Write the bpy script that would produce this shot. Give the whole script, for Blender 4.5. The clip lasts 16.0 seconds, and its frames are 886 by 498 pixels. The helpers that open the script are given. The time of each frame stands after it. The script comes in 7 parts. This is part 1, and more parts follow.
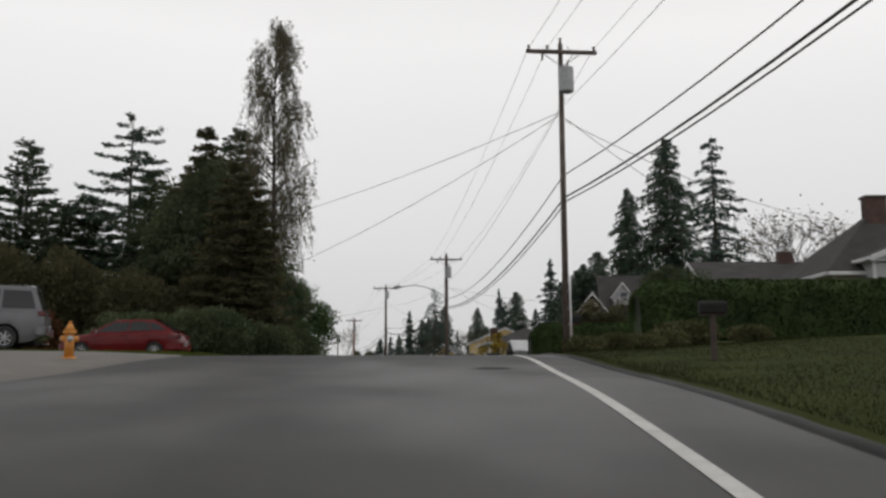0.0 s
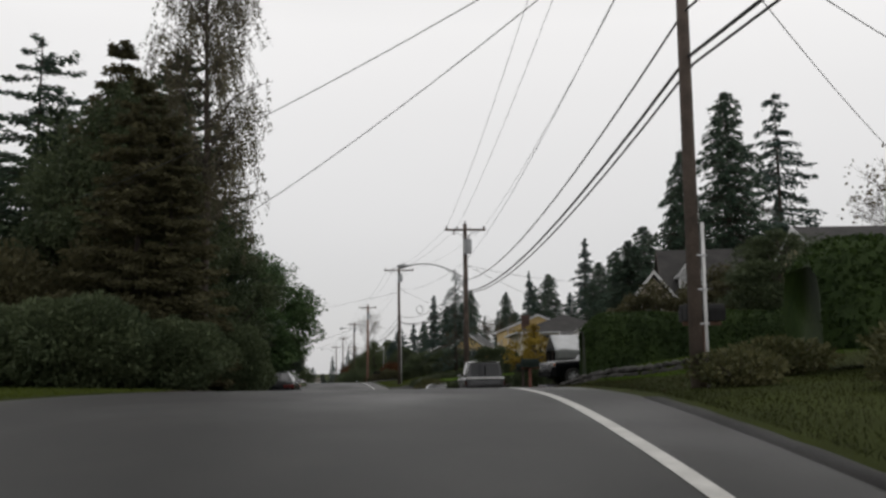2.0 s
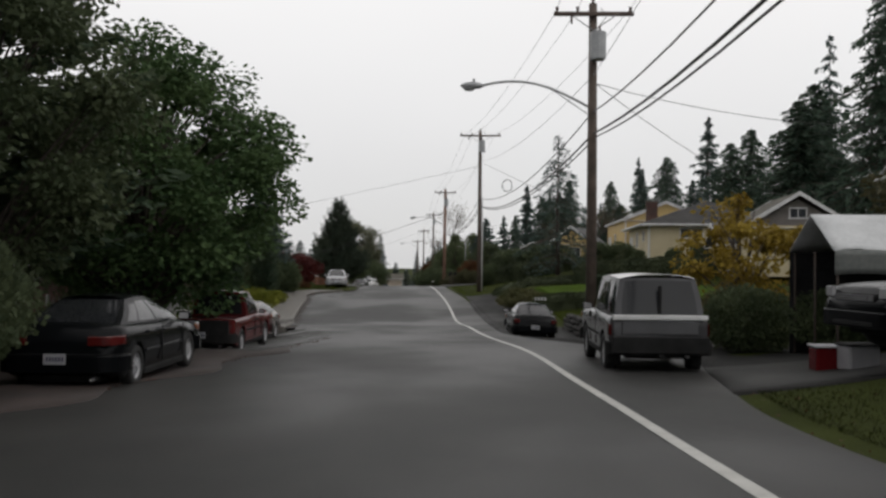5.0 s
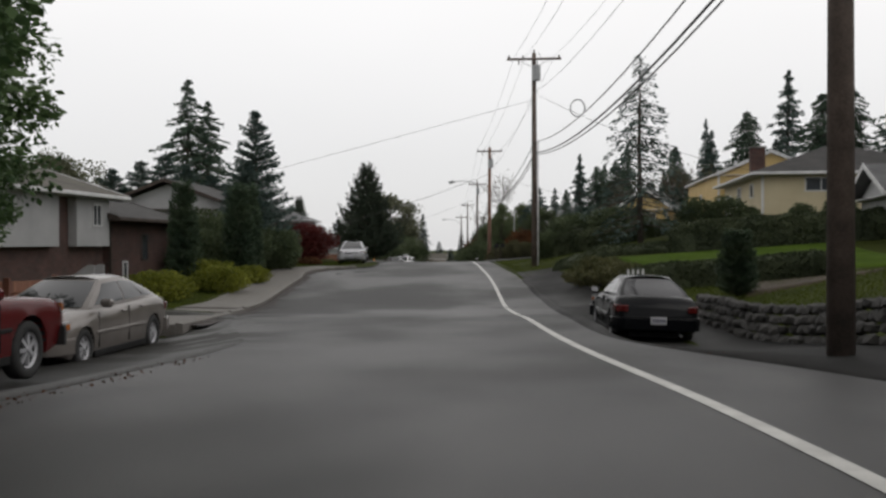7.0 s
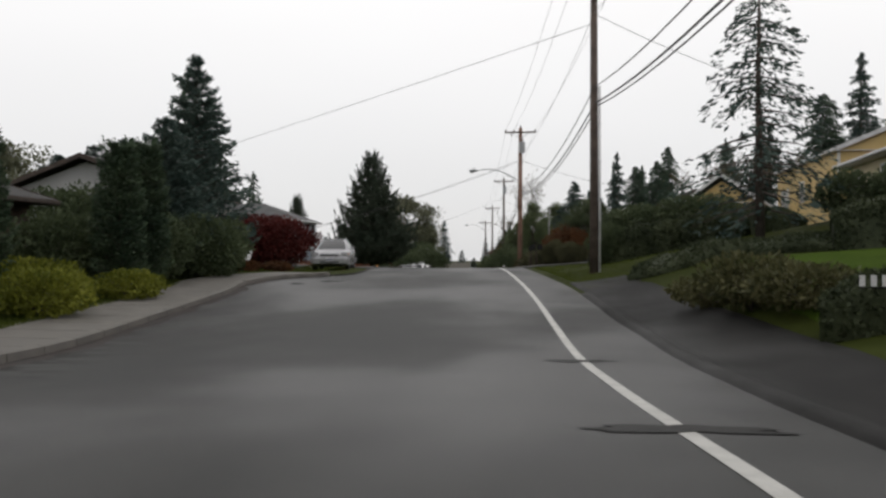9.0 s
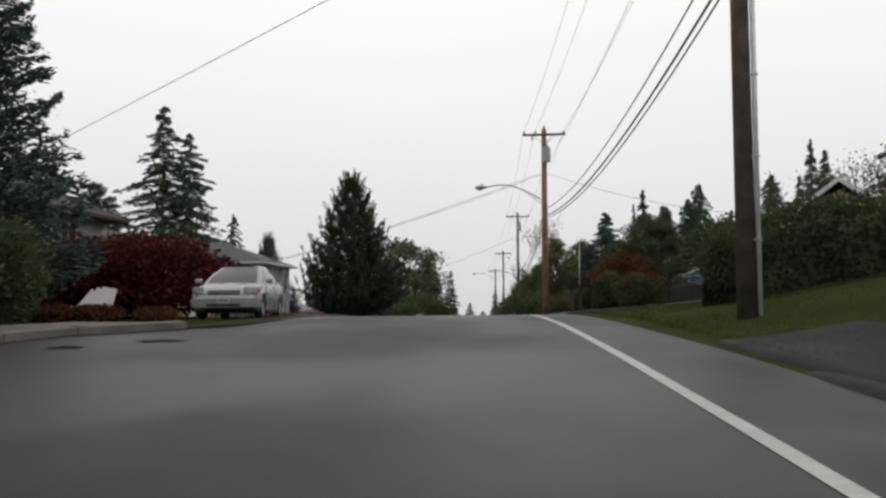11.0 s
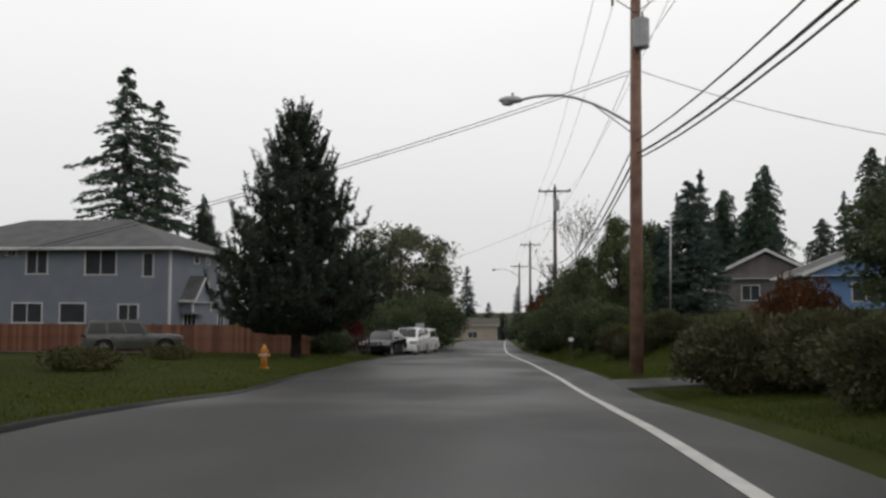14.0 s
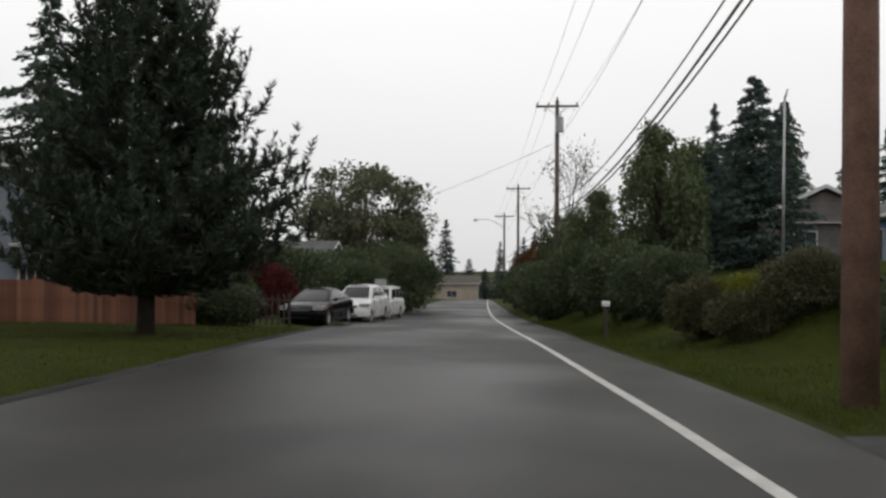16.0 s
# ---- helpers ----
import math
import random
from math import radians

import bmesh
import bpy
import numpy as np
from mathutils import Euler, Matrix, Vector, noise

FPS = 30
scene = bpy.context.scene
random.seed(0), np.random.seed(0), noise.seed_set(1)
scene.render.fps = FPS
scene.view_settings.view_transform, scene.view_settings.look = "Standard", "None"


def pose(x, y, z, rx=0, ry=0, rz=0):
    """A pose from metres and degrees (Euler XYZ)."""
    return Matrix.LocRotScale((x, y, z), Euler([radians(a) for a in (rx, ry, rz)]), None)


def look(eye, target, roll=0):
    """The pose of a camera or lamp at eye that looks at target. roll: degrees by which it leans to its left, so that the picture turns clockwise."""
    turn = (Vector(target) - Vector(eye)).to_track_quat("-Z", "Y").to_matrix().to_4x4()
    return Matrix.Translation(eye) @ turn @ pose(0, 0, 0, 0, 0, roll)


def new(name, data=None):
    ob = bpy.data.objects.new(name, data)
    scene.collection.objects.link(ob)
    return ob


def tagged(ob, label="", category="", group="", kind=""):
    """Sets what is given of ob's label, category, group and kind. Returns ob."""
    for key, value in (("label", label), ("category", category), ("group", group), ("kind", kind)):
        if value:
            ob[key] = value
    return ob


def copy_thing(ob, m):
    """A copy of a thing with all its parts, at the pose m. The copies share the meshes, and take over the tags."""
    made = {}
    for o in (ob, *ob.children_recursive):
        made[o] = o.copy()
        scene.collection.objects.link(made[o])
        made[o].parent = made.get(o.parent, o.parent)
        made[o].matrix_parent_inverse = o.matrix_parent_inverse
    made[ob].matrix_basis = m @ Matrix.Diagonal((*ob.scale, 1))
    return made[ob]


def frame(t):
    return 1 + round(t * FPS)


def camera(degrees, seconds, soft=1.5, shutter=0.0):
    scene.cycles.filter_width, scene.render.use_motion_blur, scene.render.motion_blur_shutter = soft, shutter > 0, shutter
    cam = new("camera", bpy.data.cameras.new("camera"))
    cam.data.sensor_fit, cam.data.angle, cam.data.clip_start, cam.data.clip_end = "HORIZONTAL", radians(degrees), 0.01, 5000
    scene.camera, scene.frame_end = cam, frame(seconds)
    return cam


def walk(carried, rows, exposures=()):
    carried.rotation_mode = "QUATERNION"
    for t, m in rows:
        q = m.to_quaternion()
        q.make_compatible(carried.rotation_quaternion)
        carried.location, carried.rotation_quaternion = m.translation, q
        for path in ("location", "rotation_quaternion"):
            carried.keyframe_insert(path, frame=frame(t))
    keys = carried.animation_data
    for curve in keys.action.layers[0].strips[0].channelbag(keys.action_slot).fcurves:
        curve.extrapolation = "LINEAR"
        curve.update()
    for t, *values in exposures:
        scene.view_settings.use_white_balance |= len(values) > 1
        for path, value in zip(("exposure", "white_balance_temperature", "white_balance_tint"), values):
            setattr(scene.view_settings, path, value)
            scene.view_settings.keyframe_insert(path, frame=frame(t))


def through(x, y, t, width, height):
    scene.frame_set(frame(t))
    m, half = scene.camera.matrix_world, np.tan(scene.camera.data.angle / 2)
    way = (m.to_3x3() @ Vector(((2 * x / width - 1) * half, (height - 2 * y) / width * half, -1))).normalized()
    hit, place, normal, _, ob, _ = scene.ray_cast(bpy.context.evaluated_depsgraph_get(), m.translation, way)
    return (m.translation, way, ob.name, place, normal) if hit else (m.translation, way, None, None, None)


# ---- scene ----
cam = camera(49.516, 16.0, soft=2.7, shutter=0.0)

# seconds, eye, heading to the right of +y, tilt up, lean (degrees)
PATH = [
    (0.0, -0.021, -0.000, 1.253, 5.465, 7.838, -0.258),
    (0.5, 0.606, 4.425, 1.672, 5.228, 7.905, -0.778),
    (1.0, 1.119, 8.389, 2.000, 4.797, 7.890, -0.349),
    (1.5, 1.758, 12.437, 2.209, 4.346, 7.320, -0.453),
    (2.0, 2.122, 16.270, 2.475, 3.781, 6.941, -0.634),
    (2.5, 2.547, 20.431, 2.791, 3.072, 6.504, -1.123),
    (3.0, 2.835, 24.746, 2.973, 2.214, 5.247, 0.174),
    (3.5, 3.133, 29.278, 3.081, 1.389, 4.049, 0.630),
    (4.0, 3.341, 33.625, 3.047, 0.440, 2.694, 0.529),
    (4.5, 3.525, 38.156, 2.984, -0.615, 1.603, 0.759),
    (5.0, 3.525, 42.899, 2.878, -1.763, 0.757, 0.517),
    (5.2, 3.542, 44.566, 2.749, -2.327, 0.731, -0.183),
    (6.0, 3.478, 51.300, 2.324, -3.196, 0.281, 0.000),
    (6.7, 3.284, 57.331, 2.053, -4.066, -0.113, 0.000),
    (7.3, 3.086, 62.637, 1.930, -4.910, -0.450, -0.170),
    (7.5, 3.002, 64.441, 1.912, -5.057, -0.182, -0.020),
    (8.0, 2.702, 68.952, 1.695, -5.809, -0.528, -0.180),
    (8.2, 2.605, 70.624, 1.568, -5.952, -0.458, -0.124),
    (8.9, 2.242, 76.763, 1.419, -5.995, 0.199, 0.000),
    (9.6, 1.780, 83.226, 1.235, -6.126, 0.857, 0.000),
    (10.3, 1.279, 89.913, 0.893, -6.344, 1.515, -0.113),
    (10.5, 1.146, 91.854, 0.811, -6.500, 2.297, -0.144),
    (11.0, 0.785, 96.895, 0.891, -6.503, 3.609, -0.445),
    (11.5, 0.488, 101.435, 1.016, -6.399, 4.900, -0.375),
    (12.0, 0.102, 105.781, 1.184, -6.519, 6.052, 0.013),
    (12.5, -0.172, 110.138, 1.416, -6.908, 6.169, -0.067),
    (13.0, -0.597, 114.484, 1.623, -7.422, 5.469, 0.312),
    (13.5, -1.060, 118.709, 1.675, -7.627, 4.471, 0.099),
    (14.0, -1.427, 123.147, 1.767, -7.670, 3.378, 0.206),
    (14.5, -1.808, 127.319, 1.736, -7.409, 2.306, 1.115),
    (15.0, -2.203, 131.711, 1.664, -7.276, 1.257, 0.171),
    (15.5, -2.613, 136.059, 1.500, -6.920, 1.134, -0.414),
    (16.0, -2.911, 140.060, 1.325, -6.509, 0.918, 0.300),
]


def aim(x, y, z, heading, tilt, lean):
    a, b = radians(heading), radians(tilt)
    way = Vector((math.sin(a) * math.cos(b), math.cos(a) * math.cos(b), math.sin(b)))
    eye = Vector((x, y, z))
    return look(eye, eye + way * 20, lean)


walk(cam, [(r[0], aim(*r[1:])) for r in PATH], [(0.0, -0.08), (1.5, -0.08), (3.0, -0.02), (4.5, 0.05), (5.2, 0.08), (7.3, 0.2), (8.2, 0.22), (10.3, 0.16), (11.5, 0.08), (12.5, 0.0), (13.5, 0.05), (14.5, 0.15), (15.5, 0.2), (16.0, 0.2)])

# ---- light: a closed overcast sky with a very wide weak sun ----
world = bpy.data.worlds.new("overcast")
scene.world = world
world.use_nodes = True
wn, wl = world.node_tree.nodes, world.node_tree.links
wn.clear()
w_out = wn.new("ShaderNodeOutputWorld")
w_bg = wn.new("ShaderNodeBackground")
w_sky = wn.new("ShaderNodeTexSky")
w_sky.sky_type = "NISHITA"
w_sky.sun_disc = False
w_sky.sun_elevation = radians(38)
w_sky.sun_rotation = radians(150)
w_scale = wn.new("ShaderNodeVectorMath")
w_scale.operation = "SCALE"
w_scale.inputs[3].default_value = 0.06
wl.new(w_sky.outputs[0], w_scale.inputs[0])
w_tc = wn.new("ShaderNodeTexCoord")
w_map = wn.new("ShaderNodeMapping")
w_map.inputs[3].default_value = (1.0, 1.0, 3.0)
w_noise = wn.new("ShaderNodeTexNoise")
w_noise.inputs["Scale"].default_value = 1.6
w_noise.inputs["Detail"].default_value = 3
wl.new(w_tc.outputs["Generated"], w_map.inputs[0])
wl.new(w_map.outputs[0], w_noise.inputs[0])
w_sep = wn.new("ShaderNodeSeparateXYZ")
wl.new(w_tc.outputs["Generated"], w_sep.inputs[0])
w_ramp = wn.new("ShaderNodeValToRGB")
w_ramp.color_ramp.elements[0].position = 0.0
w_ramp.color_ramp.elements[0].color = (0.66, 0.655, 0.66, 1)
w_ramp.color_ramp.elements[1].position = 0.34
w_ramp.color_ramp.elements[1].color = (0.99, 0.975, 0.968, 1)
# sky dimmed overhead, out of view, to weaken the light on the ground
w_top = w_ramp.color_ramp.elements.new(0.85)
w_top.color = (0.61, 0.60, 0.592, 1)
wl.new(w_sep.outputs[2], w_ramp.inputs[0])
w_cloud = wn.new("ShaderNodeMapRange")
w_cloud.inputs["To Min"].default_value = 0.93
w_cloud.inputs["To Max"].default_value = 1.05
wl.new(w_noise.outputs[0], w_cloud.inputs[0])
w_mul = wn.new("ShaderNodeVectorMath")
w_mul.operation = "SCALE"
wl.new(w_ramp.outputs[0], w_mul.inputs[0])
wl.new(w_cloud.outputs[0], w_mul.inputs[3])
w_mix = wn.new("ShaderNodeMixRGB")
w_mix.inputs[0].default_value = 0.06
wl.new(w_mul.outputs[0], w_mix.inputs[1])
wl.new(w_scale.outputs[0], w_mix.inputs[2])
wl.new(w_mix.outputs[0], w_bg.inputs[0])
w_bg.inputs[1].default_value = 1.0
wl.new(w_bg.outputs[0], w_out.inputs[0])

sun = new("sun", bpy.data.lights.new("sun", "SUN"))
sun.data.energy = 0.5
sun.data.angle = radians(40)
sun.data.color = (1.0, 0.97, 0.93)
sun.matrix_world = look((60, 40, 100), (0, 60, 0))
scene.view_settings.exposure = 0.0


# ---- materials ----
def material(name, dark, light, scale=4.0, rough=0.8, rough2=None, bump=0.2, fine=60.0, metal=0.0, spec=0.5, coat=0.0, island=0.0, objvar=0.0, along=1.0):
    """Two-scale noise between two colours, with grain bump."""
    m = bpy.data.materials.new(name)
    m.use_nodes = True
    n, l = m.node_tree.nodes, m.node_tree.links
    b = n["Principled BSDF"]
    tc = n.new("ShaderNodeTexCoord")
    big = n.new("ShaderNodeTexNoise")
    big.inputs["Scale"].default_value, big.inputs["Detail"].default_value = scale, 4
    small = n.new("ShaderNodeTexNoise")
    small.inputs["Scale"].default_value, small.inputs["Detail"].default_value = fine, 3
    if along == 1.0:
        l.new(tc.outputs["Object"], big.inputs[0])
    else:
        mp = n.new("ShaderNodeMapping")
        mp.inputs[3].default_value = (1.0, along, 1.0)
        l.new(tc.outputs["Object"], mp.inputs[0])
        l.new(mp.outputs[0], big.inputs[0])
    l.new(tc.outputs["Object"], small.inputs[0])
    add = n.new("ShaderNodeMath")
    add.operation = "MULTIPLY_ADD"
    l.new(small.outputs[0], add.inputs[0])
    add.inputs[1].default_value = 0.5
    l.new(big.outputs[0], add.inputs[2])
    last = add.outputs[0]
    if island or objvar:
        src = n.new("ShaderNodeNewGeometry").outputs["Random Per Island"] if island else n.new("ShaderNodeObjectInfo").outputs["Random"]
        k = n.new("ShaderNodeMath")
        k.operation = "MULTIPLY_ADD"
        l.new(src, k.inputs[0])
        k.inputs[1].default_value = island or objvar
        l.new(last, k.inputs[2])
        sub = n.new("ShaderNodeMath")
        sub.operation = "SUBTRACT"
        l.new(k.outputs[0], sub.inputs[0])
        sub.inputs[1].default_value = (island or objvar) / 2
        last = sub.outputs[0]
    ramp = n.new("ShaderNodeValToRGB")
    ramp.color_ramp.elements[0].position, ramp.color_ramp.elements[1].position = 0.5, 1.0
    ramp.color_ramp.elements[0].color, ramp.color_ramp.elements[1].color = (*dark, 1), (*light, 1)
    l.new(last, ramp.inputs[0])
    l.new(ramp.outputs[0], b.inputs["Base Color"])
    b.inputs["Metallic"].default_value = metal
    b.inputs["Specular IOR Level"].default_value = spec
    b.inputs["Coat Weight"].default_value = coat
    b.inputs["Coat Roughness"].default_value = 0.08
    if rough2 is None:
        b.inputs["Roughness"].default_value = rough
    else:
        rr = n.new("ShaderNodeMapRange")
        rr.inputs["From Min"].default_value, rr.inputs["From Max"].default_value = 0.35, 0.65
        rr.inputs["To Min"].default_value, rr.inputs["To Max"].default_value = rough, rough2
        l.new(big.outputs[0], rr.inputs[0])
        l.new(rr.outputs[0], b.inputs["Roughness"])
    if bump:
        bp = n.new("ShaderNodeBump")
        bp.inputs["Strength"].default_value = bump
        bp.inputs["Distance"].default_value = 0.01
        l.new(small.outputs[0], bp.inputs["Height"])
        l.new(bp.outputs[0], b.inputs["Normal"])
    return m


def leaf_material(name, dark, light, through=0.25, vary=0.28):
    m = material(name, dark, light, scale=0.7, rough=0.55, bump=0, fine=9.0, island=vary, spec=0.12)
    n, l = m.node_tree.nodes, m.node_tree.links
    b, out = n["Principled BSDF"], n["Material Output"]
    tr = n.new("ShaderNodeBsdfTranslucent")
    mix = n.new("ShaderNodeMixShader")
    mix.inputs[0].default_value = through
    ramp = [k for k in n if k.type == "VALTORGB"][0]
    l.new(ramp.outputs[0], tr.inputs[0])
    l.new(b.outputs[0], mix.inputs[1])
    l.new(tr.outputs[0], mix.inputs[2])
    l.new(mix.outputs[0], out.inputs[0])
    return m


def striped(m, scale, depth, axis="Z", kind="SAW"):
    """Adds horizontal courses (siding laps, shingle rows) to a material's bump."""
    n, l = m.node_tree.nodes, m.node_tree.links
    b = n["Principled BSDF"]
    tc = n.new("ShaderNodeTexCoord")
    wv = n.new("ShaderNodeTexWave")
    wv.bands_direction, wv.wave_profile = axis, kind
    wv.inputs["Scale"].default_value = scale
    l.new(tc.outputs["Object"], wv.inputs[0])
    bp = n.new("ShaderNodeBump")
    bp.inputs["Strength"].default_value, bp.inputs["Distance"].default_value = 0.8, depth
    l.new(wv.outputs["Fac"], bp.inputs["Height"])
    if b.inputs["Normal"].links:
        l.new(b.inputs["Normal"].links[0].from_socket, bp.inputs["Normal"])
    l.new(bp.outputs[0], b.inputs["Normal"])
    return m


def glass(name, tint, spec=0.5):
    m = material(name, tint, tuple(c * 1.4 for c in tint), scale=1.5, rough=0.06, bump=0, spec=spec)
    return m


M = {}
def asphalt(name, dark, light, rough, spec=0.22, dirt=True):
    """Worn wet asphalt: broad damp areas, grain, and wet grime that gathers by the widened stretch."""
    m = bpy.data.materials.new(name)
    m.use_nodes = True
    n, l = m.node_tree.nodes, m.node_tree.links
    b = n["Principled BSDF"]
    tc = n.new("ShaderNodeTexCoord")

    def noise_at(scale, detail, stretch, rough_=0.55):
        mp = n.new("ShaderNodeMapping")
        mp.inputs[3].default_value = stretch
        l.new(tc.outputs["Object"], mp.inputs[0])
        t = n.new("ShaderNodeTexNoise")
        t.inputs["Scale"].default_value, t.inputs["Detail"].default_value, t.inputs["Roughness"].default_value = scale, detail, rough_
        l.new(mp.outputs[0], t.inputs[0])
        return t.outputs[0]

    def maths(op, a, c, clamp=False):
        k = n.new("ShaderNodeMath")
        k.operation, k.use_clamp = op, clamp
        for q, v in enumerate((a, c)):
            if isinstance(v, (int, float)):
                k.inputs[q].default_value = v
            else:
                l.new(v, k.inputs[q])
        return k.outputs[0]

    def ramped(v, a, c, lo, hi):
        k = n.new("ShaderNodeMapRange")
        k.interpolation_type = "SMOOTHSTEP"
        for q, x in zip(("From Min", "From Max", "To Min", "To Max"), (a, c, lo, hi)):
            k.inputs[q].default_value = x
        l.new(v, k.inputs[0])
        return k.outputs[0]

    broad = noise_at(0.16, 3, (1.0, 0.55, 1.0))
    mid = noise_at(1.1, 5, (1.0, 0.6, 1.0), 0.62)
    grain = noise_at(75.0, 3, (1.0, 1.0, 1.0))
    tone = maths("ADD", maths("MULTIPLY", broad, 0.5), maths("ADD", maths("MULTIPLY", mid, 0.3), maths("MULTIPLY", grain, 0.2)))
    mix = n.new("ShaderNodeMixRGB")
    mix.inputs[1].default_value, mix.inputs[2].default_value = (*dark, 1), (*light, 1)
    l.new(ramped(tone, 0.36, 0.64, 0, 1), mix.inputs[0])
    col = mix.outputs[0]
    wet = ramped(broad, 0.35, 0.68, 0.0, 1.0)
    r = ramped(wet, 0, 1, rough[1], rough[0])
    if dirt:
        sp = n.new("ShaderNodeSeparateXYZ")
        l.new(tc.outputs["Object"], sp.inputs[0])
        streak = noise_at(1.0, 6, (0.5, 1.1, 1.0), 0.62)
        along = maths("MULTIPLY", ramped(sp.outputs[1], 71, 78, 0, 1), ramped(sp.outputs[1], 92, 116, 1, 0.35))
        lean = maths("ADD", sp.outputs[0], maths("MULTIPLY", maths("SUBTRACT", sp.outputs[1], 78), 0.24))
        side = ramped(lean, -3.0, -0.7, 1, 0)
        past = ramped(sp.outputs[1], 113, 119, 1, 0)
        mask = maths("MULTIPLY", maths("MULTIPLY", ramped(streak, 0.47, 0.545, 0, 1), along), maths("MULTIPLY", side, past), True)
        dm = n.new("ShaderNodeMixRGB")
        dm.inputs[2].default_value = (0.0135, 0.0125, 0.0095, 1)
        l.new(mask, dm.inputs[0])
        l.new(col, dm.inputs[1])
        col = dm.outputs[0]
        r = maths("ADD", r, maths("MULTIPLY", mask, 0.25))
    l.new(col, b.inputs["Base Color"])
    l.new(r, b.inputs["Roughness"])
    b.inputs["Specular IOR Level"].default_value = spec
    bp = n.new("ShaderNodeBump")
    bp.inputs["Strength"].default_value, bp.inputs["Distance"].default_value = 0.5, 0.008
    l.new(grain, bp.inputs["Height"])
    l.new(bp.outputs[0], b.inputs["Normal"])
    return m


M["asphalt"] = asphalt("wet_asphalt", (0.021, 0.021, 0.0205), (0.043, 0.042, 0.040), (0.44, 0.6), 0.2)
M["patch"] = asphalt("asphalt_patch", (0.014, 0.014, 0.0135), (0.032, 0.031, 0.03), (0.55, 0.75), 0.1)
M["shoulder"] = asphalt("shoulder_asphalt", (0.0145, 0.0142, 0.0135), (0.03, 0.0292, 0.0275), (0.46, 0.64), 0.18)
M["leaf_litter"] = material("leaf_litter", (0.012, 0.009, 0.008), (0.034, 0.02, 0.016), scale=2.0, rough=0.75, bump=0.8, fine=40)
M["paint"] = material("road_paint", (0.36, 0.355, 0.335), (0.56, 0.55, 0.52), scale=3, rough=0.5, bump=0.3, fine=45)
M["concrete"] = material("concrete", (0.09, 0.084, 0.076), (0.19, 0.178, 0.162), scale=1.6, rough=0.6, rough2=0.85, bump=0.4, fine=40, spec=0.3)
M["grass"] = material("grass_ground", (0.02, 0.026, 0.005), (0.042, 0.052, 0.01), scale=0.5, rough=0.9, bump=1.0, fine=25, spec=0.05)
M["blade"] = leaf_material("grass_blade", (0.048, 0.066, 0.01), (0.092, 0.115, 0.02), 0.35, 0.12)
M["lawn"] = leaf_material("lawn_blade", (0.05, 0.09, 0.01), (0.085, 0.14, 0.02), 0.4, 0.12)
M["lawn_ground"] = material("lawn_ground", (0.032, 0.055, 0.007), (0.062, 0.098, 0.014), scale=0.8, rough=0.95, bump=1.0, fine=25, spec=0.03)
M["soil"] = material("soil", (0.025, 0.018, 0.013), (0.07, 0.05, 0.035), scale=2, rough=0.9, bump=1, fine=25)
M["wood_pole"] = material("weathered_pole_wood", (0.05, 0.038, 0.032), (0.14, 0.105, 0.085), scale=2.5, rough=0.85, bump=0.6, fine=30)
M["wood_pole_red"] = material("creosoted_pole_wood", (0.13, 0.07, 0.05), (0.3, 0.18, 0.135), scale=2.5, rough=0.85, bump=0.6, fine=30)
M["wire"] = material("black_cable", (0.012, 0.012, 0.012), (0.03, 0.03, 0.03), rough=0.6, bump=0)
M["thinwire"] = material("grey_conductor", (0.12, 0.12, 0.13), (0.2, 0.2, 0.21), rough=0.5, bump=0, metal=0.4)
M["galv"] = material("galvanised_steel", (0.3, 0.3, 0.31), (0.5, 0.5, 0.51), scale=5, rough=0.45, bump=0.1, metal=0.6)
M["can"] = material("grey_enamel", (0.28, 0.29, 0.3), (0.42, 0.43, 0.44), scale=4, rough=0.5, bump=0.05)
M["pvc"] = material("white_conduit", (0.5, 0.5, 0.5), (0.72, 0.72, 0.72), scale=4, rough=0.5, bump=0.05)
M["porcelain"] = material("brown_porcelain", (0.05, 0.03, 0.025), (0.1, 0.07, 0.06), rough=0.2, bump=0)
M["bark"] = material("bark", (0.03, 0.024, 0.02), (0.09, 0.07, 0.058), scale=4, rough=0.9, bump=1, fine=25)
M["birch_bark"] = material("birch_bark", (0.16, 0.15, 0.14), (0.45, 0.43, 0.4), scale=5, rough=0.8, bump=0.6, fine=25)
M["fir"] = leaf_material("fir_needles", (0.026, 0.049, 0.037), (0.077, 0.110, 0.073), 0.12)
M["spruce"] = leaf_material("spruce_needles", (0.034, 0.059, 0.054), (0.085, 0.117, 0.098), 0.12)
M["pine"] = leaf_material("pine_needles", (0.03, 0.042, 0.03), (0.055, 0.07, 0.048), 0.12, 0.06)
M["cypress"] = leaf_material("cypress_sprays", (0.029, 0.051, 0.033), (0.081, 0.110, 0.061), 0.15)
M["olive_leaf"] = leaf_material("olive_brown_leaves", (0.056, 0.049, 0.029), (0.128, 0.107, 0.054), 0.25)
M["box_leaf"] = leaf_material("dark_hedge_leaves", (0.025, 0.035, 0.019), (0.076, 0.09, 0.047), 0.2)
M["tawny_leaf"] = leaf_material("tawny_brown_leaves", (0.052, 0.051, 0.028), (0.115, 0.106, 0.055), 0.35, 0.2)
# oak leaf tone lifted to stand in for haze over the distant tree
M["oak_leaf"] = leaf_material("olive_green_leaves", (0.075, 0.082, 0.054), (0.155, 0.16, 0.096), 0.3)
# much darker grass tone, used for the first stretch of right verge
M["verge_blade"] = leaf_material("dark_verge_grass", (0.0145, 0.018, 0.005), (0.028, 0.033, 0.008), 0.3, 0.1)
M["birch_leaf"] = leaf_material("birch_leaves", (0.065, 0.06, 0.04), (0.175, 0.16, 0.1), 0.35)
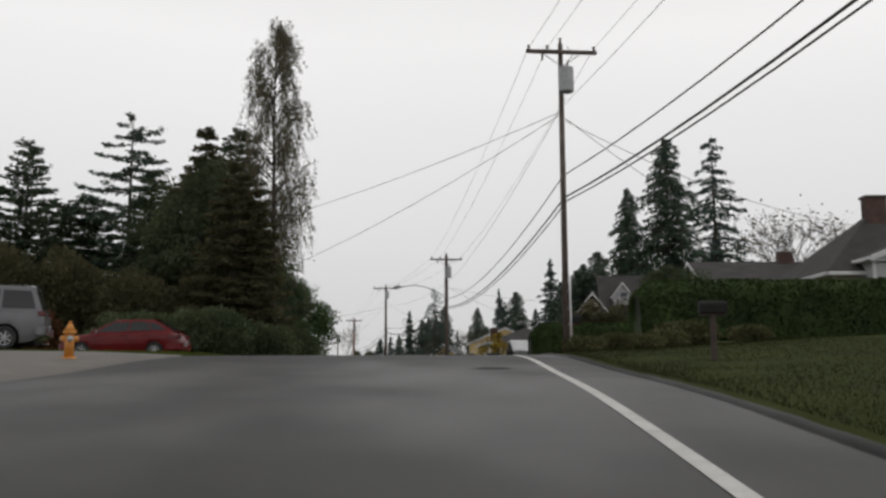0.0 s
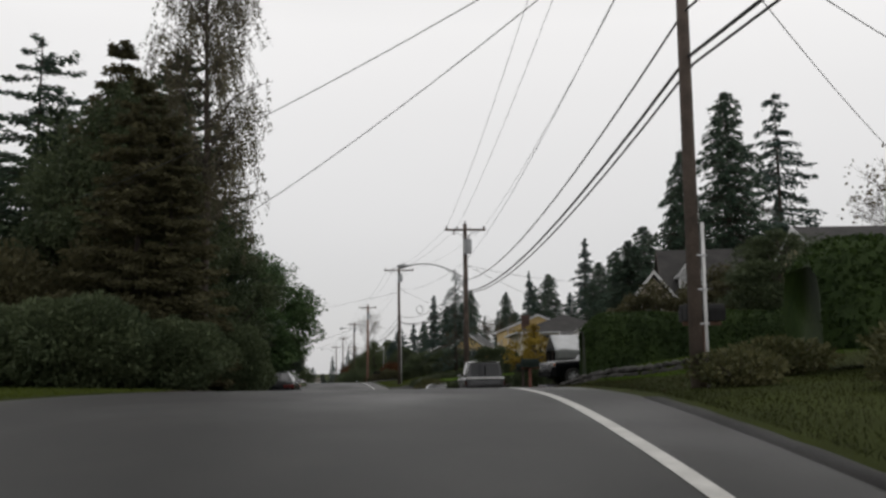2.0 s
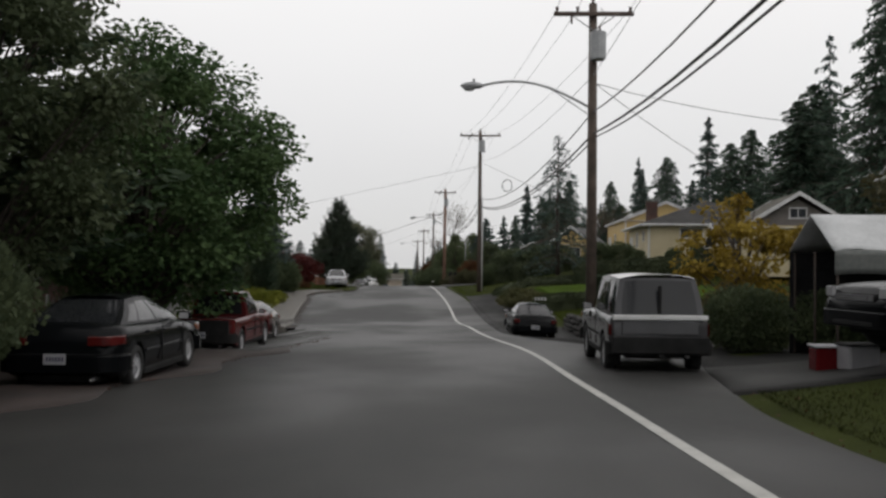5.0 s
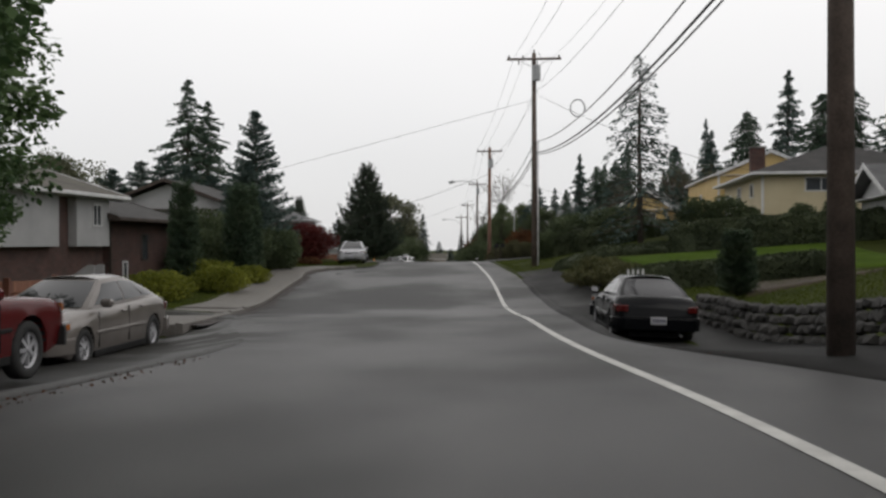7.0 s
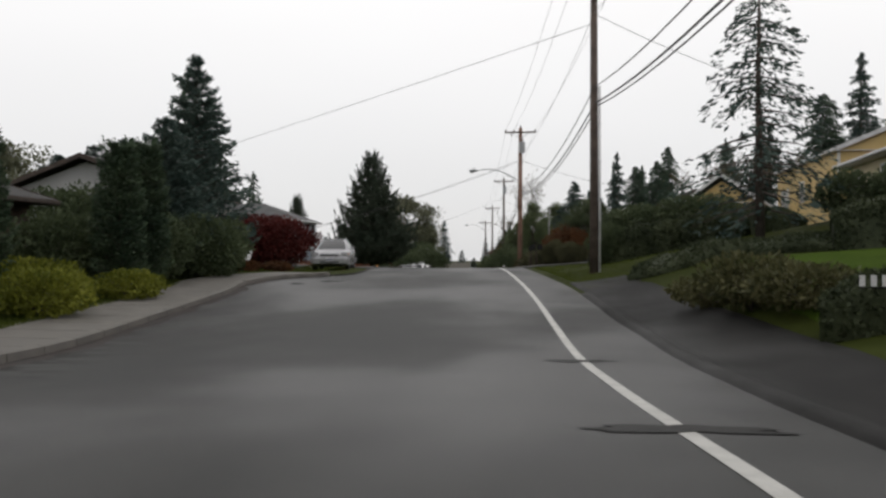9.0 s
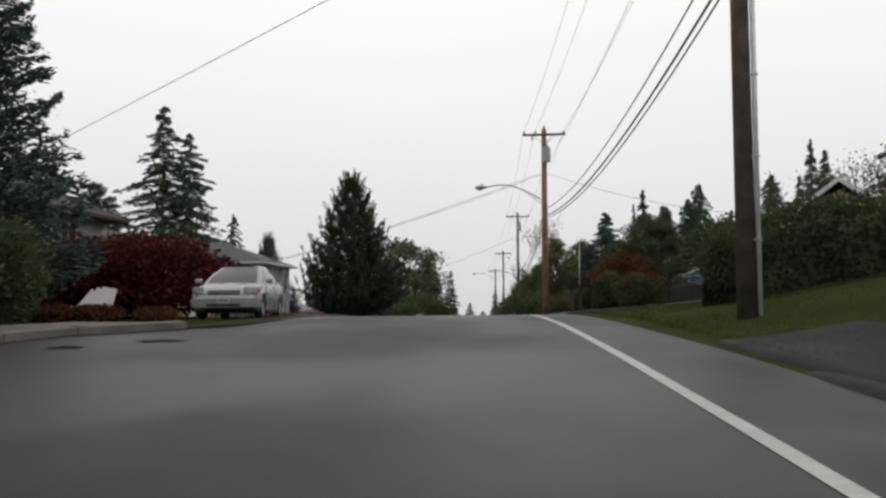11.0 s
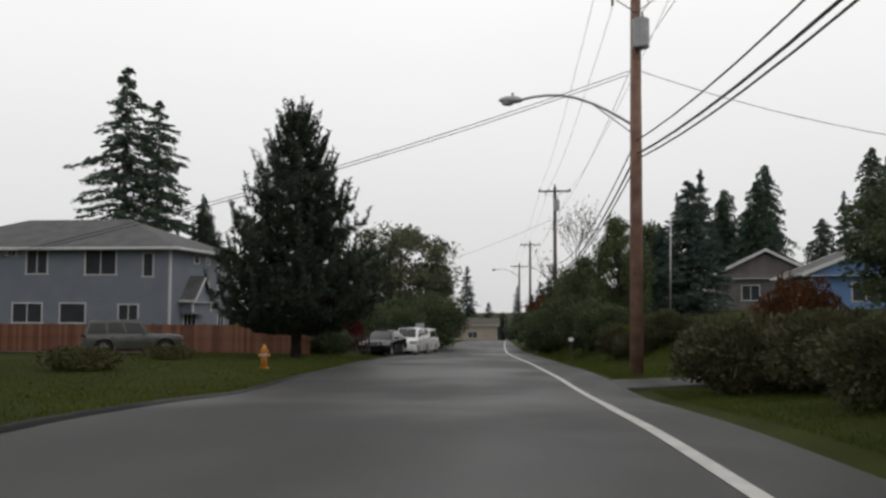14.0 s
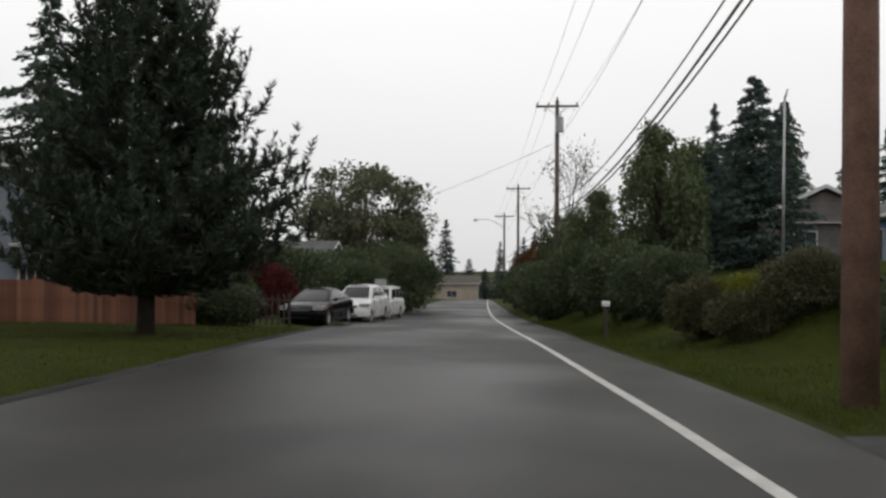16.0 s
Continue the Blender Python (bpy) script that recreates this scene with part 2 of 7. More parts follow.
M["green_leaf"] = leaf_material("green_leaves", (0.037, 0.074, 0.029), (0.107, 0.163, 0.065), 0.25)
M["dark_leaf"] = leaf_material("dark_evergreen_leaves", (0.045, 0.063, 0.033), (0.105, 0.128, 0.066), 0.3, 0.18)
M["willow_leaf"] = leaf_material("willow_leaves", (0.056, 0.076, 0.037), (0.125, 0.152, 0.074), 0.25)
M["bramble_leaf"] = leaf_material("bramble_leaves", (0.048, 0.049, 0.027), (0.115, 0.112, 0.06), 0.25, 0.2)
M["hedge_leaf"] = leaf_material("hedge_leaves", (0.017, 0.032, 0.011), (0.056, 0.088, 0.025), 0.2)
M["lime_leaf"] = leaf_material("yellow_green_leaves", (0.07, 0.085, 0.012), (0.24, 0.25, 0.04), 0.3)
M["yellow_leaf"] = leaf_material("yellow_autumn_leaves", (0.16, 0.105, 0.018), (0.38, 0.28, 0.05), 0.35)
M["rust_leaf"] = leaf_material("rust_autumn_leaves", (0.055, 0.028, 0.014), (0.155, 0.07, 0.032), 0.3)
M["red_leaf"] = leaf_material("dark_red_leaves", (0.05, 0.011, 0.011), (0.125, 0.028, 0.024), 0.25, 0.2)
M["heather"] = leaf_material("low_shrub_leaves", (0.041, 0.048, 0.019), (0.138, 0.131, 0.062), 0.25)
# pale blue-grey needle colour stands in for haze on the farthest trees
M["haze_leaf"] = leaf_material("haze_tinted_needles", (0.056, 0.080, 0.076), (0.105, 0.128, 0.120), 0.2)


# ---- geometry helpers ----
def mesh_object(name, verts, faces, mats, parent=None, label="", smooth=False, face_mats=None):
    me = bpy.data.meshes.new(name)
    me.from_pydata([tuple(v) for v in verts], [], [tuple(f) for f in faces])
    for m in mats if isinstance(mats, (list, tuple)) else [mats]:
        me.materials.append(m)
    if face_mats is not None:
        me.polygons.foreach_set("material_index", np.asarray(face_mats, dtype=np.int32))
    if smooth:
        me.polygons.foreach_set("use_smooth", np.ones(len(me.polygons), dtype=bool))
    me.update()
    ob = new(name, me)
    if parent is not None:
        ob.parent = parent
    if label:
        ob["label"] = label
    return ob


def part(name, bm, mat, parent=None, label="", smooth=False):
    me = bpy.data.meshes.new(name)
    bmesh.ops.recalc_face_normals(bm, faces=bm.faces)
    bm.to_mesh(me)
    bm.free()
    me.materials.append(mat)
    if smooth:
        me.polygons.foreach_set("use_smooth", np.ones(len(me.polygons), dtype=bool))
    ob = new(name, me)
    if parent is not None:
        ob.parent = parent
    if label:
        ob["label"] = label
    return ob


def thing(name, label, category, at=(0, 0, 0), rz=0, group="", kind=""):
    ob = new(name)
    ob.empty_display_size = 0.2
    ob.matrix_basis = pose(*at, 0, 0, rz)
    return tagged(ob, label, category, group, kind)


def box(bm, x0, x1, y0, y1, z0, z1, bevel=0.0):
    r = bmesh.ops.create_cube(bm, size=1.0)
    for v in r["verts"]:
        v.co = Vector((x0 + (v.co.x + 0.5) * (x1 - x0), y0 + (v.co.y + 0.5) * (y1 - y0), z0 + (v.co.z + 0.5) * (z1 - z0)))
    if bevel:
        edges = list({e for v in r["verts"] for e in v.link_edges})
        bmesh.ops.bevel(bm, geom=edges, offset=bevel, segments=1, affect="EDGES")
    return r["verts"]


def tube_data(points, radii, sides=6):
    """Verts and faces of a tapered tube through points."""
    vs, fs = [], []
    pts = [Vector(p) for p in points]
    for i, p in enumerate(pts):
        d = (pts[min(i + 1, len(pts) - 1)] - pts[max(i - 1, 0)]).normalized()
        a = d.cross(Vector((0, 0, 1)) if abs(d.z) < 0.9 else Vector((1, 0, 0))).normalized()
        b = d.cross(a)
        for k in range(sides):
            t = 2 * math.pi * k / sides
            vs.append(p + (a * math.cos(t) + b * math.sin(t)) * radii[i])
    for i in range(len(pts) - 1):
        for k in range(sides):
            fs.append((i * sides + k, i * sides + (k + 1) % sides, (i + 1) * sides + (k + 1) % sides, (i + 1) * sides + k))
    fs.append(tuple(range(sides))[::-1])
    fs.append(tuple((len(pts) - 1) * sides + k for k in range(sides)))
    return vs, fs


def tube(name, points, radii, mat, parent=None, sides=6, label="", smooth=True):
    if not isinstance(radii, (list, tuple)):
        radii = [radii] * len(points)
    v, f = tube_data(points, radii, sides)
    return mesh_object(name, v, f, mat, parent, label, smooth)


# ---- the lie of the land ----
ROAD_Y = [-60, -20, 0, 5, 10, 16, 22, 28, 34, 40, 46, 52, 58, 64, 70, 76, 82, 88, 93, 98, 104, 110, 116, 122, 127, 132, 137, 142, 150, 160, 180, 200, 240, 300, 400, 700]
ROAD_Z = [-4.24, -1.64, 0.25, 0.67, 1.04, 1.38, 1.79, 2.00, 2.02, 1.92, 1.63, 1.26, 1.00, 0.84, 0.61, 0.40, 0.23, -0.04, -0.19, -0.09, 0.10, 0.35, 0.61, 0.72, 0.70, 0.59, 0.32, 0.00, -0.20, -0.50, -1.20, -1.90, -3.05, -4.70, -8.00, -18.00]
LINE_Y = [-60, -20, -5.0, 5.0, 10.0, 15.0, 20.0, 25.0, 30.0, 36.0, 42.0, 48.0, 54.0, 60.0, 68.0, 73.0, 78.0, 84.0, 92.0, 98.0, 104.0, 110.0, 115.0, 120.0, 125.0, 130.0, 136.0, 142.0, 148.0, 154.0, 162.0, 171, 183, 240, 300, 400, 700]
LINE_X = [-5.5, -1.0, 0.72, 2.02, 2.67, 3.32, 3.82, 4.21, 4.58, 4.92, 5.1, 5.32, 5.34, 5.14, 4.67, 4.14, 3.7, 3.27, 2.76, 2.4, 2.02, 1.51, 0.98, 0.47, 0.03, -0.45, -0.82, -1.05, -1.63, -2.25, -3.05, -3.98, -5.15, -9.6, -13.6, -20.5, -41]
LEFT_Y = [-60, -20, 0, 14, 30, 45, 53, 60, 70, 74.5, 79, 84, 90, 99, 106, 112, 113.5, 115, 117, 120, 127.5, 131.4, 138, 147, 150.6, 154, 160.4, 172, 183, 240, 700]
LEFT_X = [-12, -8, -6.0, -4.9, -3.6, -2.3, -1.95, -1.5, -1.0, -1.15, -2.7, -4.0, -5.25, -6.58, -7.4, -7.85, -7.2, -5.6, -5.36, -5.6, -5.95, -6.5, -7.4, -8.6, -8.8, -9.13, -9.8, -10.95, -11.9, -16.6, -47]
RIGHT_Y = [-60, -20, -5.0, 5.0, 10.0, 15.0, 20.0, 25.0, 30.0, 36.0, 42.0, 48.0, 54.0, 59, 64, 70, 76, 80, 85, 95, 99.5, 104, 110, 115, 120, 125, 130, 136, 142, 148, 154, 162, 173.5, 183, 240, 700]
RIGHT_X = [-3.5, 0.4, 2.09, 3.33, 3.95, 4.5, 4.85, 5.28, 5.8, 6.23, 6.38, 6.65, 6.9, 7.6, 8.1, 6.6, 4.75, 4.47, 4.38, 4.1, 3.75, 3.5, 2.95, 2.2, 1.62, 1.15, 0.55, 0.22, 0.02, -0.36, -0.85, -1.68, -2.65, -3.6, -8.2, -39.6]


def smooth_interp(y, xs, ys):
    """Piecewise cubic through a table."""
    xs, ys = np.asarray(xs, float), np.asarray(ys, float)
    m = np.gradient(ys, xs)
    y = np.asarray(y, float)
    i = np.clip(np.searchsorted(xs, y, side="right") - 1, 0, len(xs) - 2)
    h = xs[i + 1] - xs[i]
    s = np.clip((y - xs[i]) / h, 0, 1)
    return ((2 * s**3 - 3 * s**2 + 1) * ys[i] + (s**3 - 2 * s**2 + s) * h * m[i]
            + (-2 * s**3 + 3 * s**2) * ys[i + 1] + (s**3 - s**2) * h * m[i + 1])


def road_z(y):
    return smooth_interp(y, ROAD_Y, ROAD_Z)


def line_x(y):
    return smooth_interp(y, LINE_Y, LINE_X)


def left_x(y):
    return smooth_interp(y, LEFT_Y, LEFT_X)


def right_x(y):
    return smooth_interp(y, RIGHT_Y, RIGHT_X)


# heights above the road at distances from its edge, along the walk
BANK_D = [0.0, 1.0, 2.2, 4.0, 10.0, 25.0, 60.0, 300.0]
BANK_R = {-60: [0, .05, .1, .3, .5, 1, 1], 20: [0, .08, .2, .4, .8, 1.5, 3], 34: [0, .08, .25, .7, 1.2, 2.2, 4], 42: [0, .06, .18, .45, 1.2, 1.8, 2.8, 5], 50: [0, .06, .35, .95, 1.8, 2.2, 3.2, 6],
          56: [0, .1, .25, .6, 1.5, 2.1, 3.5, 6], 66: [0, .05, .2, .6, 1.6, 3.5, 7], 72: [0, .03, .2, .8, 2.0, 4, 7], 78: [0, -.34, -.36, .0, 1.8, 3.0, 4.5, 8], 85: [0, -.28, -.28, .1, 1.5, 2.8, 4.5, 8], 92: [0, .02, .25, .6, 1.2, 2.4, 5, 9], 97: [0, .03, .3, 1.2, 1.45, 2.3, 5, 9], 103: [0, .05, .3, 1.2, 1.6, 2.9, 5, 9],
          112: [0, .1, .3, .9, 2.2, 3.2, 5, 9], 122: [0, .08, .3, 1.0, 2.2, 4, 8], 140: [0, .08, .3, .9, 1.8, 3, 6], 150: [0, .05, .08, .2, .6, 1.4, 3, 6], 156.5: [0, .05, .08, .3, .6, 1.6, 3, 6], 158.5: [0, .05, .3, 1.3, 1.7, 2.2, 3, 6], 165: [0, .05, .4, 1.7, 2.0, 2.4, 3, 6], 172: [0, .05, .5, 1.8, 2.4, 2.8, 3, 6], 186: [0, .1, .6, 2.0, 2.9, 3.2, 3.5, 6], 215: [0, .1, .4, 1.4, 2.4, 2.8, 3, 6], 240: [0, .1, .3, .5, 1, 2, 4], 700: [0, .1, .3, .5, 1, 2, 4]}
BANK_L = {-60: [0, .05, .1, .1, .1, .1, 0], 20: [0, .08, .12, .2, .3, .4, 0], 40: [0, .03, .1, .2, .3, .3, 0], 62: [0, .0, .05, .2, .4, .4, 0], 72: [0, -.22, -.36, .0, .4, .4, 0], 78: [0, -.2, -.32, .1, .4, .4, 0],
          84: [0, .1, .25, .4, .4, .2, 0], 105: [0, .1, .25, .35, .3, 0, -1], 118: [0, .04, -.17, -.1, -.05, -.2, -1], 124: [0, .04, -.17, -.1, -.05, -.2, -1], 130: [0, .06, .0, .12, .1, -.2, -1], 160: [0, .08, .14, .15, .1, -.2, -1], 700: [0, .1, .2, .2, .1, -.5, -2]}


def bank_table(table):
    ks = sorted(table)
    rows = [r if len(r) == 8 else r[:2] + [r[1] * 0.6 + r[2] * 0.4] + r[2:] for r in (table[k] for k in ks)]
    return np.array(ks, float), np.array(rows, float)


TAB_R, TAB_L = bank_table(BANK_R), bank_table(BANK_L)


def bank(tab, y, d):
    """Height above the road at distances d from its edge (arrays)."""
    ks, rows = tab
    y, d = np.asarray(y, float), np.asarray(d, float)
    j = np.clip(np.searchsorted(ks, y, side="right") - 1, 0, len(ks) - 2)
    s = np.clip((y - ks[j]) / (ks[j + 1] - ks[j]), 0, 1)
    s = s * s * (3 - 2 * s)
    bd = np.array(BANK_D)
    k = np.clip(np.searchsorted(bd, d, side="right") - 1, 0, len(bd) - 2)
    u = np.clip((d - bd[k]) / (bd[k + 1] - bd[k]), 0, 1)
    lo = rows[j, k] * (1 - s) + rows[j + 1, k] * s
    hi = rows[j, k + 1] * (1 - s) + rows[j + 1, k + 1] * s
    return lo * (1 - u) + hi * u


def ground_za(x, y):
    x, y = np.asarray(x, float), np.asarray(y, float)
    xr, xl = right_x(y), left_x(y)
    z = road_z(y)
    return z + np.where(x > xr, bank(TAB_R, y, np.maximum(x - xr, 0)), 0) + np.where(x < xl, bank(TAB_L, y, np.maximum(xl - x, 0)), 0)


def ground_z(x, y):
    return float(ground_za(x, y))


def rows_to_ribbon(name, ys, x0, x1, dz, mat, nx=2, crown=0.0):
    vs, fs = [], []
    for y in ys:
        a, b, z = float(x0(y)), float(x1(y)), float(road_z(y))
        for k in range(nx + 1):
            s = k / nx
            vs.append((a + (b - a) * s, y, z + dz + crown * 4 * s * (1 - s)))
    for j in range(len(ys) - 1):
        for k in range(nx):
            i = j * (nx + 1) + k
            fs.append((i, i + 1, i + nx + 2, i + nx + 1))
    return mesh_object(name, vs, fs, mat, smooth=True)


def ground_sheet():
    ys = np.concatenate([np.arange(-60, 0, 4), np.arange(0, 180, 1.0), np.arange(180, 320, 5), np.arange(320, 700, 20), [700, 1000, 1800, 3000]])
    off = np.array([0, 0.25, 0.6, 1, 1.6, 2.5, 4, 6, 8, 10, 14, 19, 25, 40, 60, 100, 200, 300, 900])
    vs, fs = [], []
    n = 2 * len(off)
    for y in ys:
        yy = min(float(y), 700)
        z0 = float(road_z(yy))
        xl, xr = float(left_x(yy)), float(right_x(yy))
        for d in off[::-1]:
            j = 0.06 * noise.noise(Vector(((xl - d) * 0.4, y * 0.4, 0))) * min(1, d)
            vs.append((xl - d, y, z0 - 0.02 + float(bank(TAB_L, yy, d)) + j))
        for d in off:
            j = 0.08 * noise.noise(Vector(((xr + d) * 0.4, y * 0.4, 5))) * min(1, d)
            vs.append((xr + d, y, z0 - 0.02 + float(bank(TAB_R, yy, d)) + j))
    for j in range(len(ys) - 1):
        for k in range(n - 1):
            i = j * n + k
            fs.append((i, i + 1, i + n + 1, i + n))
    return tagged(mesh_object("ground", vs, fs, M["grass"], smooth=True), "wet green grass verges and lawns beside the road", "ground", kind="structure")


ground_sheet()
road_ys = np.concatenate([np.arange(-58, 0, 2), np.arange(0, 180, 0.75), np.arange(180, 700, 6)])
tagged(rows_to_ribbon("road", road_ys, left_x, right_x, 0.0, M["asphalt"], 10), "wet dark grey asphalt road with worn patches", "road", kind="structure")
tagged(rows_to_ribbon("edge_line", np.arange(-58, 330, 0.75), lambda y: line_x(y) - 0.07, lambda y: line_x(y) + 0.07, 0.006, M["paint"], 1), "worn white painted edge line on the asphalt", "road marking", kind="structure")


# ---- utility poles ----
def pole_thing(x, y, top, arm=2.4, arm_z=0.35, wood="wood_pole", lean=(0.0, 0.0), label="weathered wooden utility pole with a crossarm", can=None, conduit=0.0, turn=0.0, r=0.16):
    z0 = ground_z(x, y) - 0.1
    H = top - z0
    p = thing("utility_pole", label, "utility pole", (x, y, z0), 0, "utility poles along the road")
    tube("shaft", [(0, 0, 0), (lean[0] * 0.5, lean[1] * 0.5, H / 2), (lean[0], lean[1], H)], [r, r * 0.88, r * 0.72], M[wood], p, 10)
    if arm:
        bm = bmesh.new()
        box(bm, -arm / 2, arm / 2, -0.06, 0.06, -0.06, 0.06, 0.01)
        a = part("crossarm", bm, M["wood_pole"], p)
        a.matrix_basis = pose(lean[0], lean[1] - 0.17, H - arm_z, 0, 0, turn)
        for k in (-0.46, -0.2, 0.46):
            bm = bmesh.new()
            bmesh.ops.create_cone(bm, segments=8, radius1=0.035, radius2=0.055, depth=0.16, cap_ends=True)
            i = part("insulator", bm, M["porcelain"], a, smooth=True)
            i.matrix_basis = pose(k * arm, 0, 0.13)
        for s in (-1, 1):
            tube("brace", [(s * arm * 0.27, -0.02, -0.06), (0, 0.02, -0.5)], 0.018, M["galv"], a, 4)
        if can != "none":
            tube("cutout", [(-arm * 0.28, -0.04, -0.05), (-arm * 0.28, -0.1, -0.32)], 0.035, M["porcelain"], a, 6)
    bm = bmesh.new()
    bmesh.ops.create_cone(bm, segments=8, radius1=0.035, radius2=0.055, depth=0.18, cap_ends=True)
    i = part("insulator", bm, M["porcelain"], p, smooth=True)
    i.matrix_basis = pose(lean[0], lean[1], H + 0.1)
    if can not in (None, "none"):
        bm = bmesh.new()
        bmesh.ops.create_cone(bm, segments=14, radius1=0.24, radius2=0.24, depth=0.85, cap_ends=True)
        bmesh.ops.bevel(bm, geom=[e for e in bm.edges if e.is_boundary is False and abs(e.verts[0].co.z - e.verts[1].co.z) < 1e-4], offset=0.03, segments=2, affect="EDGES")
        c = part("transformer", bm, M["can"], p, "grey cylindrical transformer can", smooth=False)
        c.matrix_basis = pose(lean[0] + 0.12, lean[1] - 0.3, H - can)
        tube("bushing", [(0.05, 0, 0.42), (0.05, 0, 0.62)], 0.03, M["porcelain"], c, 6)
        tube("lead_wire", [(0.05, 0, 0.62), (0.25, 0.1, 0.9), (0.1, 0.2, 1.2)], 0.012, M["wire"], c, 4)
    if conduit:
        cr = 0.03 if r < 0.13 else 0.045
        tube("conduit", [(r + 0.03, -0.06, 0), (r + 0.03 + lean[0] * conduit / H, -0.06, conduit)], cr, M["pvc"], p, 8, "pale plastic riser conduit")
        for k in range(1, 5):
            bm = bmesh.new()
            box(bm, -0.02, r + 0.04 + cr, -0.065 - cr, -0.03, 0, 0.03)
            s = part("strap", bm, M["galv"], p)
            s.matrix_basis = pose(lean[0] * conduit * k / 5 / H, 0, conduit * k / 5)
    return p


def street_arm(p, z, reach, dy, rise, big=1.0):
    """A curved steel arm with a cobra-head lamp on a pole's shaft."""
    pts = []
    for k in range(9):
        s = k / 8
        pts.append((-reach * s, dy * s, z + rise * math.sin(s * math.pi / 2) + 0.25 * math.sin(s * math.pi)))
    arm = tube("lamp_arm", pts, [0.04] * 9, M["galv"], p, 6, "curved grey steel lamp arm")
    tube("arm_brace", [(0, 0, z - 0.25), pts[3]], 0.018, M["galv"], p, 5)
    bm = bmesh.new()
    bmesh.ops.create_uvsphere(bm, u_segments=12, v_segments=8, radius=0.5)
    for v in bm.verts:
        v.co = Vector((v.co.x * 0.75 - 0.25, v.co.y * 0.32, v.co.z * (0.26 if v.co.z > 0 else 0.2)))
    h = part("lamp_head", bm, M["can"], p, "grey cobra-head street lamp housing", True)
    h.matrix_basis = pose(*pts[-1])
    bm = bmesh.new()
    bmesh.ops.create_uvsphere(bm, u_segments=10, v_segments=6, radius=0.5)
    for v in bm.verts:
        v.co = Vector((v.co.x * 0.4 - 0.35, v.co.y * 0.26, v.co.z * 0.22 - 0.06))
    part("lens", bm, M["lens"], h, smooth=True)
    bm = bmesh.new()
    bmesh.ops.create_cone(bm, segments=8, radius1=0.04, radius2=0.04, depth=0.1, cap_ends=True)
    s = part("photocell", bm, M["can"], h)
    s.matrix_basis = pose(-0.2, 0, 0.17)


M["lens"] = glass("lamp_lens", (0.25, 0.26, 0.26))
POLES = [(6.9, 30.6, 12.5), (7.12, 72.1, 10.75), (4.02, 113.5, 12.5), (0.36, 150.8, 11.0), (-2.68, 194.5, 10.6), (-6.4, 238.0, 9.4), (-9.0, 262.0, 7.8)]
p1 = pole_thing(*POLES[0], can=1.35, conduit=2.6, r=0.11)
p2 = pole_thing(*POLES[1], can=1.35, r=0.17, label="weathered utility pole with transformer and street lamp arm")
p3 = pole_thing(*POLES[2], arm=3.0, can=1.15, conduit=7.0, r=0.17, label="tall weathered utility pole with pale riser conduit")
p5 = pole_thing(*POLES[3], wood="wood_pole_red", can=1.5, r=0.2, lean=(0.05, 0), label="reddish-brown wooden utility pole with street lamp arm")
p6 = pole_thing(*POLES[4], can=1.4)
p7 = pole_thing(*POLES[5])
p8 = pole_thing(*POLES[6])
pb = pole_thing(7.6, -12.0, 12.7)
street_arm(p2, 7.55 - ground_z(7.1, 72) + 0.1, 3.4, 0.6, 0.8)
street_arm(p5, 6.9 - ground_z(0.36, 150.8) + 0.1, 3.3, 0.3, 0.9)
street_arm(p8, 6.0 - ground_z(-9, 262) + 0.1, 3.4, 0.3, 1.0)


def span(name, a, b, sag, r, mat, label, n=14):
    a, b = Vector(a), Vector(b)
    pts = [a.lerp(b, k / n) - Vector((0, 0, sag * 4 * (k / n) * (1 - k / n))) for k in range(n + 1)]
    return tagged(tube(name, pts, r, mat, None, 5), label, "cable")


ALL = [(7.6, -12.0, 12.7)] + POLES
for (xa, ya, za), (xb, yb, zb) in zip(ALL, ALL[1:]):
    for k in (-1.1, -0.48, 1.1):
        span("power_line", (xa + k, ya, za - 0.2), (xb + k, yb, zb - 0.2), 0.55, 0.008, M["thinwire"], "thin overhead power conductor between poles")
    span("power_line", (xa, ya, za - 2.2), (xb, yb, zb - 2.2), 0.6, 0.009, M["thinwire"], "thin overhead neutral wire between poles")
UPPER = [8.6, 7.98, 7.46, 7.58, 6.47, 4.95, 3.85, 2.6]
LOWER = [8.1, 7.24, 6.82, 7.0, 6.1, 4.4, 3.3, 2.1]
for j in range(len(ALL) - 1):
    (xa, ya, za), (xb, yb, zb) = ALL[j], ALL[j + 1]
    span("telephone_cable", (xa + 0.02, ya, UPPER[j]), (xb + 0.02, yb, UPPER[j + 1]), 0.95, 0.02, M["wire"], "black overhead telephone cable")
    span("telephone_cable", (xa + 0.05, ya, LOWER[j]), (xb + 0.05, yb, LOWER[j + 1]), 0.9, 0.03, M["wire"], "thick black overhead telephone cable")
    span("telephone_cable", (xa + 0.14, ya, LOWER[j] - 0.1), (xb + 0.14, yb, LOWER[j + 1] - 0.1), 0.9, 0.022, M["wire"], "black overhead telephone cable")
